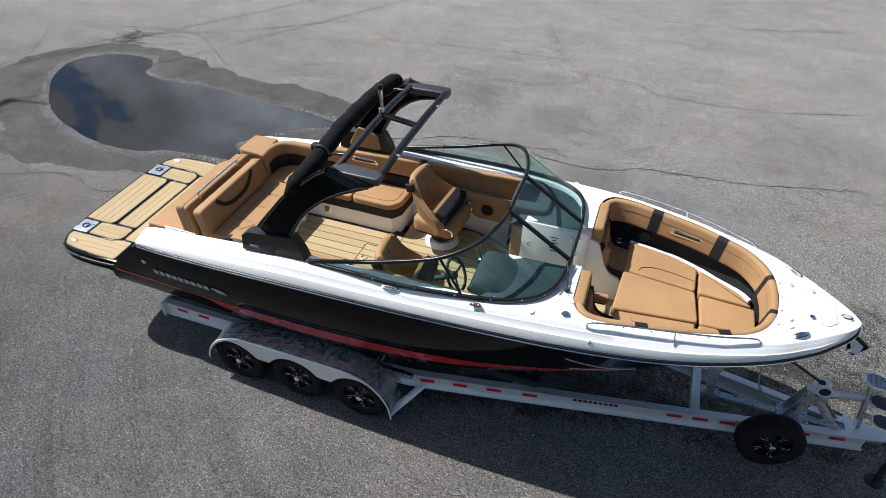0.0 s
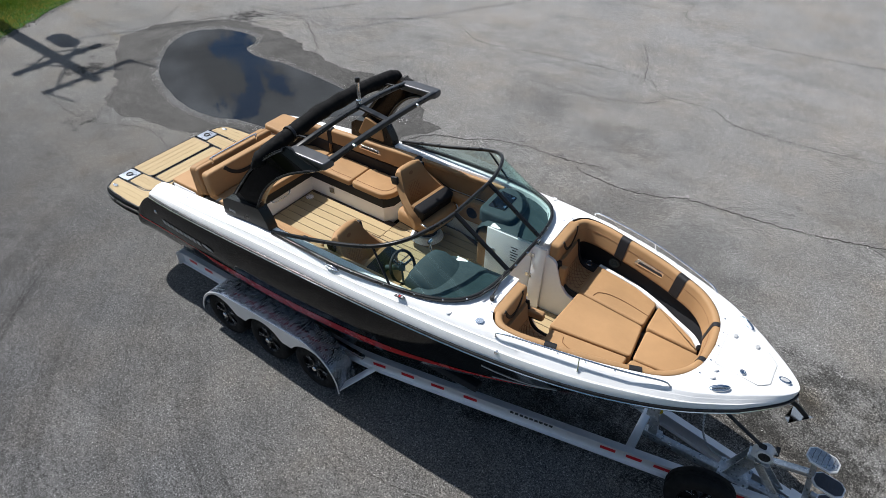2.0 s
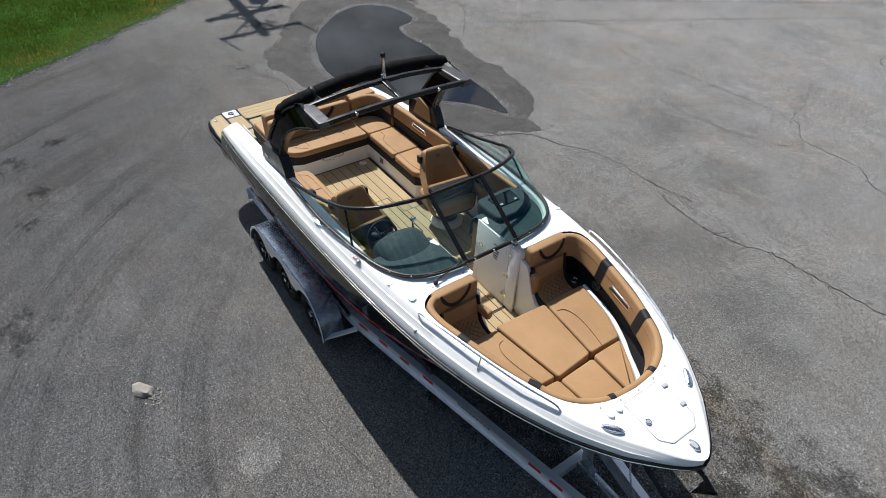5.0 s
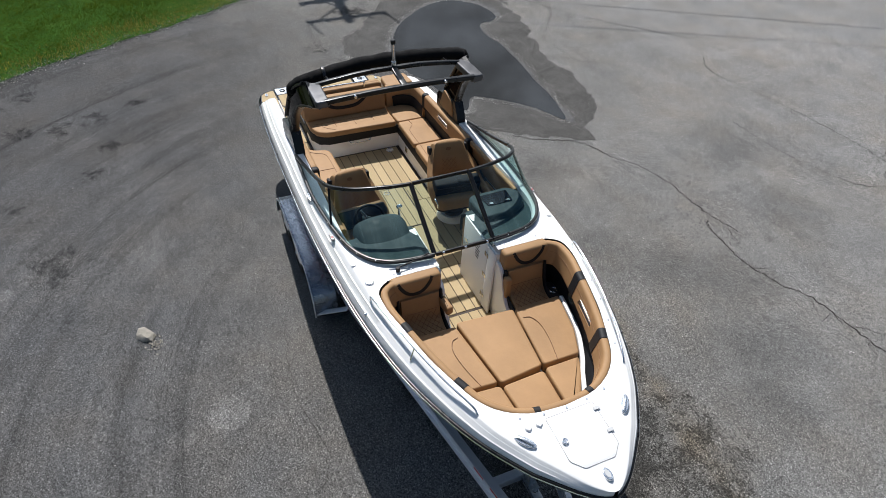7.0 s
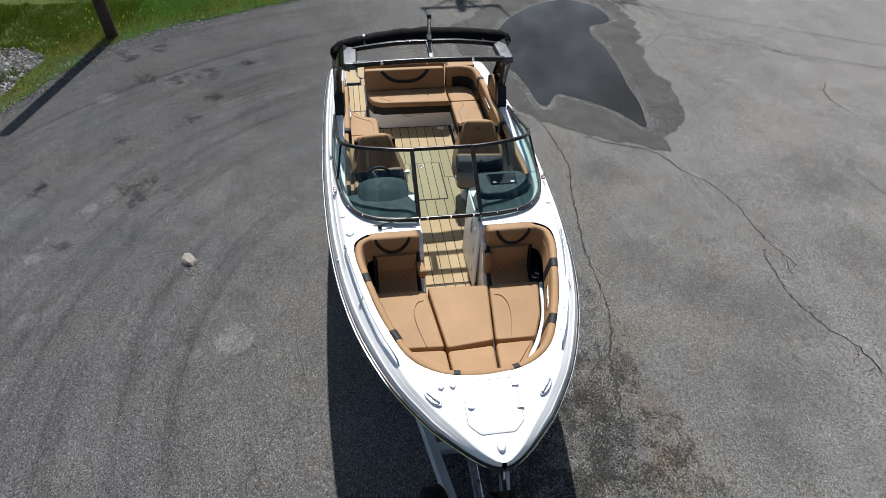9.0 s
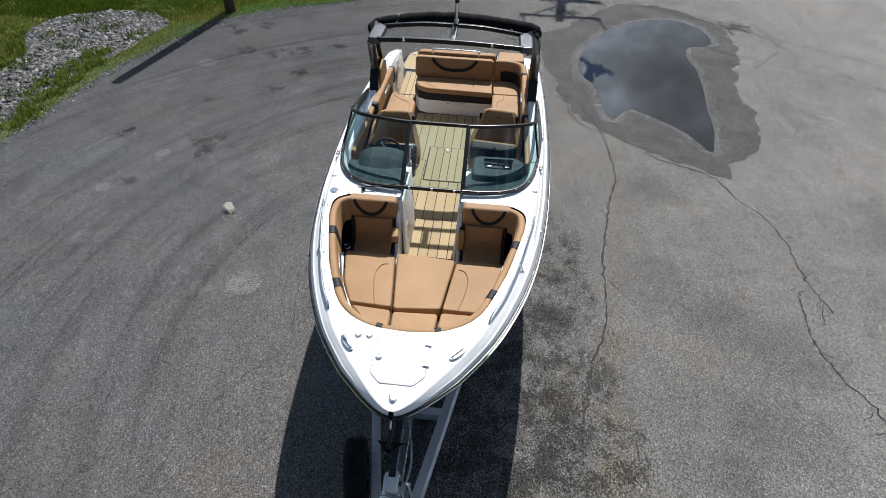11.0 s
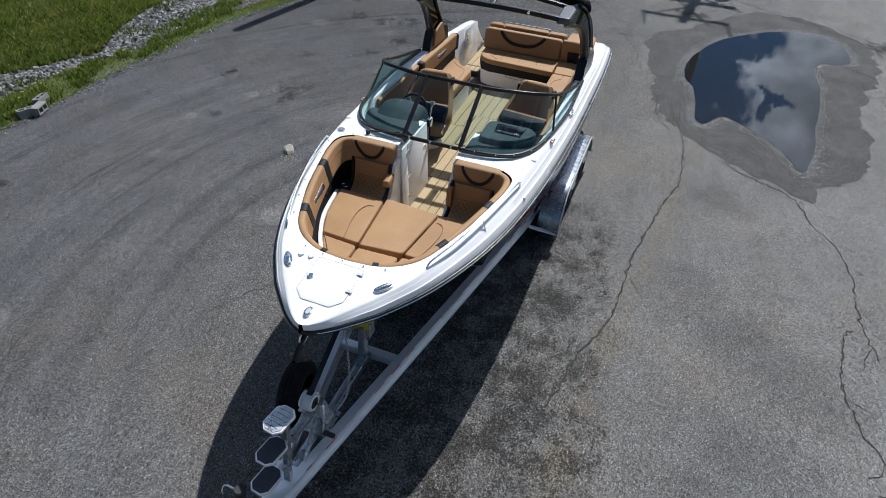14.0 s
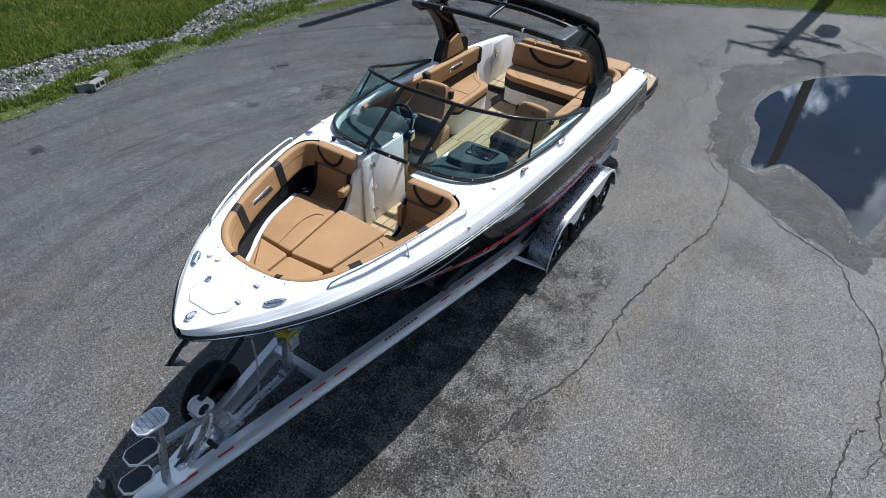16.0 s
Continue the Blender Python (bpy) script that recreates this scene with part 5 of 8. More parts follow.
def console(s, y_in, y_out):
    """One of the two consoles beside the walkway; s is its side."""
    ya, yb = sorted((s * y_in, s * y_out))
    bm = B()
    box(bm, 1.02, 1.742, ya, yb, 1.56, 2.10, 0.02, 2)
    box(bm, 1.02, 1.742, min(s * y_in, s * (y_in + 0.16)), max(s * y_in, s * (y_in + 0.16)), 1.06, 1.58)
    body = part("console", bm, "liner", boat, "white moulded console beside the walkway")
    bm = B()
    ys = [s * y_in, s * (y_in + 0.12), s * (y_out - 0.15), s * (y_out + 0.07)]
    rows = []
    for x, z in ((0.84, 1.93), (0.86, 2.02), (0.95, 2.10), (1.15, 2.125), (1.45, 2.13), (1.625, 2.14)):
        rows.append([(x, ys[0], z - 0.03), (x, ys[1], z), (x, ys[2], z), (x, ys[3], z - 0.02)])
    rows = [[(r[0][0], y, 1.75) for (_, y, z) in r] for r in rows[:1]] + rows
    loft(bm, rows)
    part("dash_top", bm, "dash", body, "dark grey dash pad")
    bm = B()
    box(bm, 0.86, 1.02, ya + 0.012, yb - 0.004, 1.45, 1.96, 0.03, 3)
    part("dash_front", bm, "tan", body, "tan vinyl dash front")
    bm = B()
    box(bm, 0.98, 1.03, ya + 0.01, yb - 0.004, 1.06, 1.46, 0.02, 2)
    part("lower_front", bm, "liner", body)
    return body


console_s = console(-1, 0.315, 0.985)
console_p = console(1, 0.315, 0.985)
# instrument hood at the helm
bm = B()
m = Matrix.Translation((0, -0.65, 0))
rows = []
for x, w, h in ((0.76, 0.27, 0.03), (0.80, 0.285, 0.13), (0.90, 0.29, 0.165), (1.05, 0.28, 0.12), (1.22, 0.25, 0.02)):
    row = []
    for k in range(13):
        a = math.pi * k / 12
        row.append((x, -0.65 + w * math.cos(a), 2.03 + (h + 0.04) * math.sin(a) ** 0.6))
    rows.append(row)
loft(bm, rows)
hood = part("instrument_hood", bm, "dash", console_s, "dark instrument hood")
bm = B()
slab(bm, rounded([(-0.22, -0.10), (0.22, -0.10), (0.20, 0.09), (-0.20, 0.09)], 0.03), 0, 0.012, 0, Matrix.Translation((0.775, -0.65, 2.08)) @ pose(0, 0, 0, 0, 0, -90) @ pose(0, 0, 0, 70, 0, 0))
part("screen", bm, "screen", console_s, "dark instrument screen")
wheel_m = Matrix.Translation((0.56, -0.67, 1.97)) @ pose(0, 0, 0, 0, 62, 0)
bm = B()
torus(bm, (0, 0, 0), 0.175, 0.016)
bmesh.ops.transform(bm, matrix=wheel_m, verts=bm.verts[:])
steer = part("steering_wheel", bm, "blackvinyl", console_s, "black steering wheel with steel spokes")
for a in (90, 210, 330):
    bm = B()
    sweep(bm, [(0, 0, -0.02), (0.09 * math.cos(radians(a)), 0.09 * math.sin(radians(a)), -0.012), (0.17 * math.cos(radians(a)), 0.17 * math.sin(radians(a)), 0)], rrect(0.03, 0.01, 0.003))
    bmesh.ops.transform(bm, matrix=wheel_m, verts=bm.verts[:])
    part("spoke", bm, "chrome", console_s)
bm = B()
cyl(bm, (0, 0, -0.02), 0.045, 0.03, bevel=0.006)
tube(bm, [(0, 0, -0.03), (0, 0, -0.25)], 0.03, 10, up=(1, 0, 0))
bmesh.ops.transform(bm, matrix=wheel_m, verts=bm.verts[:])
part("steering_hub", bm, "dash", console_s)
bm = B()
box(bm, 0.70, 0.80, -0.40, -0.34, 1.88, 2.00, 0.015)
tube(bm, [(0.74, -0.37, 1.98), (0.70, -0.37, 2.10), (0.69, -0.36, 2.16)], 0.014)
cyl(bm, (0.69, -0.36, 2.17), 0.025, 0.06, "y", 12, bevel=0.008)
part("throttle", bm, "chrome", console_s, "throttle lever")
# raised locker lid on the port dash
bm = B()
slab(bm, rounded([(0.80, 0.40), (0.79, 0.90), (0.90, 1.0), (1.10, 0.98), (1.24, 0.80), (1.24, 0.40)], 0.10, 6), 2.04, 2.185, 0.03)
pod = part("dash_pod", bm, "dash", console_p, "rounded dark dash pod")
bm = B()
slab(bm, rounded([(0.87, 0.52), (0.86, 0.86), (1.07, 0.84), (1.07, 0.54)], 0.02, 3), 2.18, 2.194, 0.003)
part("pod_lid", bm, "screen", console_p, "glossy black locker lid")
for y in (0.59, 0.79):
    bm = B()
    slab(bm, rounded([(1.03, y - 0.02), (1.03, y + 0.02), (1.06, y + 0.02), (1.06, y - 0.02)], 0.004, 2), 2.196, 2.201)
    part("hinge", bm, "chrome", console_p)
bm = B()
slab(bm, rounded([(0.50, 1.66), (0.50, 1.90), (0.92, 1.90), (0.92, 1.72)], 0.05, 4), 0.0, 0.02, 0.008, Matrix(((0, 0, -1, 0.862), (1, 0, 0, 0), (0, 1, 0, 0), (0, 0, 0, 1))))
part("glove_door", bm, "tan", console_p, "tan glove box door")
# door panels, latches and plates on the walkway sides
for s, b in ((-1, console_s), (1, console_p)):
    y = s * 0.307
    bm = B()
    box(bm, 1.0, 1.57, -0.011, 0.011, 0.0, 0.84, 0.008)
    lean = Matrix.Translation((0, s * 0.272, 1.245)) @ pose(0, 0, 0, -s * 2.6, 0, 0)
    bmesh.ops.transform(bm, matrix=lean, verts=bm.verts[:])
    door = part("walkway_door", bm, "liner", b, "white walkway door panel")
    for z in (0.16, 0.44, 0.72):
        bm = B()
        box(bm, 1.525, 1.565, -0.004, 0.004, z - 0.028, z + 0.028, 0.002, 1, lean @ Matrix.Translation((0, -s * 0.014, 0)))
        box(bm, 1.575, 1.605, -0.004, 0.004, z - 0.028, z + 0.028, 0.002, 1, lean @ Matrix.Translation((0, -s * 0.014, 0)))
        part("hinge", bm, "chrome", door)
    bm = B()
    box(bm, 1.575, 1.73, -0.011, 0.011, 0.0, 0.84, 0.008, 2, lean)
    part("door_jamb", bm, "liner", b, "white moulded door jamb")
    bm = B()
    torus(bm, (1.10, s * 0.283, 1.80), 0.03, 0.007, "y")
    cyl(bm, (1.10, s * 0.285, 1.80), 0.026, 0.008, "y", 16)
    part("door_latch", bm, "chrome", b)
    if s > 0:
        for k in range(6):
            bm = B()
            w = (0.09, 0.05, 0.10, 0.08, 0.08, 0.06)[k]
            box(bm, 1.36 - w / 2, 1.36 + w / 2, -0.016, -0.013, 0.70 - 0.035 * k, 0.712 - 0.035 * k, 0, 1, lean)
            part("label_bar", bm, "ink", door)

# ---- windshield ----
WB = [(-0.82, 1.165, 2.125), (-0.3, 1.185, 2.145), (0.14, 1.19, 2.15), (0.55, 1.165, 2.165), (0.9, 1.125, 2.175), (1.2, 1.06, 2.185), (1.42, 0.94, 2.19), (1.54, 0.78, 2.195), (1.595, 0.58, 2.20), (1.62, 0.325, 2.205)]
WT = [(-0.82, 1.165, 2.135), (-0.42, 1.150, 2.235), (-0.05, 1.13, 2.33), (0.28, 1.11, 2.43), (0.52, 1.075, 2.51), (0.70, 0.995, 2.575), (0.82, 0.87, 2.61), (0.90, 0.68, 2.628), (0.945, 0.50, 2.633), (0.968, 0.325, 2.635)]
windshield = subgroup("windshield", "black-framed curved tinted windshield")
for s in (-1, 1):
    wb = spline([(x, s * y, z) for x, y, z in WB], 5)
    wt = spline([(x, s * y, z) for x, y, z in WT], 5)
    bm = B()
    rows = [[a.lerp(b, k / 6) + Vector((0, 0, 0)) for k in range(7)] for a, b in zip(wb, wt)]
    loft(bm, rows)
    g = part("pane", bm, "glass", windshield, "tinted curved glass")
    bm = B()
    sweep(bm, wb, rrect(0.035, 0.045, 0.01))
    low = part("lower_frame", bm, "tower", windshield)
    bm = B()
    sweep(bm, wt, rrect(0.038, 0.038, 0.012))
    part("upper_frame", bm, "tower", windshield)
    bm = B()
    sweep(bm, [wb[-1], wt[-1]], rrect(0.045, 0.03, 0.008))
    part("post", bm, "tower", windshield)
    bm = B()
    sweep(bm, [wb[18] + Vector((0.0, 0, 0.01)), wt[20]], rrect(0.022, 0.02, 0.005))
    part("mullion", bm, "tower", windshield)
    bm = B()
    for i in range(2, len(wb), 5):
        cyl(bm, wb[i] + Vector((0.012, s * 0.014, 0.016)), 0.006, 0.008, "z", 8)
    tagged(part("frame_screws", bm, "chrome", windshield), kind="stuff")
bm = B()
bm.faces.new([bm.verts.new(p) for p in ((0, -0.31, 0), (0, 0.31, 0), (0, 0.31, 0.785), (0, -0.31, 0.785))])
d = Vector((0.968 - 1.62, 0, 2.635 - 2.205))
bmesh.ops.transform(bm, matrix=Matrix.Translation((1.62, 0, 2.205)) @ pose(0, 0, 0, 0, -math.degrees(math.atan2(-d.x, d.z)), 0), verts=bm.verts[:])
g = part("centre_pane", bm, "glass", windshield, "tinted glass of the hinged centre pane")
for p in ((1.625, 2.21), (0.968, 2.637)):
    bm = B()
    sweep(bm, [(p[0], -0.31, p[1]), (p[0], 0.31, p[1])], rrect(0.032, 0.04, 0.01))
    part("centre_frame", bm, "tower", windshield)
for y in (-0.24, 0.0, 0.24):
    bm = B()
    cyl(bm, (1.645, y, 2.222), 0.014, 0.02, "y", 12)
    part("frame_latch", bm, "chrome", windshield)
bm = B()
tube(bm, [(1.66, -0.72, 2.20), (1.63, -0.50, 2.215), (1.60, -0.38, 2.23)], 0.008)
sweep(bm, [(1.645, -0.36, 2.225), (1.62, -0.62, 2.215), (1.57, -0.80, 2.215)], rrect(0.012, 0.02, 0.003))
cyl(bm, (1.67, -0.73, 2.185), 0.022, 0.05, bevel=0.005)
part("wiper", bm, "pad", windshield, "black windscreen wiper")

# ---- tower ----
tower = subgroup("tower", "black folding wake tower with rolled canopy")
for s in (-1, 1):
    bm = B()
    foot = [(-1.60, 2.06), (-0.86, 2.06), (-0.90, 2.20), (-0.99, 2.36), (-1.50, 2.30), (-1.58, 2.24)]
    rows = [[(x, s * (1.095 + dy), z) for x, z in foot] for dy in (-0.06, -0.055, 0.055, 0.06)]
    loft(bm, rows, True, True)
    part("foot", bm, "tower", tower, "black tower foot")
    bm = B()
    box(bm, -1.50, -1.40, min(s * 1.156, s * 1.160), max(s * 1.156, s * 1.160), 2.13, 2.16, 0.001, 1)
    part("maker_plate", bm, "silver", tower)
    # broad leg that leans forward
    axis = spline([(-1.24, s * 1.095, 2.26), (-1.05, s * 1.092, 2.50), (-0.84, s * 1.075, 2.76), (-0.60, s * 1.035, 2.98), (-0.36, s * 0.955, 3.115)], 6)
    bm = B()
    rows = []
    n = len(axis) - 1
    for i, p in enumerate(axis):
        t = i / n
        d = (axis[min(i + 1, n)] - axis[max(i - 1, 0)]).normalized()
        wide = Vector((d.z, 0, -d.x)).normalized()
        wide = (wide * (1 - t * 0.75) + Vector((1, 0, 0)) * t * 0.75).normalized()
        thin = d.cross(wide).normalized()
        w, h = lerp([(0.0, 0.20), (0.35, 0.150), (0.7, 0.155), (1.0, 0.23)], t), 0.046
        p = p - wide * 0.055 * math.sin(math.pi * min(1.0, t * 1.1))
        e = 0.82 if 0.04 < t < 0.93 else 0.99
        prof = [(-w, -h * 0.4), (-w * 0.96, -h), (-w * e, -h), (-w * (e - 0.03), -h * 0.45), (w * (e - 0.03), -h * 0.45), (w * e, -h), (w * 0.96, -h), (w, -h * 0.4), (w, h * 0.4), (w * 0.96, h), (w * e, h), (w * (e - 0.03), h * 0.45), (-w * (e - 0.03), h * 0.45), (-w * e, h), (-w * 0.96, h), (-w, h * 0.4)]
        rows.append([p + wide * a + thin * b for a, b in prof])
    loft(bm, rows, True, True)
    leg = part("leg", bm, "tower", tower, "broad black tower leg with a recessed panel")
    for sg in (-1, 1):
        bm = B()
        tube(bm, [r[2] if sg < 0 else r[5] for r in rows[1:-1]], 0.007, 6)
        tube(bm, [r[13] if sg < 0 else r[10] for r in rows[1:-1]], 0.007, 6)
        part("leg_rim", bm, "edgeblack", leg)
    for a, b, lift in ((3, 4, -0.002), (11, 12, 0.002)):
        bm = B()
        loft(bm, [[r[a], r[b]] for r in rows[2:-3]])
        bmesh.ops.translate(bm, verts=bm.verts[:], vec=(rows[6][a] - rows[6][15 - a]).normalized() * 0.003)
        part("leg_panel", bm, "black", leg, "gloss black recessed panel")
    # end plate on top
    bm = B()
    slab(bm, rounded([(-0.60, s * 0.985), (-0.09, s * 0.985), (-0.085, s * 0.83), (-0.57, s * 0.82)], 0.04, 4), 3.08, 3.15, 0.018)
    part("end_plate", bm, "satin", tower, "satin charcoal end plate")
    # folded mirror or speaker pod on the leg's outside
    bm = B()
    slab(bm, rounded([(-1.47, 2.12), (-1.02, 2.12), (-1.06, 2.33), (-1.32, 2.40)], 0.04, 3), 0, 0.03, 0.01, Matrix(((1, 0, 0, 0), (0, 0, -s, s * 1.05), (0, 1, 0, 0), (0, 0, 0, 1))))
    part("leg_pad", bm, "tan", tower, "tan vinyl pad on the tower leg")
bm = B()
sweep(bm, spline([(-0.13, -0.97, 3.10), (-0.12, -0.85, 3.125), (-0.12, -0.4, 3.145), (-0.12, 0.0, 3.15), (-0.12, 0.4, 3.145), (-0.12, 0.85, 3.125), (-0.13, 0.97, 3.10)], 6), rrect(0.065, 0.055, 0.014))
part("front_bar", bm, "tower", tower, "black tower cross bar")
bm = B()
sweep(bm, spline([(-0.55, -0.90, 3.12), (-0.52, -0.72, 3.16), (-0.50, -0.35, 3.205), (-0.50, 0.0, 3.21), (-0.50, 0.35, 3.205), (-0.52, 0.72, 3.16), (-0.55, 0.90, 3.12)], 6), rrect(0.058, 0.048, 0.012))
part("rear_bar", bm, "tower", tower, "black tower cross bar")
bm = B()
sweep(bm, [(-0.52, 0.03, 3.215), (-0.11, 0.03, 3.16)], rrect(0.075, 0.03, 0.01))
part("centre_strut", bm, "tower", tower)
bm = B()
cyl(bm, (-0.51, 0.04, 3.26), 0.03, 0.05, bevel=0.006)
cyl(bm, (-0.51, 0.04, 3.38), 0.022, 0.20)
part("light_mast", bm, "chrome", tower, "polished all-round light mast")
bm = B()
cyl(bm, (-0.51, 0.04, 3.505), 0.028, 0.05, bevel=0.008)
part("light_cap", bm, "tower", tower)
for y in (-0.55, 0.5):
    bm = B()
    cyl(bm, (-0.09, y, 3.15), 0.018, 0.05, "x", 12, bevel=0.004)
    part("tow_bolt", bm, "chrome", tower)
# rolled canopy
rnd = random.Random(4)
bm = B()
line = spline([(-0.99, -1.10, 2.88), (-0.90, -1.06, 3.00), (-0.83, -0.95, 3.09), (-0.80, -0.7, 3.15), (-0.79, -0.3, 3.21), (-0.78, 0.1, 3.225), (-0.79, 0.5, 3.20), (-0.79, 0.9, 3.16), (-0.79, 1.03, 3.12), (-0.80, 1.09, 3.06)], 9)
rows = []
n = len(line)
for i, p in enumerate(line):
    t = i / (n - 1)
    r = 0.078 * min(1, 0.35 + 6 * t, 0.35 + 6 * (1 - t)) * (1 + 0.04 * math.sin(i * 0.9) + rnd.uniform(-0.035, 0.035))
    d = (line[min(i + 1, n - 1)] - line[max(i - 1, 0)]).normalized()
    sx = d.cross(Vector((0, 0, 1))).normalized()
    ux = sx.cross(d)
    rows.append([p - Vector((0, 0, 0.03)) + sx * r * 1.1 * math.cos(a) * (1 + 0.06 * rnd.uniform(-1, 1)) + ux * r * math.sin(a) * (1 + 0.06 * rnd.uniform(-1, 1)) for a in [2 * math.pi * k / 14 for k in range(14)]])
loft(bm, rows, True, True)
part("rolled_canopy", bm, "canvas", tower, "rolled black canvas canopy")
for y in (-0.72, 0.72):
    bm = B()
    tube(bm, [(-0.53, y, 3.16), (-0.66, y, 3.15), (-0.80, y, 3.05)], 0.014)
    part("canopy_bracket", bm, "tower", tower)
    bm = B()
    torus(bm, (-0.797, y, 3.125), 0.083, 0.005, "y", 20, 6, 4.0)
    part("canopy_strap", bm, "edgeblack", tower)

# ---- cockpit seating ----


def captain_seat(x, y, turn=0.0, drop=-0.15):
    base = subgroup("pedestal", "tan and black bucket seat on a white pedestal")
    base.location = (x, y, 1.24)
    base.rotation_euler = (0, 0, radians(turn))

    def add(name, bm, mat, label=""):
        if name not in ("base", "slide"):
            bmesh.ops.translate(bm, verts=bm.verts[:], vec=(0, 0, drop))
        return part(name, bm, mat, base, label)

    def across(half, z0, z1, corner, thick, r, at):
        """A pad across the seat that faces forward."""
        bm = B()
        slab(bm, rounded([(-half, z0), (half, z0), (half, z1), (-half, z1)], corner, 4), 0, thick, r, at @ Matrix(((0, 0, 1, 0), (1, 0, 0, 0), (0, 1, 0, 0), (0, 0, 0, 1))))
        return bm
    bm = B()
    cyl(bm, (0, 0, 0.045), 0.215, 0.09, r2=0.19, bevel=0.018, n=32)
    add("base", bm, "liner", "white pedestal base")
    bm = B()
    cyl(bm, (0, 0, 0.10), 0.135, 0.05, bevel=0.012, n=24)
    cyl(bm, (0, 0, 0.19), 0.085, 0.20, n=20)
    box(bm, -0.20, 0.18, -0.17, 0.17, 0.22, 0.29, 0.02)
    add("slide", bm, "pad", "black pedestal column and slide")
    bm = B()
    slab(bm, rounded([(-0.26, -0.27), (-0.26, 0.27), (0.20, 0.285), (0.26, 0.22), (0.26, -0.22), (0.20, -0.285)], 0.09, 5), 0.43, 0.48, 0.01)
    add("seat_skirt", bm, "blackvinyl", "black skirt under the seat")
    bm = B()
    slab(bm, rounded([(-0.27, -0.29), (-0.27, 0.29), (0.22, 0.30), (0.28, 0.23), (0.28, -0.23), (0.22, -0.30)], 0.09, 5), 0.47, 0.625, 0.055)
    add("seat", bm, "tan", "tan vinyl seat cushion")
    add("flip_bolster", across(0.30, 0.0, 0.205, 0.04, 0.145, 0.045, pose(0.015, 0, 0.62, 0, 14, 0)), "blackvinyl", "black flip-up bolster")
    add("bolster_back", across(0.293, -0.01, 0.195, 0.04, 0.05, 0.012, pose(-0.03, 0, 0.625, 0, 14, 0)), "tan", "tan back of the flip-up bolster")
    for s in (-1, 1):
        bm = B()
        tube(bm, spline([(0.16, s * 0.295, 0.60), (0.22, s * 0.305, 0.61), (0.26, s * 0.29, 0.58), (0.265, s * 0.285, 0.52)], 5), 0.013)
        add("pull_handle", bm, "chrome", "polished bolster lever")
    # wrap-round backrest
    bm = B()
    rows = []
    for z, wrap, dep, lean in ((0.46, 0.285, 0.30, 0.015), (0.56, 0.315, 0.36, 0.01), (0.66, 0.33, 0.35, 0.0), (0.74, 0.325, 0.27, -0.012), (0.82, 0.30, 0.16, -0.027), (0.90, 0.265, 0.08, -0.045), (0.98, 0.235, 0.045, -0.066), (1.05, 0.215, 0.035, -0.086), (1.09, 0.195, 0.03, -0.098), (1.105, 0.17, 0.025, -0.104)):
        out, inn = [], []
        slim = 1.0 if z < 1.06 else 0.7 if z < 1.1 else 0.35
        for j in range(15):
            u = j / 7 - 1
            yy = wrap * u
            xx = -0.225 + lean + dep * abs(u) ** 3.2
            out.append((xx - 0.065 * slim + 0.03 * abs(u) ** 4, yy * 1.06, z))
            inn.append((xx + 0.045 * slim, yy * 0.90, z))
        rows.append(out + inn[::-1])
    loft(bm, rows, True, True)
    back = add("backrest", bm, "tan", "tan vinyl wrap-round backrest")
    m = pose(-0.188, 0, 0.66, 0, -13, 0)
    bm = B()
    q = Matrix(((0, 0, 1, 0), (1, 0, 0, 0), (0, 1, 0, 0), (0, 0, 0, 1)))
    slab(bm, rounded([(-0.13, 0.0), (0.13, 0.0), (0.165, 0.12), (0.15, 0.27), (-0.15, 0.27), (-0.165, 0.12)], 0.06, 5), -0.01, 0.022, 0.012, m @ q)
    add("back_panel", bm, "tan", "quilted tan back panel")
    ringp = rounded([(-0.13, 0.0), (0.13, 0.0), (0.165, 0.12), (0.15, 0.27), (-0.15, 0.27), (-0.165, 0.12)], 0.06, 5)
    bm = B()
    sweep(bm, [m @ q @ Vector((a, b, 0.010)) for a, b in inset(ringp, -0.004)], ring(0.005, 5), True, up=(1, 0, 0.2))
    add("panel_piping", bm, "stitch")
    for k in range(-4, 5):
        for sg in (-1, 1):
            pts = [Vector((0.055 * k + sg * 0.20 * t / 8, 0.03 + 0.21 * t / 8, 0.0225)) for t in range(9)]
            pts = [p for p in pts if abs(p.x) < 0.135]
            if len(pts) > 2:
                seam([m @ q @ p + Vector((0, 0, drop)) for p in (pts[0], pts[-1])], base, "stitch", 0.0025, "quilt_seam")
    for s in (-1, 1):
        bm = B()
        m2 = pose(-0.335, s * 0.232, 0.985, 0, -13, 0)
        box(bm, -0.025, 0.085, -0.022, 0.022, -0.05, 0.06, 0.018, 2, m2)
        add("side_wing", bm, "blackvinyl", "black side wing")
    bm = B()
    slab(bm, [(0.035 * math.cos(a), 0.022 * math.sin(a)) for a in [2 * math.pi * k / 16 for k in range(16)]], 0, 0.006, 0, pose(-0.262, 0, 1.02, 0, -15, 0) @ q)
    add("badge", bm, "stitch", "embossed badge")
    return base


captain_seat(-0.06, 0.635, -6, -0.15)
captain_seat(0.09, -0.66, 4, -0.19)

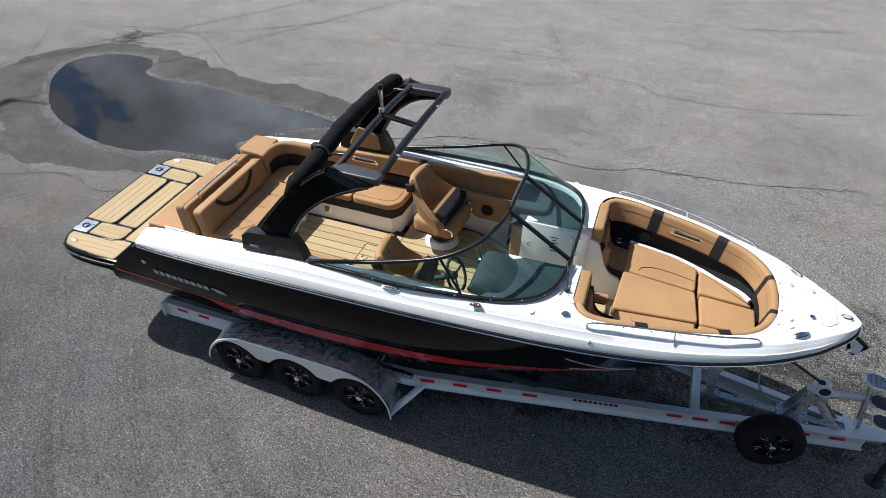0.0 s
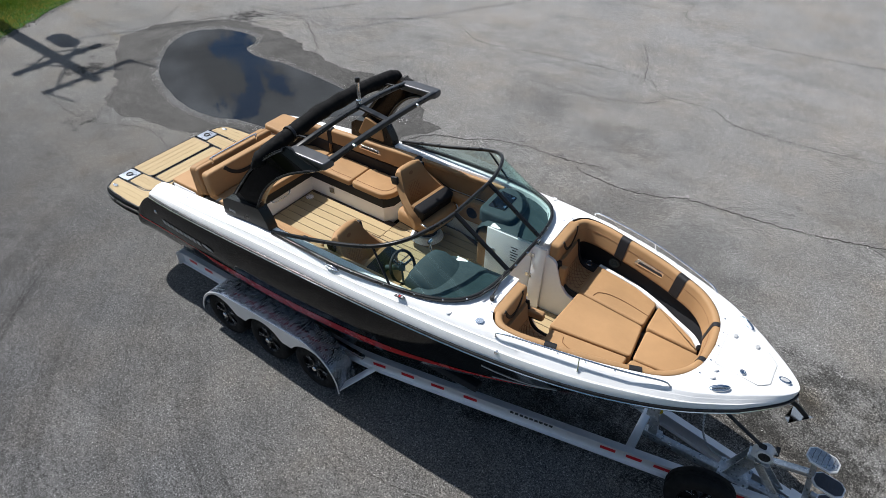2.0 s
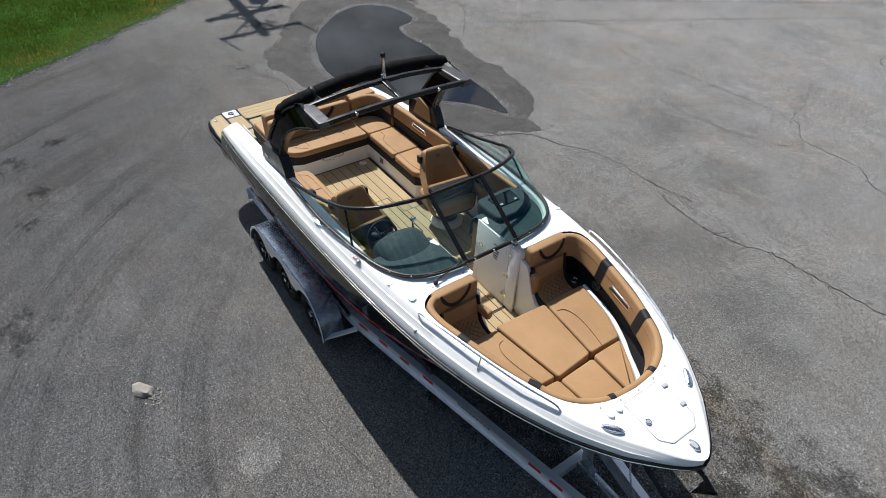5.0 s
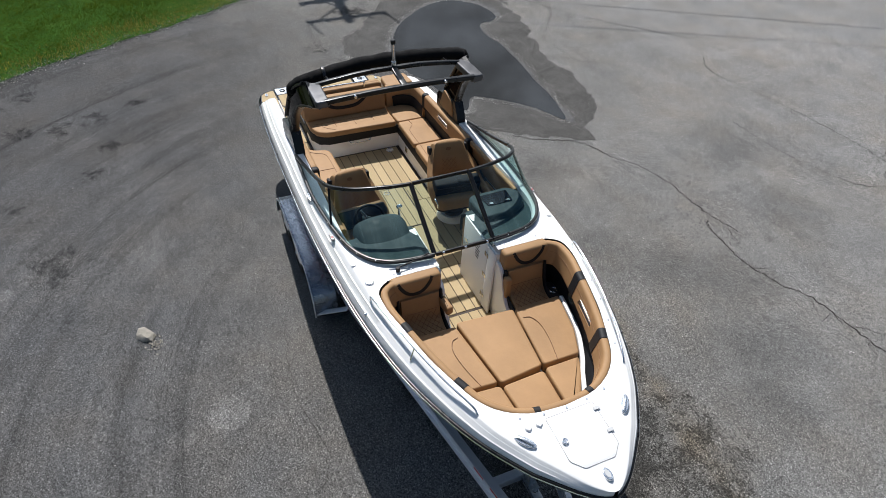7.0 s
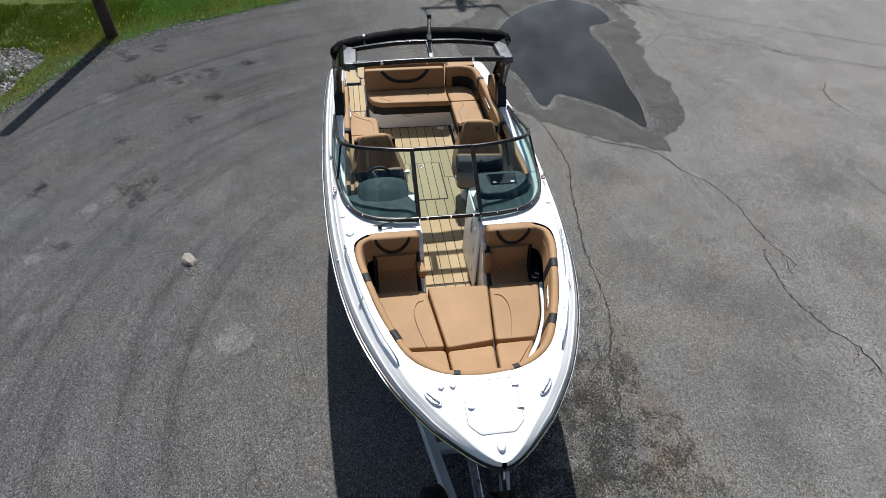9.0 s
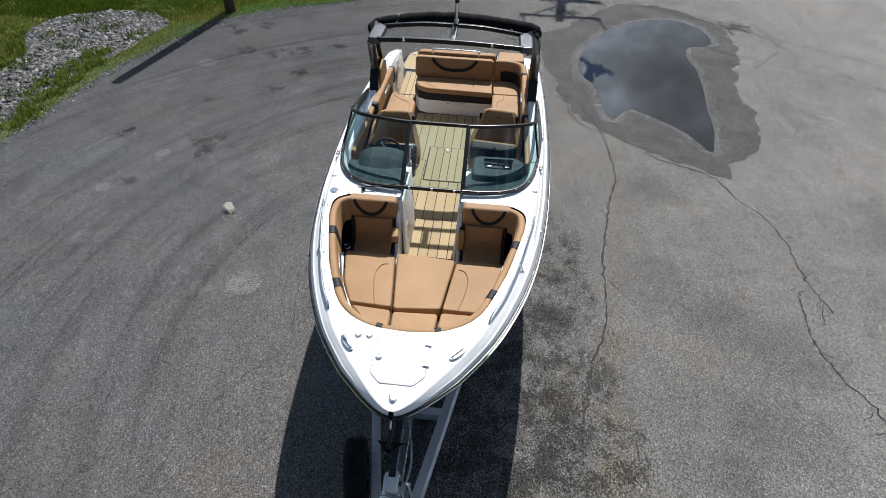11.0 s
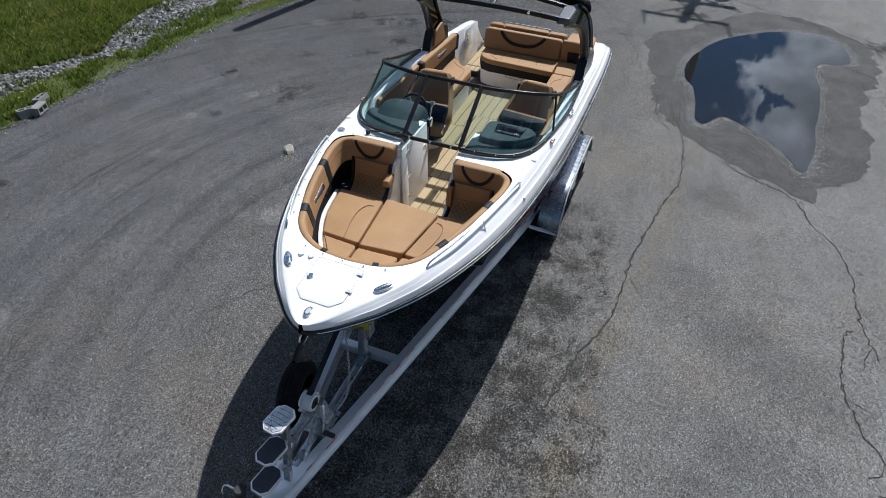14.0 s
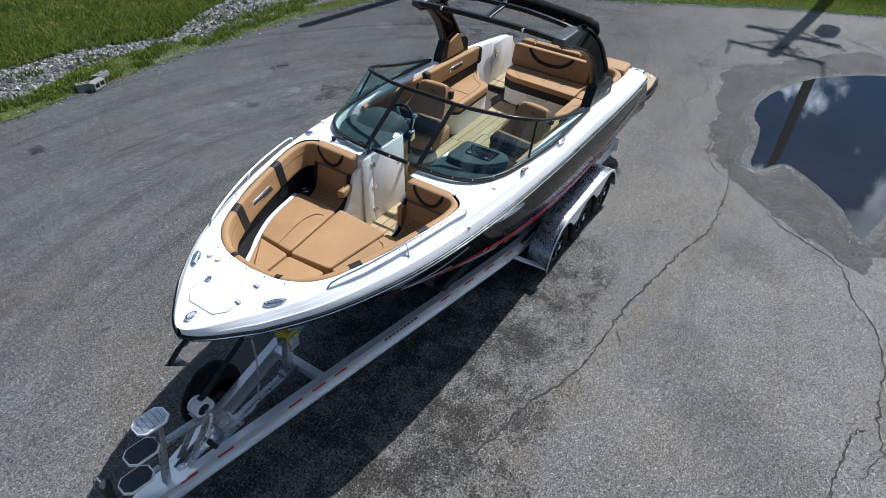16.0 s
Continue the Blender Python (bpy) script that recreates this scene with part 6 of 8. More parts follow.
# padded side panels beside the captain seats
for s in (-1, 1):
    xs = [-0.40 + 0.06 * k for k in range(21)]
    bm = B()
    rows = [[(x, s * (deck_inner(x) - 0.012), lerp(TOPZ, x) - 0.035), (x, s * (deck_inner(x) - 0.022), 1.80)] for x in xs]
    loft(bm, rows)
    panel = part("side_panel", bm, "tan", boat, "tan vinyl side panel with an open tray")
    bm = B()
    sweep(bm, [Vector((x, s * (deck_inner(x) - 0.035), lerp(TOPZ, x) - 0.055)) for x in xs], rrect(0.055, 0.07, 0.024, 4))
    part("panel_roll", bm, "tan", panel)
    bm = B()
    lipz = [(-0.40, 1.90), (-0.20, 1.87), (-0.02, 1.80), (0.10, 1.785), (0.85, 1.80)]
    sweep(bm, [Vector((x, s * (deck_inner(x) - 0.085 - 0.035 * min(1, max(0, (x + 0.2) / 0.4))), lerp(lipz, x))) for x in xs], rrect(0.07, 0.085, 0.03, 4))
    part("tray_lip", bm, "tan", panel, "padded lip of the tray")
    bm = B()
    loft(bm, [[(x, s * (deck_inner(x) - 0.02), lerp(lipz, x)), (x, s * (deck_inner(x) - 0.10), lerp(lipz, x))] for x in xs])
    part("tray_floor", bm, "blackvinyl", panel)
    bm = B()
    mm = Matrix(((1, 0, 0, 0), (0, 0, -s, s * 0.955), (0, 1, 0, 0), (0, 0, 0, 1)))
    slab(bm, rounded([(0.08, 1.80), (0.16, 1.58), (0.30, 1.49), (0.86, 1.49), (0.86, 1.80)], 0.05, 4), -0.06, 0.025, 0.015, mm)
    part("speaker_panel", bm, "tan", panel, "tan vinyl speaker panel")
    bm = B()
    torus(bm, (0.42, s * 0.928, 1.64), 0.088, 0.010, "y")
    part("speaker_ring", bm, "tan", panel)
    bm = B()
    cyl(bm, (0.42, s * 0.930, 1.64), 0.078, 0.014, "y", 24, bevel=0.005)
    torus(bm, (0.42, s * 0.922, 1.64), 0.045, 0.007, "y")
    part("speaker", bm, "blackvinyl", panel, "round black speaker")


def bench(name, poly, top, base_mat, label, drop=0.10, corner=0.06, base_in=0.05, floor=1.05):
    """A bench unit: white base, black piping band and tan cushion."""
    if area2(poly) < 0:
        poly = poly[::-1]
    bm = B()
    slab(bm, inset(rounded(poly, corner, 4), base_in), floor, top - drop - 0.03)
    base = part(name + "_base", bm, base_mat, boat, "white moulded seat base")
    bm = B()
    slab(bm, inset(rounded(poly, corner, 4), 0.006), top - drop - 0.045, top - drop + 0.005)
    part("piping", bm, "blackvinyl", base, "black piping band")
    bm = B()
    slab(bm, rounded(poly, corner, 4), top - drop, top, 0.03)
    part("cushion", bm, "tan", base, label)
    return base


L_IN = [(-2.62, -0.70), (-2.24, -0.70), (-2.06, -0.62), (-2.00, -0.48), (-1.985, 0.555), (-0.70, 0.545), (-0.61, 0.66), (-0.59, 1.0), (-2.62, 1.0)]


def shrink(poly, d):
    return inset(poly if area2(poly) > 0 else poly[::-1], d)


bm = B()
slab(bm, shrink(L_IN, 0.02), 1.20, 1.56)
aft = part("bench_base", bm, "liner", boat, "white moulded L-shaped bench base")
bm = B()
slab(bm, shrink(L_IN, 0.002), 1.475, 1.605, 0.012)
part("bench_band", bm, "blackvinyl", aft, "black padded band under the cushions")
for poly, corner in (
    ([(-1.245, 0.552), (-0.71, 0.545), (-0.61, 0.66), (-0.59, 0.99), (-1.245, 0.99)], 0.07),
    ([(-1.945, 0.556), (-1.255, 0.552), (-1.255, 0.99), (-1.945, 0.99)], 0.045),
    ([(-2.60, 0.545), (-2.30, 0.545), (-1.955, 0.565), (-1.955, 0.99), (-2.60, 0.99)], 0.045),
    ([(-2.60, -0.69), (-2.25, -0.69), (-2.07, -0.62), (-2.0, -0.48), (-1.965, 0.545), (-2.31, 0.535), (-2.60, 0.535)], 0.05),
):
    bm = B()
    slab(bm, rounded(poly, corner, 4), 1.60, 1.675, 0.022)
    part("bench_cushion", bm, "tan", aft, "tan vinyl bench cushion")
for y in (-0.32, -0.03, 0.25):
    seam([(-2.55, y, 1.675), (-2.12, y, 1.676)], aft)
seam([(-2.30, -0.62, 1.676), (-2.30, 0.53, 1.676)], aft)
seam(spline([(-2.30, -0.52, 1.676), (-2.18, -0.50, 1.676), (-2.10, -0.42, 1.676), (-2.06, -0.36, 1.676)], 5), aft)
seam(spline([(-1.93, 0.72, 1.676), (-1.80, 0.73, 1.676), (-1.70, 0.66, 1.676), (-1.60, 0.63, 1.676), (-1.27, 0.63, 1.676)], 5), aft)
seam(spline([(-1.24, 0.63, 1.676), (-0.80, 0.63, 1.676), (-0.69, 0.72, 1.676), (-0.68, 0.90, 1.676)], 5), aft)
bm = B()
tube(bm, spline([(-2.01, -0.20, 1.49), (-1.97, -0.15, 1.45), (-1.97, 0.10, 1.45), (-2.01, 0.15, 1.49)], 6), 0.008)
part("grab_loop", bm, "chrome", boat, "polished grab loop")
bm = B()
box(bm, -1.66, -1.57, 0.557, 0.564, 1.34, 1.43, 0.003)
part("bench_latch", bm, "chrome", boat, "polished locker latch")
bm = B()
torus(bm, (-1.90, 0.40, 1.252), 0.05, 0.008)
cyl(bm, (-1.90, 0.40, 1.248), 0.045, 0.012)
part("floor_drain", bm, "chrome", boat)
# aft backrest and the aft-facing lounge
m_b = Matrix(((0, 0, 1, 0), (1, 0, 0, 0), (0, 1, 0, 0), (0, 0, 0, 1)))
back_parts = []
for i, (xb, z0, z1, y0, y1, th, lean) in enumerate(((-2.46, 1.665, 1.99, -0.72, 0.535, 0.12, -12), (-2.625, 1.60, 2.005, -0.71, 0.56, 0.055, -9), (-2.69, 1.58, 2.00, -0.71, 0.56, 0.055, -7), (-2.765, 1.56, 1.975, -0.70, 0.56, 0.07, -5))):
    bm = B()
    slab(bm, rounded([(y0, 0), (y1, 0), (y1, z1 - z0), (y0, z1 - z0)], 0.06, 4), -th / 2, th / 2, 0.03, Matrix.Translation((xb, 0, z0)) @ pose(0, 0, 0, 0, lean, 0) @ m_b)
    back_parts.append(part("aft_backrest", bm, "tan", boat, "tan vinyl folding aft backrest"))
bm = B()
sweep(bm, [(-2.455 + 0.063 - 0.213 * (1.81 + 0.165 * abs(t) ** 3 - 1.665), -0.09 + 0.36 * t, 1.81 + 0.165 * abs(t) ** 3) for t in [k / 8 - 1 for k in range(17)]], rrect(0.05, 0.010, 0.004), up=(1, 0, 0.15))
part("strap", bm, "blackvinyl", back_parts[0], "black strap")
bm = B()
tube(bm, spline([(-2.66, -0.46, 1.97), (-2.665, -0.46, 2.02), (-2.67, -0.42, 2.045), (-2.67, 0.24, 2.045), (-2.665, 0.28, 2.02), (-2.66, 0.28, 1.97)], 6), 0.013)
part("grab_handle", bm, "chrome", boat, "polished grab handle")
bm = B()
slab(bm, rounded([(-3.40, -0.64), (-3.40, 0.98), (-2.62, 1.0), (-2.62, -0.64)], 0.04, 3), 1.10, 1.42)
part("transom_base", bm, "liner", boat, "white moulded transom base")
bm = B()
slab(bm, rounded([(-3.42, -0.69), (-3.42, 0.80), (-3.30, 0.98), (-2.62, 1.02), (-2.62, -0.69)], 0.06, 4), 1.37, 1.49, 0.015)
pad = part("transom_pad_edge", bm, "blackvinyl", boat, "black pad edge")
cushion("transom_pad", [(-3.40, -0.66), (-3.40, 0.78), (-3.28, 0.96), (-2.80, 1.0), (-2.80, -0.66)], 1.49, 1.56, boat, label="tan vinyl aft-facing lounge pad")
# coaming pads
for s, x0, x1 in ((1, -2.0, -0.45), (-1, -1.86, -0.50)):
    m = Matrix(((1, 0, 0, 0), (0, 0, -s, s * 1.035), (0, 1, 0, 0), (0, 0, 0, 1)))
    bm = B()
    slab(bm, rounded([(x0, 1.60), (x1, 1.60), (x1, 1.82), (x0, 1.82)], 0.03, 3), 0.0, 0.04, 0.015, m)
    part("coaming_insert", bm, "blackvinyl", boat, "black lower coaming pad")
    bm = B()
    slab(bm, rounded([(x0, 1.83), (x1, 1.85), (x1, 2.11), (x0, 2.03 if s > 0 else 2.06)], 0.07, 5), -0.01, 0.065, 0.03, m)
    pad = part("coaming_pad", bm, "tan", boat, "tan vinyl coaming pad")
    for x in ((x0 + 0.04, x1) if s > 0 else (x0, x1)):
        bm = B()
        slab(bm, rounded([(x - 0.06, 1.79), (x + 0.06, 1.79), (x + 0.06, 2.11 if x > -1 else 2.05), (x - 0.06, 2.108 if x > -1 else 2.04)], 0.06, 4), -0.01, 0.071, 0.03, m)
        part("pad_strap", bm, "blackvinyl", pad, "black strap")
    xc = (x0 + x1) / 2
    bm = B()
    slab(bm, rounded([(xc - 0.19, 1.94), (xc + 0.19, 1.94), (xc + 0.16, 2.0), (xc - 0.16, 2.0)], 0.015, 3), 0.063, 0.076, 0.003, m)
    part("pull_handle", bm, "chrome", pad, "polished pull handle")
    bm = B()
    slab(bm, rounded([(xc - 0.15, 1.957), (xc + 0.15, 1.957), (xc + 0.13, 1.983), (xc - 0.13, 1.983)], 0.008, 3), 0.0755, 0.080, 0, m)
    part("pull_handle_slot", bm, "ink", pad)
# corner pads at the port quarter
bm = B()
sweep(bm, spline([(-2.50, 0.56, 1.82), (-2.51, 0.75, 1.82), (-2.45, 0.92, 1.82), (-2.30, 1.0, 1.825), (-1.96, 1.015, 1.83)], 6), rrect(0.10, 0.36, 0.045, 4))
part("corner_backrest", bm, "tan", boat, "tan vinyl corner backrest")
bm = B()
sweep(bm, spline([(-2.45, 0.66, 1.75), (-2.45, 0.76, 1.76), (-2.39, 0.875, 1.765), (-2.27, 0.945, 1.765), (-1.98, 0.96, 1.76)], 6), rrect(0.012, 0.17, 0.006, 2))
part("corner_insert", bm, "blackvinyl", boat, "black padded insert")
bm = B()
slab(bm, rounded([(-2.86, 0.60), (-2.86, 1.0), (-2.50, 1.02), (-2.50, 0.58)], 0.06, 4), 1.92, 2.0, 0.025)
part("quarter_pad", bm, "tan", boat, "tan vinyl quarter pad")
bm = B()
slab(bm, [(-2.84, 0.60), (-2.84, 1.03), (-2.55, 1.03), (-2.55, 0.60)], 1.45, 1.92)
part("quarter_box", bm, "white", boat)
# starboard lounge
lounge = bench("side_lounge", [(-1.87, -1.03), (-1.83, -0.95), (-1.60, -0.80), (-1.55, -0.62), (-1.46, -0.585), (-0.68, -0.575), (-0.62, -0.65), (-0.62, -1.03)], 1.69, "liner", "tan vinyl side lounge cushion", corner=0.05, base_in=0.02, floor=1.20)
seam(spline([(-1.74, -0.97, 1.692), (-1.62, -0.92, 1.692), (-1.50, -0.80, 1.692), (-1.44, -0.70, 1.692), (-1.30, -0.66, 1.692), (-0.75, -0.65, 1.692)], 6), lounge)
seam([(-1.05, -0.66, 1.692), (-1.05, -1.0, 1.692)], lounge)
# white inner quarter panel beside the walkway, sloping down to the platform
bm = B()
slab(bm, rounded([(-2.78, 1.25), (-2.78, 1.905), (-2.92, 1.88), (-3.04, 1.81), (-3.16, 1.66), (-3.36, 1.46), (-3.58, 1.27), (-3.58, 1.25)], 0.05, 4), -0.025, 0.025, 0.008, Matrix(((1, 0, 0, 0), (0, 0, 1, -1.065), (0, 1, 0, 0), (0, 0, 0, 1))))
part("quarter_panel", bm, "white", boat, "white moulded quarter panel")
# locker door in the starboard quarter
bm = B()
box(bm, -2.74, -2.34, -1.012, -1.000, 1.42, 1.94, 0.006)
locker = part("locker_door", bm, "white", boat, "white locker door in the quarter")
bm = B()
box(bm, -2.46, -2.39, -1.000, -0.992, 1.70, 1.84, 0.006)
part("locker_latch", bm, "chrome", locker)
# hatch in the cockpit floor
bm = B()
slab(bm, rounded([(-0.93, -0.30), (-0.93, 0.25), (-0.02, 0.25), (-0.02, -0.30)], 0.03, 3), 1.246, 1.2505)
hatch = part("floor_hatch", bm, "caulk", boat, "framed hatch in the planked floor")
planks(rounded([(-0.915, -0.285), (-0.915, 0.235), (-0.035, 0.235), (-0.035, -0.285)], 0.015, 2), 1.2505, hatch, 0.11, 0.01, 0.004)
bm = B()
torus(bm, (-0.83, -0.02, 1.257), 0.035, 0.006)
part("hatch_ring", bm, "chrome", hatch)

# ---- deck fittings ----


def ride(x, y):
    """Height of the deck's top."""
    y = abs(y)
    inner = deck_inner(x) if x < 1.62 else 0.325 if x < 1.74 else bow_half(x) if x < 3.58 else 0.0
    row = deck_row(x, inner)
    for (ya, za), (yb, zb) in zip(row, row[1:]):
        if yb <= y <= ya:
            return za + (zb - za) * (ya - y) / max(ya - yb, 1e-6)
    return row[-1][1]


def cleat(x, y, yaw):
    bm = B()
    m = Matrix.Translation((x, y, ride(x, y))) @ pose(0, 0, 0, 0, 0, yaw)
    slab(bm, [(0.095 * math.cos(a), 0.036 * math.sin(a)) for a in [2 * math.pi * k / 20 for k in range(20)]], 0, 0.012, 0.006, m)
    c = part("cleat", bm, "chrome", boat, "polished pull-up cleat")
    bm = B()
    sweep(bm, [m @ Vector((-0.075, 0, 0.016)), m @ Vector((-0.03, 0, 0.024)), m @ Vector((0.03, 0, 0.024)), m @ Vector((0.075, 0, 0.016))], rrect(0.024, 0.014, 0.005))
    part("cleat_horn", bm, "chrome", c)


for s in (-1, 1):
    cleat(3.745, s * 0.455, s * -38)
    cleat(0.07, s * 1.205, s * -1)
    bm = B()
    tube(bm, spline([(1.92, s * 1.09, ride(1.92, 1.09)), (1.96, s * 1.085, 2.195), (2.3, s * 1.02, 2.205), (2.7, s * 0.93, 2.19), (3.05, s * 0.825, 2.16), (3.33, s * 0.715, 2.13), (3.40, s * 0.69, ride(3.40, 0.69))], 6), 0.0085)
    rail = part("grab_rail", bm, "chrome", boat, "polished bow grab rail")
    bm = B()
    tube(bm, [(2.66, s * 0.938, 2.19), (2.68, s * 0.985, ride(2.68, 0.985))], 0.007)
    part("stanchion", bm, "chrome", rail)
    if s < 0:
        bm = B()
        cyl(bm, (1.72, s * 1.035, ride(1.72, 1.03) + 0.008), 0.042, 0.018, bevel=0.006, n=24)
        part("filler_cap", bm, "chrome", boat, "polished round filler cap")
    bm = B()
    cyl(bm, (1.42, s * 1.10, ride(1.4, 1) + 0.006), 0.028, 0.012, bevel=0.004)
    part("vent", bm, "white", boat)
    bm = B()
    slab(bm, rounded([(0.86, s * 1.205), (0.97, s * 1.195), (0.955, s * 1.155), (0.875, s * 1.163)], 0.012, 2), ride(0.9, 1) - 0.004, ride(0.9, 1) + 0.004)
    badge = part("deck_badge", bm, "ink", boat, "dark shield-shaped badge")
    for k, mt in ((0.89, "silver"), (0.915, "redtape"), (0.94, "silver")):
        bm = B()
        slab(bm, [(k - 0.008, s * 1.19), (k + 0.008, s * 1.19), (k + 0.008, s * 1.17), (k - 0.008, s * 1.17)], ride(0.9, 1) + 0.004, ride(0.9, 1) + 0.007)
        part("badge_bar", bm, mt, badge)
    snaps = B()
    for x in [-2.75, -2.52, -2.3, -2.08, -1.86, -0.7, -0.5, -0.28] + [1.75 + 0.24 * k for k in range(7)]:
        y = s * (min(lerp(BEAM, x) - 0.15, bow_half(x) + 0.05 if x > 1.7 else 9))
        cyl(snaps, (x, y, ride(x, y) + 0.004), 0.008, 0.01, n=10)
    for x in (1.70,):
        for y in (0.42, 0.6, 0.78):
            cyl(snaps, (1.69, s * y, ride(1.69, y) + 0.004), 0.008, 0.01, n=10)
    tagged(part("snap_studs", snaps, "chrome", boat), kind="stuff")
    bm = B()
    cyl(bm, (1.98, s * (lerp(BEAM, 1.98) - 0.03), 2.03), 0.02, 0.03, "y", 14, bevel=0.004)
    part("through_fitting", bm, "chrome", boat)
snaps = B()
for y in (-0.40, -0.205, -0.005, 0.19, 0.38):
    cyl(snaps, (3.605 - 0.05 * (y / 0.4) ** 2, y, ride(3.60, y) + 0.004), 0.008, 0.01, n=10)
tagged(part("snap_studs", snaps, "chrome", boat), kind="stuff")
# anchor locker lid
hp = rounded([(3.635, -0.215), (3.635, 0.215), (4.01, 0.215), (4.095, 0.13), (4.095, -0.13), (4.01, -0.215)], 0.02, 3)


def lid_at(poly, lift):
    return [(x, y, ride(x, y) + lift) for x, y in poly]


bm = B()
hp_ccw = hp if area2(hp) > 0 else hp[::-1]
vr = loft(bm, [lid_at(hp_ccw, -0.004), lid_at(hp_ccw, 0.003)] + [lid_at([(x + (3.82 - x) * k, y * (1 - k)) for x, y in inset(hp_ccw, 0.004)], 0.005) for k in (0.0, 0.15, 0.3, 0.45, 0.6, 0.75, 0.9)], True)
cen = bm.verts.new((3.82, 0, ride(3.82, 0) + 0.005))
for a, b in zip(vr[-1], vr[-1][1:] + vr[-1][:1]):
    bm.faces.new([a, b, cen])
lid = part("anchor_locker_lid", bm, "white", boat, "white anchor locker lid")
bm = B()
sweep(bm, [Vector(p) for p in lid_at(inset(hp_ccw, -0.002), 0.0025)], ring(0.0028, 5), True)
part("lid_gap", bm, "lidline", lid)
for x in (3.70, 3.90):
    bm = B()
    box(bm, x - 0.016, x + 0.016, 0.185, 0.24, ride(x, 0.2) + 0.008, ride(x, 0.2) + 0.013, 0.002, 1)
    part("lid_hinge", bm, "silver", lid)
bm = B()
torus(bm, (3.86, -0.17, ride(3.86, 0.17) + 0.012), 0.022, 0.006)
cyl(bm, (3.86, -0.17, ride(3.86, 0.17) + 0.011), 0.018, 0.008)
part("lid_latch", bm, "chrome", lid)
bm = B()
slab(bm, [(4.19 + 0.055 * math.cos(a), 0.034 * math.sin(a)) for a in [2 * math.pi * k / 24 for k in range(24)]], ride(4.19, 0) - 0.004, ride(4.19, 0) + 0.012, 0.006)
em = part("bow_emblem", bm, "chrome", boat, "oval polished bow emblem")
bm = B()
slab(bm, [(4.19 + 0.036 * math.cos(a), 0.019 * math.sin(a)) for a in [2 * math.pi * k / 20 for k in range(20)]], ride(4.19, 0) + 0.012, ride(4.19, 0) + 0.0145)
part("emblem_field", bm, "silver", em)
for y in (-0.38, -0.285):
    bm = B()
    slab(bm, rounded([(3.62, y - 0.022), (3.66, y - 0.03), (3.69, y), (3.66, y + 0.03), (3.62, y + 0.022)], 0.01, 2), ride(3.65, y) - 0.002, ride(3.65, y) + 0.018, 0.008)
    part("deck_chock", bm, "white", boat)
# maker's lettering on the sides, drawn as plain bars
for s in (-1, 1):
    def at_height(x, z):
        f = 0.5
        for _ in range(8):
            f += (z - hull_side(x, f).z) / 0.9
        return hull_side(x, f)

    for k in range(9):
        x = -2.88 + 0.0865 * k
        q = [at_height(x + dx, z) for dx, z in ((0, 1.375), (0.066, 1.378), (0.066, 1.452), (0, 1.449))]
        bm = B()
        bm.faces.new([bm.verts.new((p.x, s * (-p.y + 0.008), p.z)) for p in q])
        part("lettering_bar", bm, "silver", hull)
    q = [at_height(-2.09 + dx, z) for dx, z in ((0, 1.44), (0.10, 1.375), (0.21, 1.385), (0.17, 1.43), (0.08, 1.455))]
    bm = B()
    bm.faces.new([bm.verts.new((p.x, s * (-p.y + 0.008), p.z)) for p in q])
    part("badge_mark", bm, "silver", hull)
    # long vent on the port side
    if s > 0:
        q = [hull_side(1.22 + 0.26 * math.cos(a), 0.82 + 0.042 * math.sin(a) + 0.02 * math.cos(a)) for a in [2 * math.pi * k / 40 for k in range(40)]]
        bm = B()
        sweep(bm, [Vector((p.x, s * (-p.y + 0.004), p.z)) for p in q], ring(0.007, 6), True)
        vent = part("side_vent", bm, "chrome", hull, "elongated chrome hull vent ring")
        q = [hull_side(1.06 + 0.04 * k, 0.808 + 0.003 * k) for k in range(9)]
        bm = B()
        tube(bm, [Vector((p.x, s * (-p.y + 0.003), p.z)) for p in q], 0.006, 6)
        part("vent_bar", bm, "chrome", vent)
    bm = B()
    p = at_height(-2.98, 1.525)
    cyl(bm, (p.x, s * (-p.y), p.z), 0.028, 0.02, "y", 16, bevel=0.005)
    part("through_fitting", bm, "chrome", hull)
# anchor under the bow tip
anchor = subgroup("anchor", "polished plough anchor at the stem")
bm = B()
sweep(bm, [(4.16, 0, 1.86), (4.36, 0, 1.80), (4.47, 0, 1.72)], rrect(0.03, 0.04, 0.008))
part("shank", bm, "tower", anchor)
bm = B()
a, b, c, d = (4.52, 0, 1.74), (4.36, -0.11, 1.66), (4.36, 0.11, 1.66), (4.33, 0, 1.60)
vs = [bm.verts.new(p) for p in (a, b, d, c)]
for f in ((0, 1, 2), (0, 2, 3), (1, 0, 3)):
    bm.faces.new([vs[i] for i in f])
part("fluke", bm, "darkchrome", anchor, "dark polished fluke")
bm = B()
torus(bm, (4.30, 0, 1.83), 0.06, 0.008, "y")
part("bow_ring", bm, "chrome", anchor)

# ---- trailer ----
trailer = thing("boat_trailer", "aluminium triple-axle boat trailer with black wheels", "trailer", (0, 0.02, 0))


def ibeam(path, name="rail"):
    bm = B()
    w, h, t = 0.042, 0.105, 0.006
    prof = [(-w, -h), (w, -h), (w, -h + 2 * t), (t, -h + 2 * t), (t, h - 2 * t), (w, h - 2 * t), (w, h), (-w, h), (-w, h - 2 * t), (-t, h - 2 * t), (-t, -h + 2 * t), (-w, -h + 2 * t)]
    sweep(bm, path, prof)
    return part(name, bm, "alu", trailer, "brushed aluminium I-beam rail")


def rail_y(x):
    return 0.93 if x < 0.1 else 0.93 - (x - 0.1) * 0.183


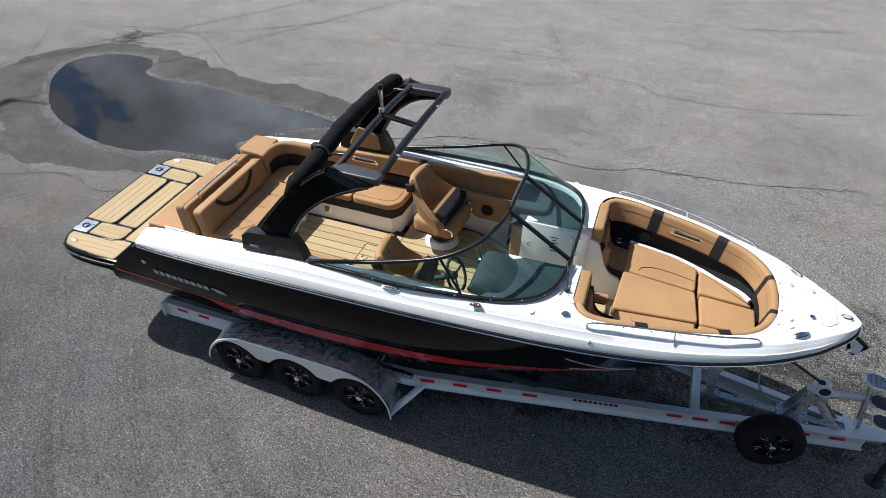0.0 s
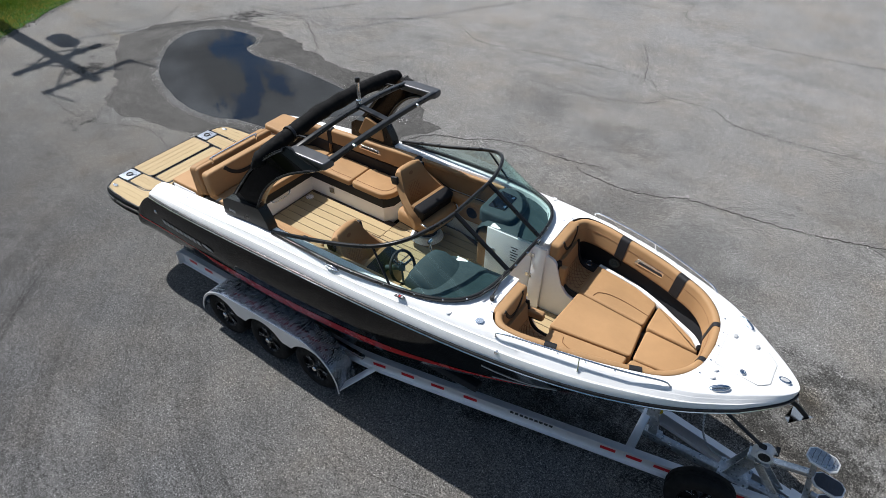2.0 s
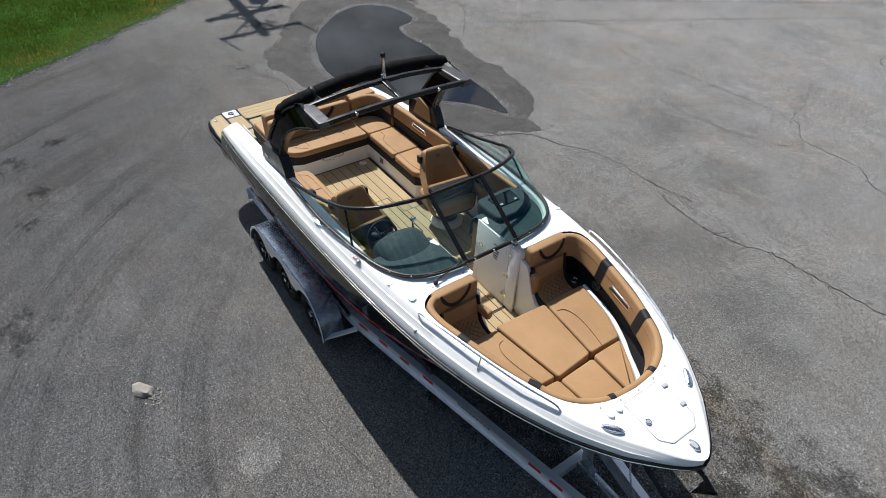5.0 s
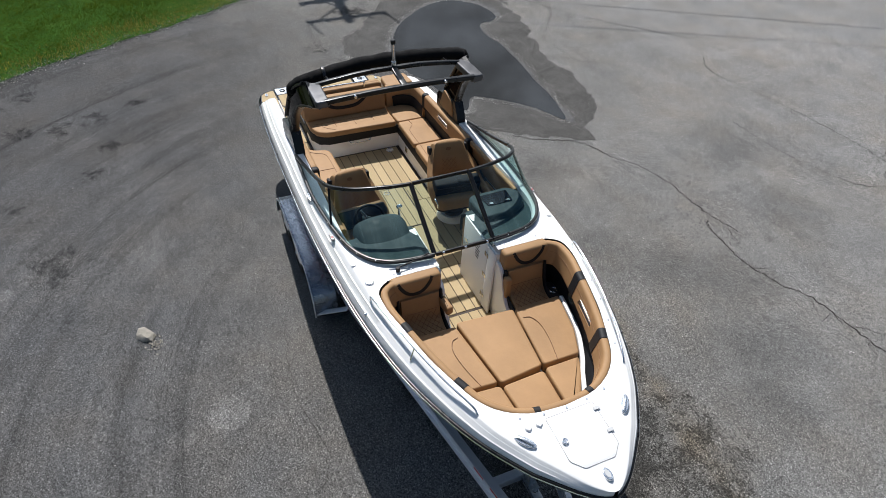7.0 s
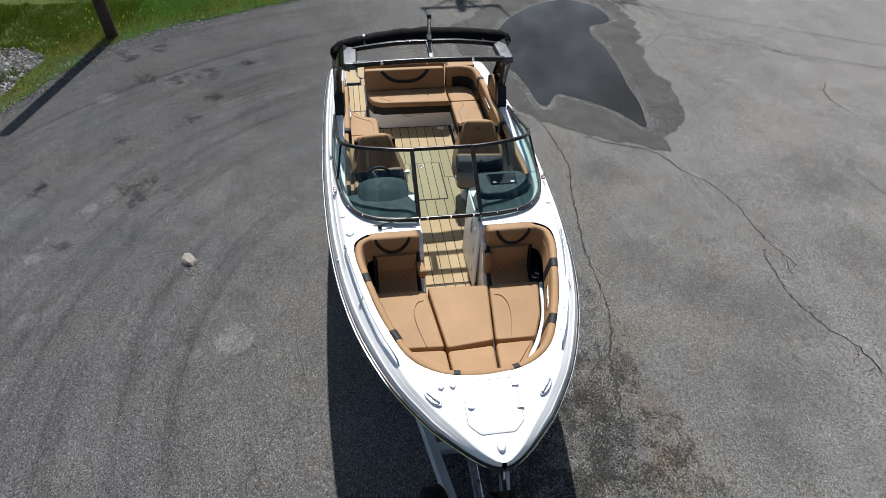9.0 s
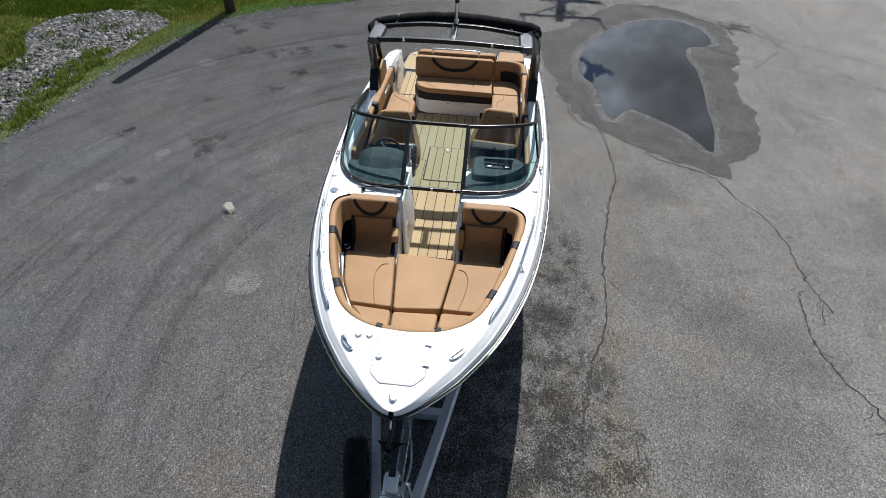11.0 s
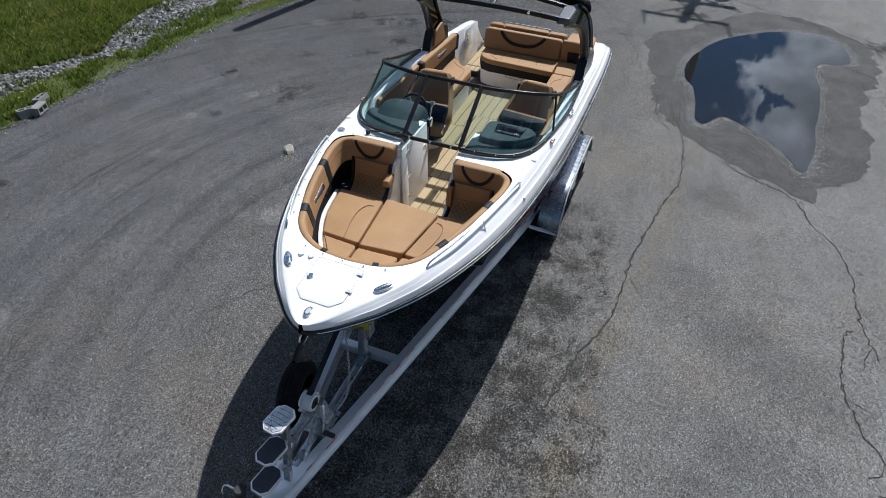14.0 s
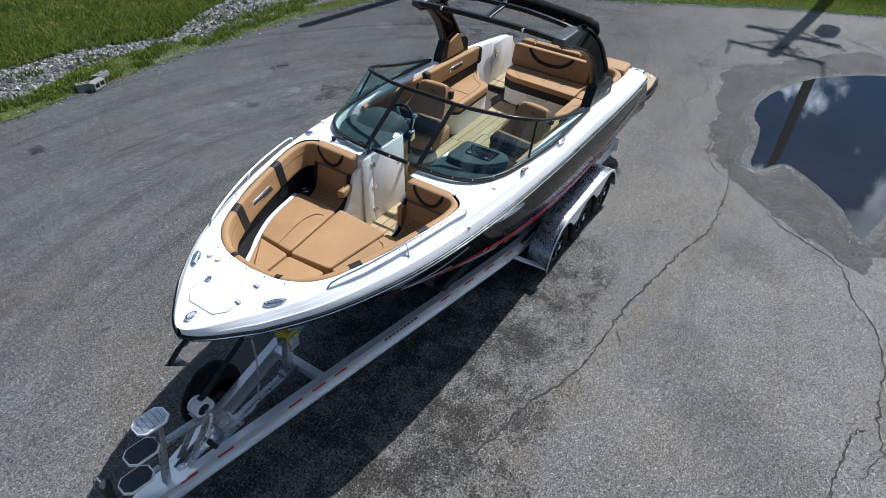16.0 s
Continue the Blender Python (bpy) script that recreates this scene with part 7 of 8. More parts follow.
for s in (-1, 1):
    pts = [(-3.23, s * 0.93, 0.455), (-2, s * 0.93, 0.455), (-0.4, s * 0.93, 0.455), (-0.1, s * 0.928, 0.455), (0.1, s * 0.915, 0.455), (0.35, s * 0.88, 0.455)] + [(x, s * rail_y(x), 0.455) for x in (1.0, 2.0, 3.0, 4.0, 4.95)]
    rail = ibeam(pts)
    for x0 in (-3.08, -2.76, 0.25, 0.62, 1.0, 1.4, 2.95, 3.22, 3.50, 4.25, 4.6):
        bm = B()
        a, b = Vector((x0, s * (rail_y(x0) + 0.0085), 0)), Vector((x0 + 0.16, s * (rail_y(x0 + 0.16) + 0.0085), 0))
        lo, hi = (0.43, 0.478) if s < 0 else (0.46, 0.488)
        bm.faces.new([bm.verts.new(p) for p in (a + Vector((0, 0, lo)), b + Vector((0, 0, lo)), b + Vector((0, 0, hi)), a + Vector((0, 0, hi)))])
        part("reflector_strip", bm, "redtape", rail)
    for k in range(9):
        x0 = 1.95 + 0.055 * k
        bm = B()
        a, b = Vector((x0, s * (rail_y(x0) + 0.0095), 0)), Vector((x0 + 0.04, s * (rail_y(x0 + 0.04) + 0.0095), 0))
        bm.faces.new([bm.verts.new(p) for p in (a + Vector((0, 0, 0.465)), b + Vector((0, 0, 0.465)), b + Vector((0, 0, 0.505)), a + Vector((0, 0, 0.505)))])
        part("lettering_bar", bm, "ink", rail)
    bm = B()
    box(bm, -3.25, -3.22, min(s * 0.84, s * 1.02), max(s * 0.84, s * 1.02), 0.36, 0.57, 0.006)
    part("rear_plate", bm, "alu", trailer)
    bm = B()
    box(bm, -3.265, -3.25, min(s * 0.86, s * 1.0), max(s * 0.86, s * 1.0), 0.42, 0.52, 0.004)
    part("tail_lamp", bm, "redtape", trailer, "red tail lamp")
    # carpeted bunk under the hull
    bm = B()
    m = Matrix.Translation((-0.8, s * 0.62, 0.655)) @ pose(0, 0, 0, s * 17, 0, 0)
    box(bm, -2.55, 2.35, -0.075, 0.075, -0.05, 0.035, 0.015, 2, m)
    part("bunk", bm, "carpet", trailer, "black carpeted bunk board")
    for x in (-2.9, -1.6, 0.0, 1.3):
        bm = B()
        box(bm, x - 0.03, x + 0.03, min(s * 0.58, s * 0.66), max(s * 0.58, s * 0.66), 0.40, 0.64, 0.004)
        part("bunk_bracket", bm, "galv", trailer)
for x in (-3.2, -2.0, -0.2, 1.35, 3.22):
    y = rail_y(x) - 0.008
    bm = B()
    box(bm, x - 0.045, x + 0.045, -y, y, 0.43 if x < 3 else 0.45, 0.53 if x < 3 else 0.55, 0.006)
    part("crossmember", bm, "alu" if x > 3 else "galv", trailer, "crossmember between the rails")

WHEEL_R = 0.335


def wheel(parent, name="wheel"):
    w = new(name)
    w.parent = parent
    tagged(w, "black alloy trailer wheel")
    bm = B()
    prof = [(-0.095, 0.20), (-0.105, 0.225), (-0.108, 0.27), (-0.10, 0.305), (-0.085, 0.325), (-0.06, 0.334), (-0.03, 0.3355), (-0.025, 0.328), (-0.015, 0.328), (-0.01, 0.336), (0.01, 0.336), (0.015, 0.328), (0.025, 0.328), (0.03, 0.3355), (0.06, 0.334), (0.085, 0.325), (0.10, 0.305), (0.108, 0.27), (0.105, 0.225), (0.095, 0.20)]
    n = 44
    rows = [[(r * math.cos(2 * math.pi * k / n), y, r * math.sin(2 * math.pi * k / n)) for y, r in prof] for k in range(n)]
    vr = [[bm.verts.new(p) for p in row] for row in rows]
    for i in range(n):
        a, b = vr[i], vr[(i + 1) % n]
        for j in range(len(prof) - 1):
            bm.faces.new([a[j], a[j + 1], b[j + 1], b[j]])
    part("tyre", bm, "rubber", w, "black rubber tyre")
    bm = B()
    rp = [(0.09, 0.205), (-0.09, 0.205), (-0.098, 0.198), (-0.09, 0.190), (-0.055, 0.183), (-0.05, 0.17), (-0.062, 0.06), (-0.07, 0.0)]
    rows = [[(r * math.cos(2 * math.pi * k / n), y, r * math.sin(2 * math.pi * k / n)) for y, r in rp[:-1]] + [(0, rp[-1][0], 0)] for k in range(n + 1)]
    loft(bm, rows)
    bmesh.ops.remove_doubles(bm, verts=bm.verts[:], dist=0.0005)
    part("rim", bm, "rim", w, "gloss black rim")
    for k in range(5):
        a = radians(72 * k + 90)
        bm = B()
        for da in (-0.17, 0.17):
            p = [(0.105 * math.cos(a + da * 0.5), -0.078, 0.105 * math.sin(a + da * 0.5)), (0.14 * math.cos(a + da * 0.55), -0.081, 0.14 * math.sin(a + da * 0.55)), (0.178 * math.cos(a + da), -0.086, 0.178 * math.sin(a + da))]
            sweep(bm, p, rrect(0.0025, 0.003, 0.001), up=(0, -1, 0))
        q = [(0.178 * math.cos(a + t), -0.086, 0.178 * math.sin(a + t)) for t in (0.06, 0.17)]
        sweep(bm, q, rrect(0.0025, 0.003, 0.001), up=(0, -1, 0))
        part("spoke", bm, "alu", w, "machined spoke edge")
        bm = B()
        p = [(0.05 * math.cos(a), -0.062, 0.05 * math.sin(a)), (0.185 * math.cos(a), -0.072, 0.185 * math.sin(a))]
        sweep(bm, p, rrect(0.05, 0.02, 0.006), up=(0, -1, 0))
        part("spoke_web", bm, "rim", w)
    bm = B()
    cyl(bm, (0, -0.095, 0), 0.034, 0.06, "y", 18, bevel=0.008)
    part("hub_cap", bm, "chrome", w, "polished hub cap")
    for k in range(6):
        a = radians(60 * k + 30)
        bm = B()
        cyl(bm, (0.055 * math.cos(a), -0.078, 0.055 * math.sin(a)), 0.009, 0.025, "y", 6)
        part("lug_nut", bm, "chrome", w)
    return w


WX = (-1.945, -1.15, -0.35)
for s in (-1, 1):
    for x in WX:
        w = wheel(trailer)
        w.location = (x, s * 1.20, WHEEL_R)
        w.rotation_euler = (0, random.uniform(0, 1.2), 0 if s < 0 else math.pi)
for x in WX:
    bm = B()
    tube(bm, [(x, -1.12, 0.335), (x, 1.12, 0.335)], 0.038, 10)
    part("axle", bm, "galv", trailer)

# fenders
FEN = [(0.055, 0.19), (0.03, 0.36), (-0.045, 0.53), (-0.18, 0.685), (-0.36, 0.768), (-0.55, 0.79), (-1.15, 0.795), (-1.75, 0.79), (-1.92, 0.765), (-2.10, 0.685), (-2.235, 0.55), (-2.315, 0.40), (-2.34, 0.30)]
for s in (-1, 1):
    path = spline([(x, 0, z) for x, z in FEN], 4)
    bm = B()
    ys = [s * 1.035, s * 1.32, s * 1.345]
    rows = []
    for p in path:
        rows.append([(p.x, ys[0], p.z), (p.x, ys[1], p.z), (p.x, ys[2], p.z - 0.012)])
    loft(bm, rows)
    rows = [[(-1.15 + (q[0] + 1.15) * 0.994, q[1], q[2] - 0.006) for q in r] for r in rows]
    loft(bm, rows)
    fender = part("fender", bm, "diamond", trailer, "diamond plate fender over three wheels")
    # scalloped skirt
    bm = B()
    rows = []
    for i in range(61):
        x = 0.055 - (0.055 + 2.34) * i / 60
        top = lerp(sorted([(a, b) for a, b in FEN]), x) - 0.008
        d = min(abs(x - w) for w in WX)
        low = 0.335 + math.sqrt(max(0.0, 0.365 ** 2 - min(d, 0.365) ** 2)) if d < 0.365 else 0.52
        low = max(low, 0.53) if -2.1 < x < -0.2 else low
        low = min(top - 0.035, low)
        rows.append([(x, s * 1.345, top), (x, s * 1.348, (top + low) / 2), (x, s * 1.345, low)])
    loft(bm, rows)
    part("skirt", bm, "alu", fender, "bright scalloped fender skirt")
    bm = B()
    tube(bm, [Vector((p.x, s * 1.345, p.z - 0.006)) for p in path], 0.009, 8)
    part("bead", bm, "alu", fender)
    # raised tread lugs
    verts, faces = [], []
    row_i = 0
    fine = spline([(x, 0, z) for x, z in FEN], 22)
    acc = 0.0
    for a, b in zip(fine, fine[1:]):
        acc += (b - a).length
        if acc < 0.025:
            continue
        acc = 0.0
        row_i += 1
        d = (b - a).normalized()
        nrm = Vector((d.z, 0, -d.x))
        if nrm.dot(a - Vector((-1.15, 0, 0.2))) < 0:
            nrm = -nrm
        for c in range(12):
            y = 1.048 + 0.025 * c + (0.0125 if row_i % 2 else 0)
            if y > 1.315:
                continue
            ang = radians(45 if (row_i + c) % 2 else -45)
            u = d * math.cos(ang) + Vector((0, s, 0)) * math.sin(ang)
            v = -d * math.sin(ang) + Vector((0, s, 0)) * math.cos(ang)
            o = Vector((a.x, s * y, a.z))
            i0 = len(verts)
            verts += [o + u * 0.012, o + v * 0.004, o - u * 0.012, o - v * 0.004, o + nrm * 0.003 + u * 0.006, o + nrm * 0.003 - u * 0.006]
            faces += [(i0, i0 + 1, i0 + 4), (i0 + 1, i0 + 2, i0 + 5, i0 + 4), (i0 + 2, i0 + 3, i0 + 5), (i0 + 3, i0, i0 + 4, i0 + 5)]
    me = bpy.data.meshes.new("tread")
    me.from_pydata([tuple(v) for v in verts], [], faces)
    me.materials.append(M["alu"])
    lug = new("tread", me)
    lug.parent = fender
    tagged(lug, kind="stuff")
    for x0, x1 in ((0.02, 0.30), (-2.30, -2.45)):
        bm = B()
        a, b = Vector((x0, s * 1.30, 0.22 if x0 > -1 else 0.36)), Vector((x1 if x0 > -1 else -2.30, s * 0.96, 0.44))
        sweep(bm, [a, b], rrect(0.09, 0.012, 0.003))
        part("fender_bracket", bm, "alu", trailer, "flat aluminium fender bracket")
    # bright guide plate between fender and hull
    bm = B()
    box(bm, -2.1, 0.2, min(s * 0.985, s * 1.035), max(s * 0.985, s * 1.035), 0.60, 0.64, 0.005)
    part("fender_ledge", bm, "diamond", trailer)

# tongue, roller post and winch
bm = B()
sweep(bm, [(3.2, 0, 0.50), (5.35, 0, 0.50)], rrect(0.085, 0.085, 0.01))
part("tongue", bm, "galv", trailer, "galvanised centre tongue")
bm = B()
slab(bm, [(4.72, -0.15), (4.72, 0.15), (5.12, 0.07), (5.12, -0.07)], 0.562, 0.572)
part("tongue_plate", bm, "alu", trailer)
bm = B()
sweep(bm, [(5.12, 0, 0.50), (5.40, 0, 0.50), (5.50, 0, 0.49)], rrect(0.12, 0.10, 0.03))
cyl(bm, (5.52, 0, 0.48), 0.055, 0.09, bevel=0.02)
part("coupler", bm, "galv", trailer, "ball coupler")
bm = B()
sweep(bm, [(3.36, 0, 0.54), (3.30, 0, 0.98)], rrect(0.09, 0.075, 0.008), up=(0, 1, 0))
sweep(bm, [(3.36, -0.05, 0.56), (3.36, 0.05, 0.56)], rrect(0.18, 0.02, 0.003))
post = part("roller_post", bm, "galv", trailer, "galvanised bow roller post")
bm = B()
for s in (-1, 1):
    box(bm, 3.24, 3.36, min(s * 0.085, s * 0.092), max(s * 0.085, s * 0.092), 0.88, 1.06, 0.003, 1)
tube(bm, [(3.30, -0.11, 1.02), (3.30, 0.11, 1.02)], 0.01)
part("roller_bracket", bm, "galv", post)
bm = B()
rows = []
for k in range(18):
    a = 2 * math.pi * k / 18
    rows.append([(3.30 + r * math.cos(a), y, 1.02 + r * math.sin(a)) for y, r in ((-0.08, 0.03), (-0.08, 0.085), (-0.02, 0.045), (0.02, 0.045), (0.08, 0.085), (0.08, 0.03))])
rows.append(rows[0])
loft(bm, rows)
part("bow_roller", bm, "yellow", post, "yellow keel roller")
bm = B()
for a in range(12):
    t = 2 * math.pi * a / 12
    for s in (-1, 1):
        box(bm, 3.298 + 0.06 * math.cos(t), 3.302 + 0.06 * math.cos(t), s * 0.081 - 0.003, s * 0.081 + 0.003, 1.018 + 0.06 * math.sin(t), 1.022 + 0.06 * math.sin(t))
part("roller_ribs", bm, "yellow", post)
winch = new("winch_stand")
winch.parent = trailer
tagged(winch, "galvanised winch stand with white strap winch")
bm = B()
for s in (-1, 1):
    sweep(bm, [(4.16, s * 0.07, 0.55), (4.28, s * 0.06, 0.94)], rrect(0.012, 0.13, 0.003), up=(1, 0, 0))
    sweep(bm, [(4.62, s * 0.07, 0.56), (4.34, s * 0.055, 0.90)], rrect(0.012, 0.08, 0.003), up=(1, 0, 0))
sweep(bm, [(4.05, 0, 0.56), (4.36, 0, 0.56)], rrect(0.24, 0.014, 0.003))
part("stand_frame", bm, "galv", winch)
for x in (4.08, 4.33):
    for s in (-1, 1):
        bm = B()
        cyl(bm, (x, s * 0.095, 0.575), 0.013, 0.022, n=6)
        part("bolt", bm, "galv", winch)
bm = B()
box(bm, 4.22, 4.42, -0.08, 0.08, 0.935, 0.96, 0.004)
part("winch_plate", bm, "galv", winch)
bm = B()
slab(bm, rounded([(-0.10, -0.08), (0.07, -0.08), (0.085, 0.0), (0.05, 0.075), (-0.06, 0.075), (-0.105, 0.0)], 0.045, 5), -0.042, 0.042, 0.014, Matrix.Translation((4.34, 0, 1.04)) @ pose(0, 0, 0, 90, 0, 0))
part("winch_body", bm, "whitetape", winch, "pale grey cast winch body")
for s in (-1, 1):
    bm = B()
    torus(bm, (4.35, s * 0.050, 1.045), 0.066, 0.014, "y", 30, 8)
    part("winch_cheek", bm, "whitetape", winch, "pale grey winch cheek")
    bm = B()
    cyl(bm, (4.35, s * 0.050, 1.045), 0.056, 0.024, "y", 28, bevel=0.006)
    part("cheek_cover", bm, "pad", winch, "black cover disc")
    bm = B()
    cyl(bm, (4.35, s * 0.07, 1.045), 0.018, 0.03, "y", 14, bevel=0.006)
    part("winch_knob", bm, "pad", winch)
bm = B()
slab(bm, rounded([(4.27, -0.03), (4.27, 0.03), (4.34, 0.03), (4.34, -0.03)], 0.02, 4), 1.113, 1.121, 0.003)
part("winch_window", bm, "pad", winch, "black top panel")
bm = B()
sweep(bm, spline([(4.35, 0.07, 1.045), (4.35, 0.14, 1.03), (4.42, 0.18, 0.94), (4.47, 0.20, 0.86)], 5), rrect(0.012, 0.03, 0.004), up=(1, 0, 0))
part("crank", bm, "galv", winch)
bm = B()
cyl(bm, (4.47, 0.25, 0.85), 0.024, 0.11, "y", 14, bevel=0.008)
part("crank_grip", bm, "pad", winch)
bm = B()
sweep(bm, [(4.32, 0, 1.10), (3.78, 0, 1.40)], rrect(0.05, 0.006, 0.002))
part("winch_strap", bm, "pad", winch, "black winch strap")
bm = B()
torus(bm, (3.74, 0, 1.415), 0.035, 0.010, "y")
part("bow_eye", bm, "chrome", winch)
# safety chain: separate links
chain_pts = spline([(3.72, 0.03, 1.37), (3.74, 0.06, 1.1), (3.80, 0.09, 0.8), (3.90, 0.10, 0.62), (4.05, 0.08, 0.58)], 12)
k = 0
acc = 0
for a, b in zip(chain_pts, chain_pts[1:]):
    d = (b - a)
    steps = max(1, round(d.length / 0.028))
    for j in range(steps):
        p = a.lerp(b, (j + 0.5) / steps)
        bm = B()
        loop = [(0.019 * math.cos(t), 0.010 * math.sin(t), 0) for t in [2 * math.pi * q / 8 for q in range(8)]]
        sweep(bm, loop, ring(0.0035, 4), True)
        q = Vector((1, 0, 0)).rotation_difference(d.normalized()).to_matrix().to_4x4()
        bmesh.ops.transform(bm, matrix=Matrix.Translation(p) @ q @ pose(0, 0, 0, 90 * (k % 2), 0, 0), verts=bm.verts[:])
        part("chain_link", bm, "galv", winch, smooth=False)
        k += 1
# boarding steps
steps_part = new("boarding_steps")
steps_part.parent = trailer
tagged(steps_part, "three octagonal boarding steps on an aluminium stand")


def oct_poly(w, h, c):
    return [(-w, -h + c), (-w + c, -h), (w - c, -h), (w, -h + c), (w, h - c), (w - c, h), (-w + c, h), (-w, h - c)]


for x, y, z in ((4.76, 0.0, 1.315), (4.90, -0.02, 1.06), (5.02, -0.03, 0.80)):
    m = Matrix.Translation((x, y, z)) @ pose(0, 0, 0, 0, 0, 82)
    bm = B()
    slab(bm, oct_poly(0.098, 0.135, 0.05), -0.02, 0.0, 0.004, m)
    part("step_plate", bm, "alu", steps_part, "octagonal aluminium step")
    bm = B()
    slab(bm, oct_poly(0.085, 0.122, 0.045), 0.0, 0.006, 0.0, m)
    pad = part("step_pad", bm, "steppad" if z < 1.2 else "galv", steps_part, "grooved step pad")
    for k in range(-2, 3):
        w = 0.076 if abs(k) < 2 else 0.056
        bm = B()
        sweep(bm, [m @ Vector(p) for p in ((-w, 0.042 * k, 0.0065), (-w * 0.3, 0.042 * k, 0.0065), (0, 0.042 * k + 0.004, 0.0065), (w * 0.3, 0.042 * k, 0.0065), (w, 0.042 * k, 0.0065))], rrect(0.004, 0.003, 0.001))
        part("groove", bm, "ink", pad)
bm = B()
sweep(bm, [(4.84, 0.035, 0.56), (4.71, 0.015, 1.29)], rrect(0.05, 0.065, 0.006), up=(0, 1, 0))
sweep(bm, [(4.80, 0.02, 1.04), (4.90, 0.0, 1.04)], rrect(0.05, 0.03, 0.004))
sweep(bm, [(4.84, 0.02, 0.78), (5.02, 0.0, 0.78)], rrect(0.05, 0.03, 0.004))
sweep(bm, [(4.40, 0.03, 0.93), (4.74, 0.04, 1.02)], rrect(0.07, 0.05, 0.005))
part("step_stand", bm, "galv", steps_part)
# spare wheel outside the starboard rail
sp = wheel(trailer, "spare_wheel")
sp.location = (3.985, -0.405, 0.51)
sp.rotation_euler = (0, 0.5, radians(10.4))
bm = B()
sweep(bm, [(3.96, -0.24, 0.51), (3.975, -0.345, 0.51)], rrect(0.12, 0.08, 0.006))
part("spare_bracket", bm, "galv", trailer)
# tongue jack
bm = B()
tube(bm, [(5.20, -0.16, 0.04), (5.20, -0.16, 0.80)], 0.035, 14, up=(1, 0, 0))
cyl(bm, (5.20, -0.16, 0.82), 0.05, 0.06, bevel=0.01)
cyl(bm, (5.20, -0.16, 0.02), 0.09, 0.04, bevel=0.006)
jack = part("tongue_jack", bm, "pad", trailer, "black tongue jack")
bm = B()
tube(bm, spline([(5.20, -0.21, 0.82), (5.20, -0.30, 0.82), (5.22, -0.33, 0.74), (5.22, -0.33, 0.66)], 5), 0.009)
part("jack_crank", bm, "chrome", jack)
bm = B()
box(bm, 5.12, 5.26, -0.12, -0.03, 0.46, 0.54, 0.004)
part("jack_bracket", bm, "galv", jack)

# ---- surroundings ----
rng = np.random.default_rng(5)
edge_np = np.array([(x, y) for x, y in edge])


def beyond_edge(x, y):
    """How far a place lies beyond the asphalt's edge (positive on the grass), roughly."""
    d = np.hypot(edge_np[:, 0][None, :] - x[:, None], edge_np[:, 1][None, :] - y[:, None])
    i = np.clip(d.argmin(1), 1, len(edge_np) - 2)
    t = edge_np[i + 1] - edge_np[i - 1]
    v = np.stack([x, y], 1) - edge_np[i]
    cross = t[:, 0] * v[:, 1] - t[:, 1] * v[:, 0]
    return np.where(cross > 0, 1, -1) * d.min(1)


GRAVEL = [(3.5, -8.95), (1.6, -8.8), (0.9, -8.85), (-0.3, -9.25), (-1.0, -9.2), (-1.6, -8.95), (-2.4, -8.75), (-3.1, -8.55), (-4.2, -8.5), (-5.6, -8.33), (-7.2, -8.0), (-8.4, -8.0), (-9.0, -9.2), (-8.2, -10.8), (-7.0, -10.9), (-6.1, -10.3), (-4.9, -10.06), (-3.7, -9.9), (-2.9, -9.4), (-2.4, -9.2), (-1.6, -9.55), (-0.9, -9.95), (0.0, -10.1), (0.9, -10.2), (3.5, -10.6)]
GRAVEL = wobble(GRAVEL, 0.05, 6, 9)


def inside(poly, x, y):
    p = np.array(poly)
    q = np.roll(p, -1, 0)
    hit = np.zeros(len(x), bool)
    for (xa, ya), (xb, yb) in zip(p, q):
        c = ((ya > y) != (yb > y)) & (x < (xb - xa) * (y - ya) / (yb - ya + 1e-9) + xa)
        hit ^= c
    return hit


def scatter(n, x0, x1, y0, y1):
    return rng.uniform(x0, x1, n), rng.uniform(y0, y1, n)


def blades(name, x, y, h, w, z=0.012):
    """Grass: one bent blade of two triangles at each place."""
    n = len(x)
    a = rng.uniform(0, 2 * np.pi, n)
    lean = rng.uniform(0.2, 0.9, n) * h
    b = rng.uniform(0, 2 * np.pi, n)
    dx, dy = np.cos(a) * w, np.sin(a) * w
    base = np.stack([x, y, np.full(n, z)], 1)
    v0 = base + np.stack([dx, dy, np.zeros(n)], 1)
    v1 = base - np.stack([dx, dy, np.zeros(n)], 1)
    mid = base + np.stack([np.cos(b) * lean * 0.35 + dx * 0.7, np.sin(b) * lean * 0.35 + dy * 0.7, h * 0.6], 1)
    tip = base + np.stack([np.cos(b) * lean, np.sin(b) * lean, h], 1)
    verts = np.stack([v0, v1, mid, tip], 1).reshape(-1, 3)
    k = np.arange(n) * 4
    faces = np.concatenate([np.stack([k, k + 1, k + 2], 1), np.stack([k + 1, k + 3, k + 2], 1)])
    me = bpy.data.meshes.new(name)
    me.from_pydata(verts.tolist(), [], faces.tolist())
    return me


gx, gy = [], []
for n, box_ in ((150000, (-20, -8.5, -9, 6)), (170000, (-12, 3.2, -14.5, -6.5)), (24000, (-26, -12, 0, 14))):
    x, y = scatter(n, *box_)
    be = beyond_edge(x, y)
    keep = (be > 0.06) & ~inside(GRAVEL, x, y)
    keep &= rng.uniform(0, 1, n) < np.clip(0.25 + be * 1.2, 0.25, 1.0)
    gx.append(x[keep])
    gy.append(y[keep])
gx, gy = np.concatenate(gx), np.concatenate(gy)


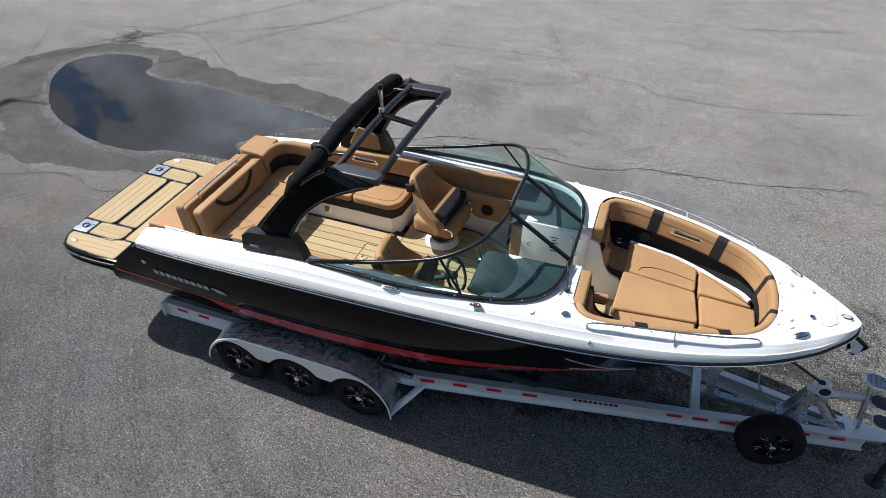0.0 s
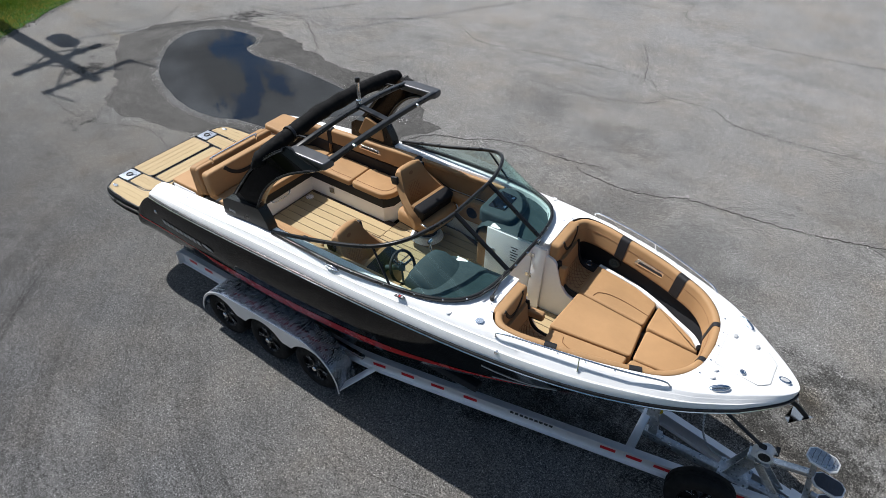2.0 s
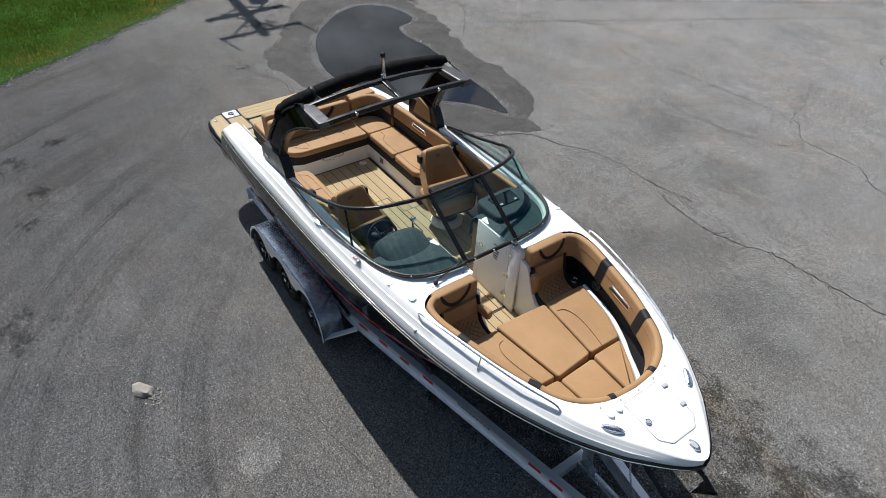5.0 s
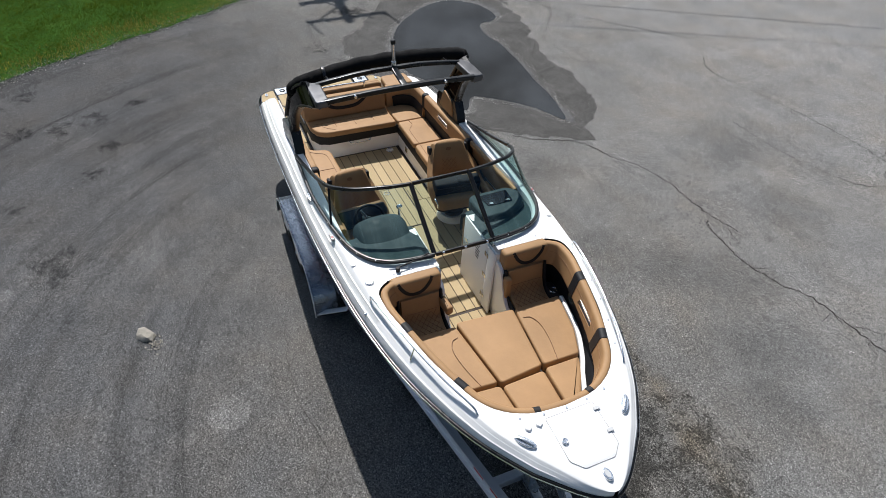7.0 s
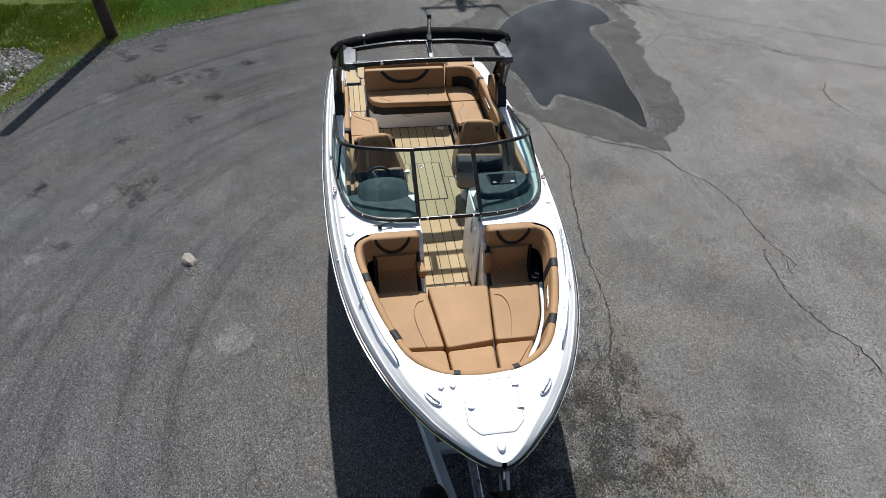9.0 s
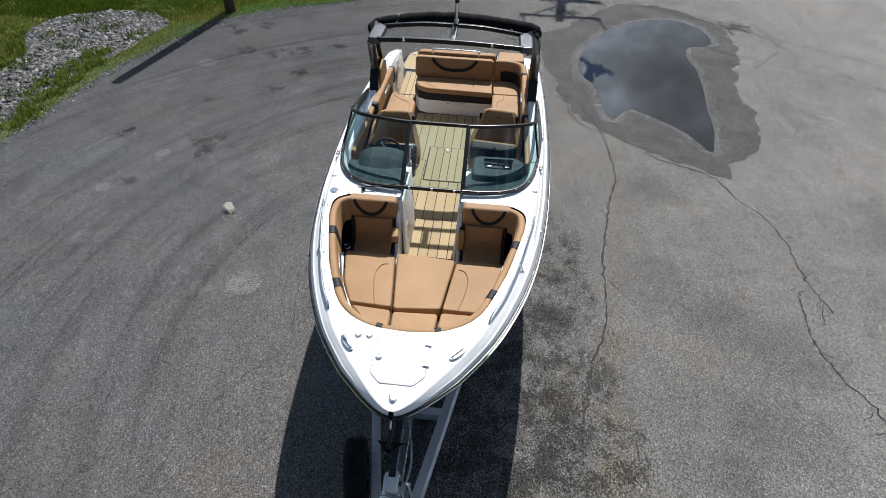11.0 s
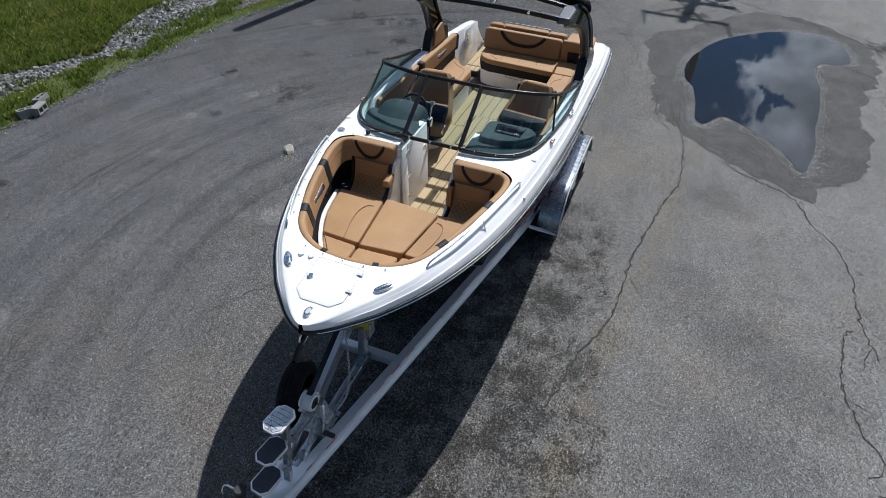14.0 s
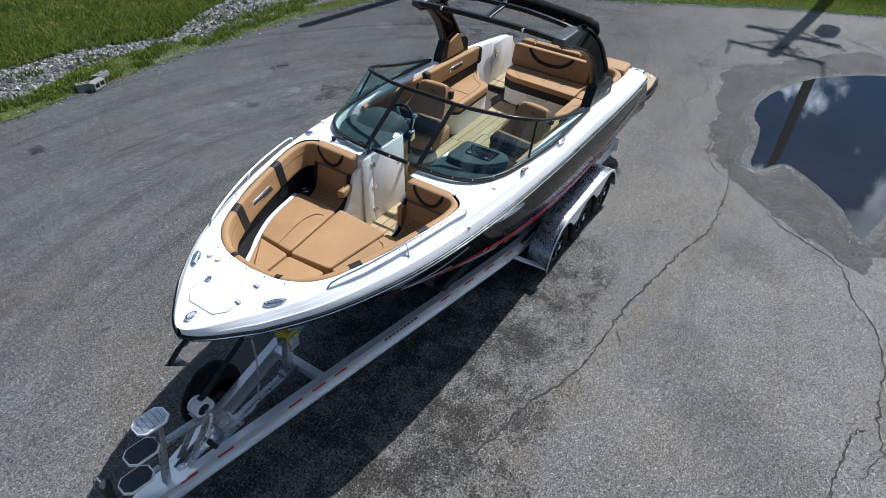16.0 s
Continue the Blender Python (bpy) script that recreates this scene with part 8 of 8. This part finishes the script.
def patchy(x, y, a, b):
    """An uneven field between about -1 and 1."""
    return (np.sin(x * a + 1.3 * np.sin(y * b)) * np.cos(y * a * 0.9 + 1.7 * np.sin(x * b * 0.8)) + 0.6 * np.sin(x * a * 2.7 + y * 3.1) * np.sin(y * a * 2.3 - x * 1.9)) / 1.6


strip = (gx > -7.0) & (gy > -9.0)
thin = patchy(gx, gy, 1.9, 2.3) + rng.normal(0, 0.25, len(gx))
keep = ~strip | (thin > -0.05)
gx, gy = gx[keep], gy[keep]
tall = np.clip(0.04 + 0.035 * patchy(gx, gy, 1.7, 1.2) + np.where(gy < -9.4, 0.06 + 0.05 * patchy(gx, gy, 2.6, 1.7), 0.0), 0.025, 0.19) * rng.uniform(0.6, 1.4, len(gx))
rough = (gx > -8.0) & (gy < -7.6)
pale = rough & (rng.uniform(0, 1, len(gx)) < np.where(gy < -9.2, 0.14, 0.30) + 0.14 * patchy(gx, gy, 1.3, 1.9))
rough &= ~pale
dry = ~rough & ~pale & (beyond_edge(gx, gy) + rng.normal(0, 0.3, len(gx)) + 0.35 * patchy(gx, gy, 1.1, 0.8) < 0.95)
for sel, mat, label in ((pale, "strawleaf", "straw-coloured stalks among rough grass"), (~rough & ~dry & ~pale, "leaf", "green mown lawn with clover beside the asphalt"), (dry, "dryleaf", "yellowed short grass along the asphalt edge"), (rough, "roughleaf", "rough patchy grass and weeds beside gravel")):
    me = blades("grass", gx[sel], gy[sel], tall[sel], 0.006 + 0.004 * rng.uniform(0, 1, sel.sum()))
    me.materials.append(M[mat])
    tagged(new("grass", me), label, "grass", kind="stuff")
# low leafy weeds in clumps on the strip between asphalt and gravel
cx, cy = scatter(70, -6.5, 3.0, -8.9, -8.3)
x = np.concatenate([rng.normal(a, 0.10, 90) for a in cx])
y = np.concatenate([rng.normal(b, 0.07, 90) for b in cy])
keep = beyond_edge(x, y) > 0.05
me = blades("weeds", x[keep], y[keep], rng.uniform(0.05, 0.13, keep.sum()), np.full(keep.sum(), 0.013))
me.materials.append(M["roughleaf"])
tagged(new("weeds", me), "low leafy weeds in clumps at the asphalt edge", "weeds", kind="stuff")
# sparse grass growing in the gravel's edges
x, y = scatter(14000, -9, 3.4, -10.4, -8.1)
keep = inside(GRAVEL, x, y) & (np.sin(x * 3.1 + y * 2.0) * np.sin(x * 1.3 - y * 4.0) + rng.normal(0, 0.2, len(x)) > 0.42)
me = blades("weeds", x[keep], y[keep], rng.uniform(0.04, 0.12, keep.sum()), np.full(keep.sum(), 0.012))
me.materials.append(M["leaf"])
tagged(new("weeds", me), "tufts of weeds growing through gravel", "weeds", kind="stuff")
# dandelions
x, y = scatter(900, -13, 3, -13, -5.5)
keep = (beyond_edge(x, y) > 0.3) & ~inside(GRAVEL, x, y) & (np.sin(x * 0.9 + 1) * np.sin(y * 1.1) > 0.1)
vv, ff = [], []
for px, py in zip(x[keep], y[keep]):
    k = len(vv)
    r = 0.018
    z = 0.09
    vv += [(px + r * math.cos(a), py + r * math.sin(a), z) for a in [2 * math.pi * q / 6 for q in range(6)]] + [(px, py, z + 0.012), (px, py, 0.01)]
    ff += [(k + q, k + (q + 1) % 6, k + 6) for q in range(6)] + [(k + (q + 1) % 6, k + q, k + 7) for q in range(0, 6, 3)]
me = bpy.data.meshes.new("dandelions")
me.from_pydata(vv, [], ff)
me.materials.append(M["yellow"])
dand = tagged(new("dandelions", me), "yellow dandelion flowers scattered in the grass", "flowers", kind="stuff")


def stones(name, x, y, size, z0=0.0):
    """Broken stones: squashed and skewed octahedra."""
    n = len(x)
    dirs = np.array([(1, 0, 0), (-1, 0, 0), (0, 1, 0), (0, -1, 0), (0, 0, 1), (0, 0, -1), (0.6, 0.6, 0.5), (-0.6, -0.6, 0.5)])
    faces0 = np.array([(0, 2, 6), (2, 4, 6), (4, 0, 6), (2, 1, 4), (1, 3, 7), (3, 4, 7), (4, 1, 7), (3, 0, 4), (2, 0, 5), (1, 2, 5), (3, 1, 5), (0, 3, 5)])
    s = size[:, None, None] * rng.uniform(0.6, 1.3, (n, 8, 1)) * dirs[None]
    s[:, :, 2] *= 0.65
    a = rng.uniform(0, 2 * np.pi, n)
    c, q = np.cos(a)[:, None], np.sin(a)[:, None]
    xr, yr = s[:, :, 0] * c - s[:, :, 1] * q, s[:, :, 0] * q + s[:, :, 1] * c
    tilt = rng.uniform(-0.5, 0.5, n)[:, None]
    verts = np.stack([xr + x[:, None], yr + y[:, None], s[:, :, 2] + tilt * xr + z0 + size[:, None] * 0.35], 2).reshape(-1, 3)
    faces = (faces0[None] + (np.arange(n) * 8)[:, None, None]).reshape(-1, 3)
    me = bpy.data.meshes.new(name)
    me.from_pydata(verts.tolist(), [], faces.tolist())
    me.materials.append(M["gravel"])
    return me


x, y = scatter(38000, -9.3, 3.6, -11.1, -7.9)
keep = inside(GRAVEL, x, y)
x, y = x[keep], y[keep]
gravel = tagged(new("gravel", stones("gravel", x, y, rng.uniform(0.018, 0.050, len(x)) * (1 + (rng.uniform(0, 1, len(x)) > 0.96) * 0.8))), "grey crushed stone strip beside the lawn", "gravel", kind="stuff")
bed = flat("gravel_bed", GRAVEL, 0.018, "bed", "grey crushed stone bed", "gravel")
# crumbs along the asphalt's edge
t = rng.uniform(0, len(edge_np) - 1.01, 16000)
i = t.astype(int)
p = edge_np[i] + (edge_np[i + 1] - edge_np[i]) * (t - i)[:, None]
keep = (p[:, 0] > -20) & (p[:, 0] < 4)
p = p[keep] + rng.normal(0, 0.16, (keep.sum(), 2)) + np.array([0.0, -0.14])
crumbs = tagged(new("edge_grit", stones("edge_grit", p[:, 0], p[:, 1], rng.uniform(0.008, 0.022, len(p)))), "loose grit along the asphalt edge", "grit", kind="stuff")
x, y = scatter(2600, -9, 9, -8, 10)
keep = beyond_edge(x, y) < -0.1
pebbles = tagged(new("pebbles", stones("pebbles", x[keep], y[keep], rng.uniform(0.003, 0.011, keep.sum()))), "tiny pale pebbles scattered on the asphalt", "pebbles", kind="stuff")

# pale crust and salt grains round the puddle
ring_out = wobble([(x + 0.13 * (x + 7.5) / 3.5, y + 0.13 * (y - 4.3) / 1.6) for x, y in PUD], 0.05, 24, 23)
crust = flat("puddle_rim", ring_out, 0.0065, "fade", "pale dried crust round the puddle", "crust")
shore = np.array(wobble([(x + 0.06 * (x + 7.5) / 3.5, y + 0.06 * (y - 4.3) / 1.6) for x, y in PUD], 0.018, 14, 7))
t = rng.uniform(0, len(shore) - 1.01, 7000)
i = t.astype(int)
p = shore[i] + (shore[i + 1] - shore[i]) * (t - i)[:, None] + rng.normal(0, 0.085, (len(t), 2))
p = p[~inside(PUD, p[:, 0], p[:, 1])]
me = stones("salt_grains", p[:, 0], p[:, 1], rng.uniform(0.003, 0.010, len(p)))
me.materials.clear()
me.materials.append(M["salt"])
salt = tagged(new("salt_grains", me), "pale dried grains on the puddle's shore", "grains", kind="stuff")

# lone stone with chalky crumbs
bm = B()
bmesh.ops.create_icosphere(bm, subdivisions=3, radius=0.12)
cuts = [(Vector((math.cos(a) * math.cos(e), math.sin(a) * math.cos(e), math.sin(e))), d) for a, e, d in ((0.2, 0.3, 0.085), (1.5, 0.1, 0.075), (2.6, 0.5, 0.09), (3.6, 0.05, 0.08), (4.7, 0.4, 0.07), (5.5, 0.1, 0.095), (0.9, 1.2, 0.055), (3.9, 1.0, 0.065))]
for v in bm.verts:
    for nrm, d in cuts:
        k = v.co.dot(nrm) - d
        if k > 0:
            v.co -= nrm * k
    v.co *= 1 + 0.10 * noise.noise(v.co * 22) + 0.05 * noise.noise(v.co * 60)
    v.co.x *= 1.45
    v.co.z = max(-0.035, v.co.z * 0.52)
rock = tagged(new("rock", mesh_of("rock", bm, "rock")), "pale broken limestone rock lying on the asphalt", "rock")
rock.location = (-0.64, -3.45, 0.035)
rock.rotation_euler = (0, 0, radians(38))
x, y = rng.normal(-0.42, 0.06, 60), rng.normal(-3.33, 0.05, 60)
me = stones("chalk_crumbs", x, y, rng.uniform(0.006, 0.018, 60))
me.materials.clear()
me.materials.append(M["rock"])
chalk = tagged(new("chalk_crumbs", me), "white chalky crumbs beside the rock", "crumbs", kind="stuff")


def cinder_block(loc, rot, label):
    bm = B()
    L, W, H = 0.30, 0.145, 0.145
    outer = [(-L / 2, -W / 2), (L / 2, -W / 2), (L / 2, W / 2), (-L / 2, W / 2)]
    for x0, x1 in ((-L / 2, -L / 2 + 0.03), (-0.015, 0.015), (L / 2 - 0.03, L / 2)):
        box(bm, x0, x1, -W / 2 + 0.03, W / 2 - 0.03, 0, H)
    for s in (-1, 1):
        box(bm, -L / 2, L / 2, min(s * W / 2, s * (W / 2 - 0.03)), max(s * W / 2, s * (W / 2 - 0.03)), 0, H, 0.004, 1)
    ob = tagged(new("concrete_block", mesh_of("concrete_block", bm, "concrete", False)), label, "block", group="concrete blocks at the verge")
    ob.matrix_world = pose(*loc, *rot)
    return ob


cinder_block((0.09, -8.10, 0.085), (90, 0, 20), "grey hollow concrete block tipped beside the asphalt")
cinder_block((0.30, -8.26, 0.0), (8, 0, -20), "pale hollow concrete block lying in the grass")
cinder_block((-0.14, -8.38, 0.02), (10, 0, 15), "brown stained concrete block leaning on another")

# timber pole
pole = thing("timber_pole", "thick brown weathered timber pole standing at the verge", "pole", (-9.50, -6.68, 0))
bm = B()
rows = []
for k in range(12):
    t = k / 11
    z = -0.1 + 5.95 * t
    r = 0.145 - 0.02 * t
    cx, cy = 0.0, -0.38 * t
    rows.append([(cx + r * math.cos(a) * (1 + 0.03 * math.sin(5 * a + k)), cy + r * math.sin(a) * (1 + 0.03 * math.cos(4 * a)), z) for a in [2 * math.pi * j / 14 for j in range(14)]])
loft(bm, rows, True, True)
part("shaft", bm, "wood", pole, "brown timber shaft")

# utility pole behind the puddle, with its arms and wires
UTIL = (-20.5, 3.12, 0)
util = thing("utility_pole", "tall dark utility pole with timber crossarms, insulators and transformer", "utility pole", UTIL)
bm = B()
rows = [[(r * math.cos(a), r * math.sin(a), z) for a in [2 * math.pi * j / 14 for j in range(14)]] for z, r in ((-0.1, 0.22), (3, 0.20), (8, 0.165), (12.5, 0.13))]
loft(bm, rows, True, True)
part("shaft", bm, "wood", util, "dark timber shaft")
for z, off in ((10.0, 0.17), (10.55, -0.17), (11.93, 0.16), (12.3, -0.16)):
    bm = B()
    box(bm, off - 0.05, off + 0.05, -1.12, 1.12, z - 0.055, z + 0.055, 0.01)
    arm = part("crossarm", bm, "wood", util, "timber crossarm")
    for y in (-1.02, -0.55, 0.55, 1.02):
        bm = B()
        cyl(bm, (off, y, z + 0.13), 0.045, 0.15, n=12, r2=0.03)
        part("insulator", bm, "concrete", arm)
for a, b in (((0.2, -0.67, 9.6), (0.2, 0.64, 12.25)), ((-0.2, 0.75, 9.9), (-0.2, -0.70, 12.2)), ((0.24, -0.85, 10.0), (0.2, 0.0, 9.35)), ((0.24, 0.85, 10.0), (0.2, 0.0, 9.35))):
    bm = B()
    sweep(bm, [a, b], rrect(0.06, 0.06, 0.01))
    part("brace", bm, "wood", util, "timber brace")
bm = B()
cyl(bm, (0.05, 0.62, 8.95), 0.27, 0.90, n=20, bevel=0.04)
can = part("transformer", bm, "galv", util, "grey transformer can")
for y in (0.52, 0.72):
    bm = B()
    cyl(bm, (0.05, y, 9.48), 0.035, 0.2, n=10)
    part("bushing", bm, "concrete", can)
# strain insulators at the arm ends
for y, z in ((1.08, 12.3), (-1.05, 12.3)):
    bm = B()
    tube(bm, [(-0.1, y, z), (0.75, y + 0.12, z)], 0.032, 8)
    part("strain_insulator", bm, "concrete", util)
for k, (y, z) in enumerate(((0.9, 9.2), (1.08, 12.3))):
    wire = thing("power_line", "thin dark overhead power line", "cable", UTIL, group="overhead power lines")
    bm = B()
    a, b = Vector((0, y, z)), Vector((27 - 3 * k, 40, z - 0.3))
    tube(bm, [a.lerp(b, t / 24) - Vector((0, 0, 0.3 * 4 * (t / 24) * (1 - t / 24))) for t in range(25)], 0.016, 6)
    part("strand", bm, "rubber", wire)
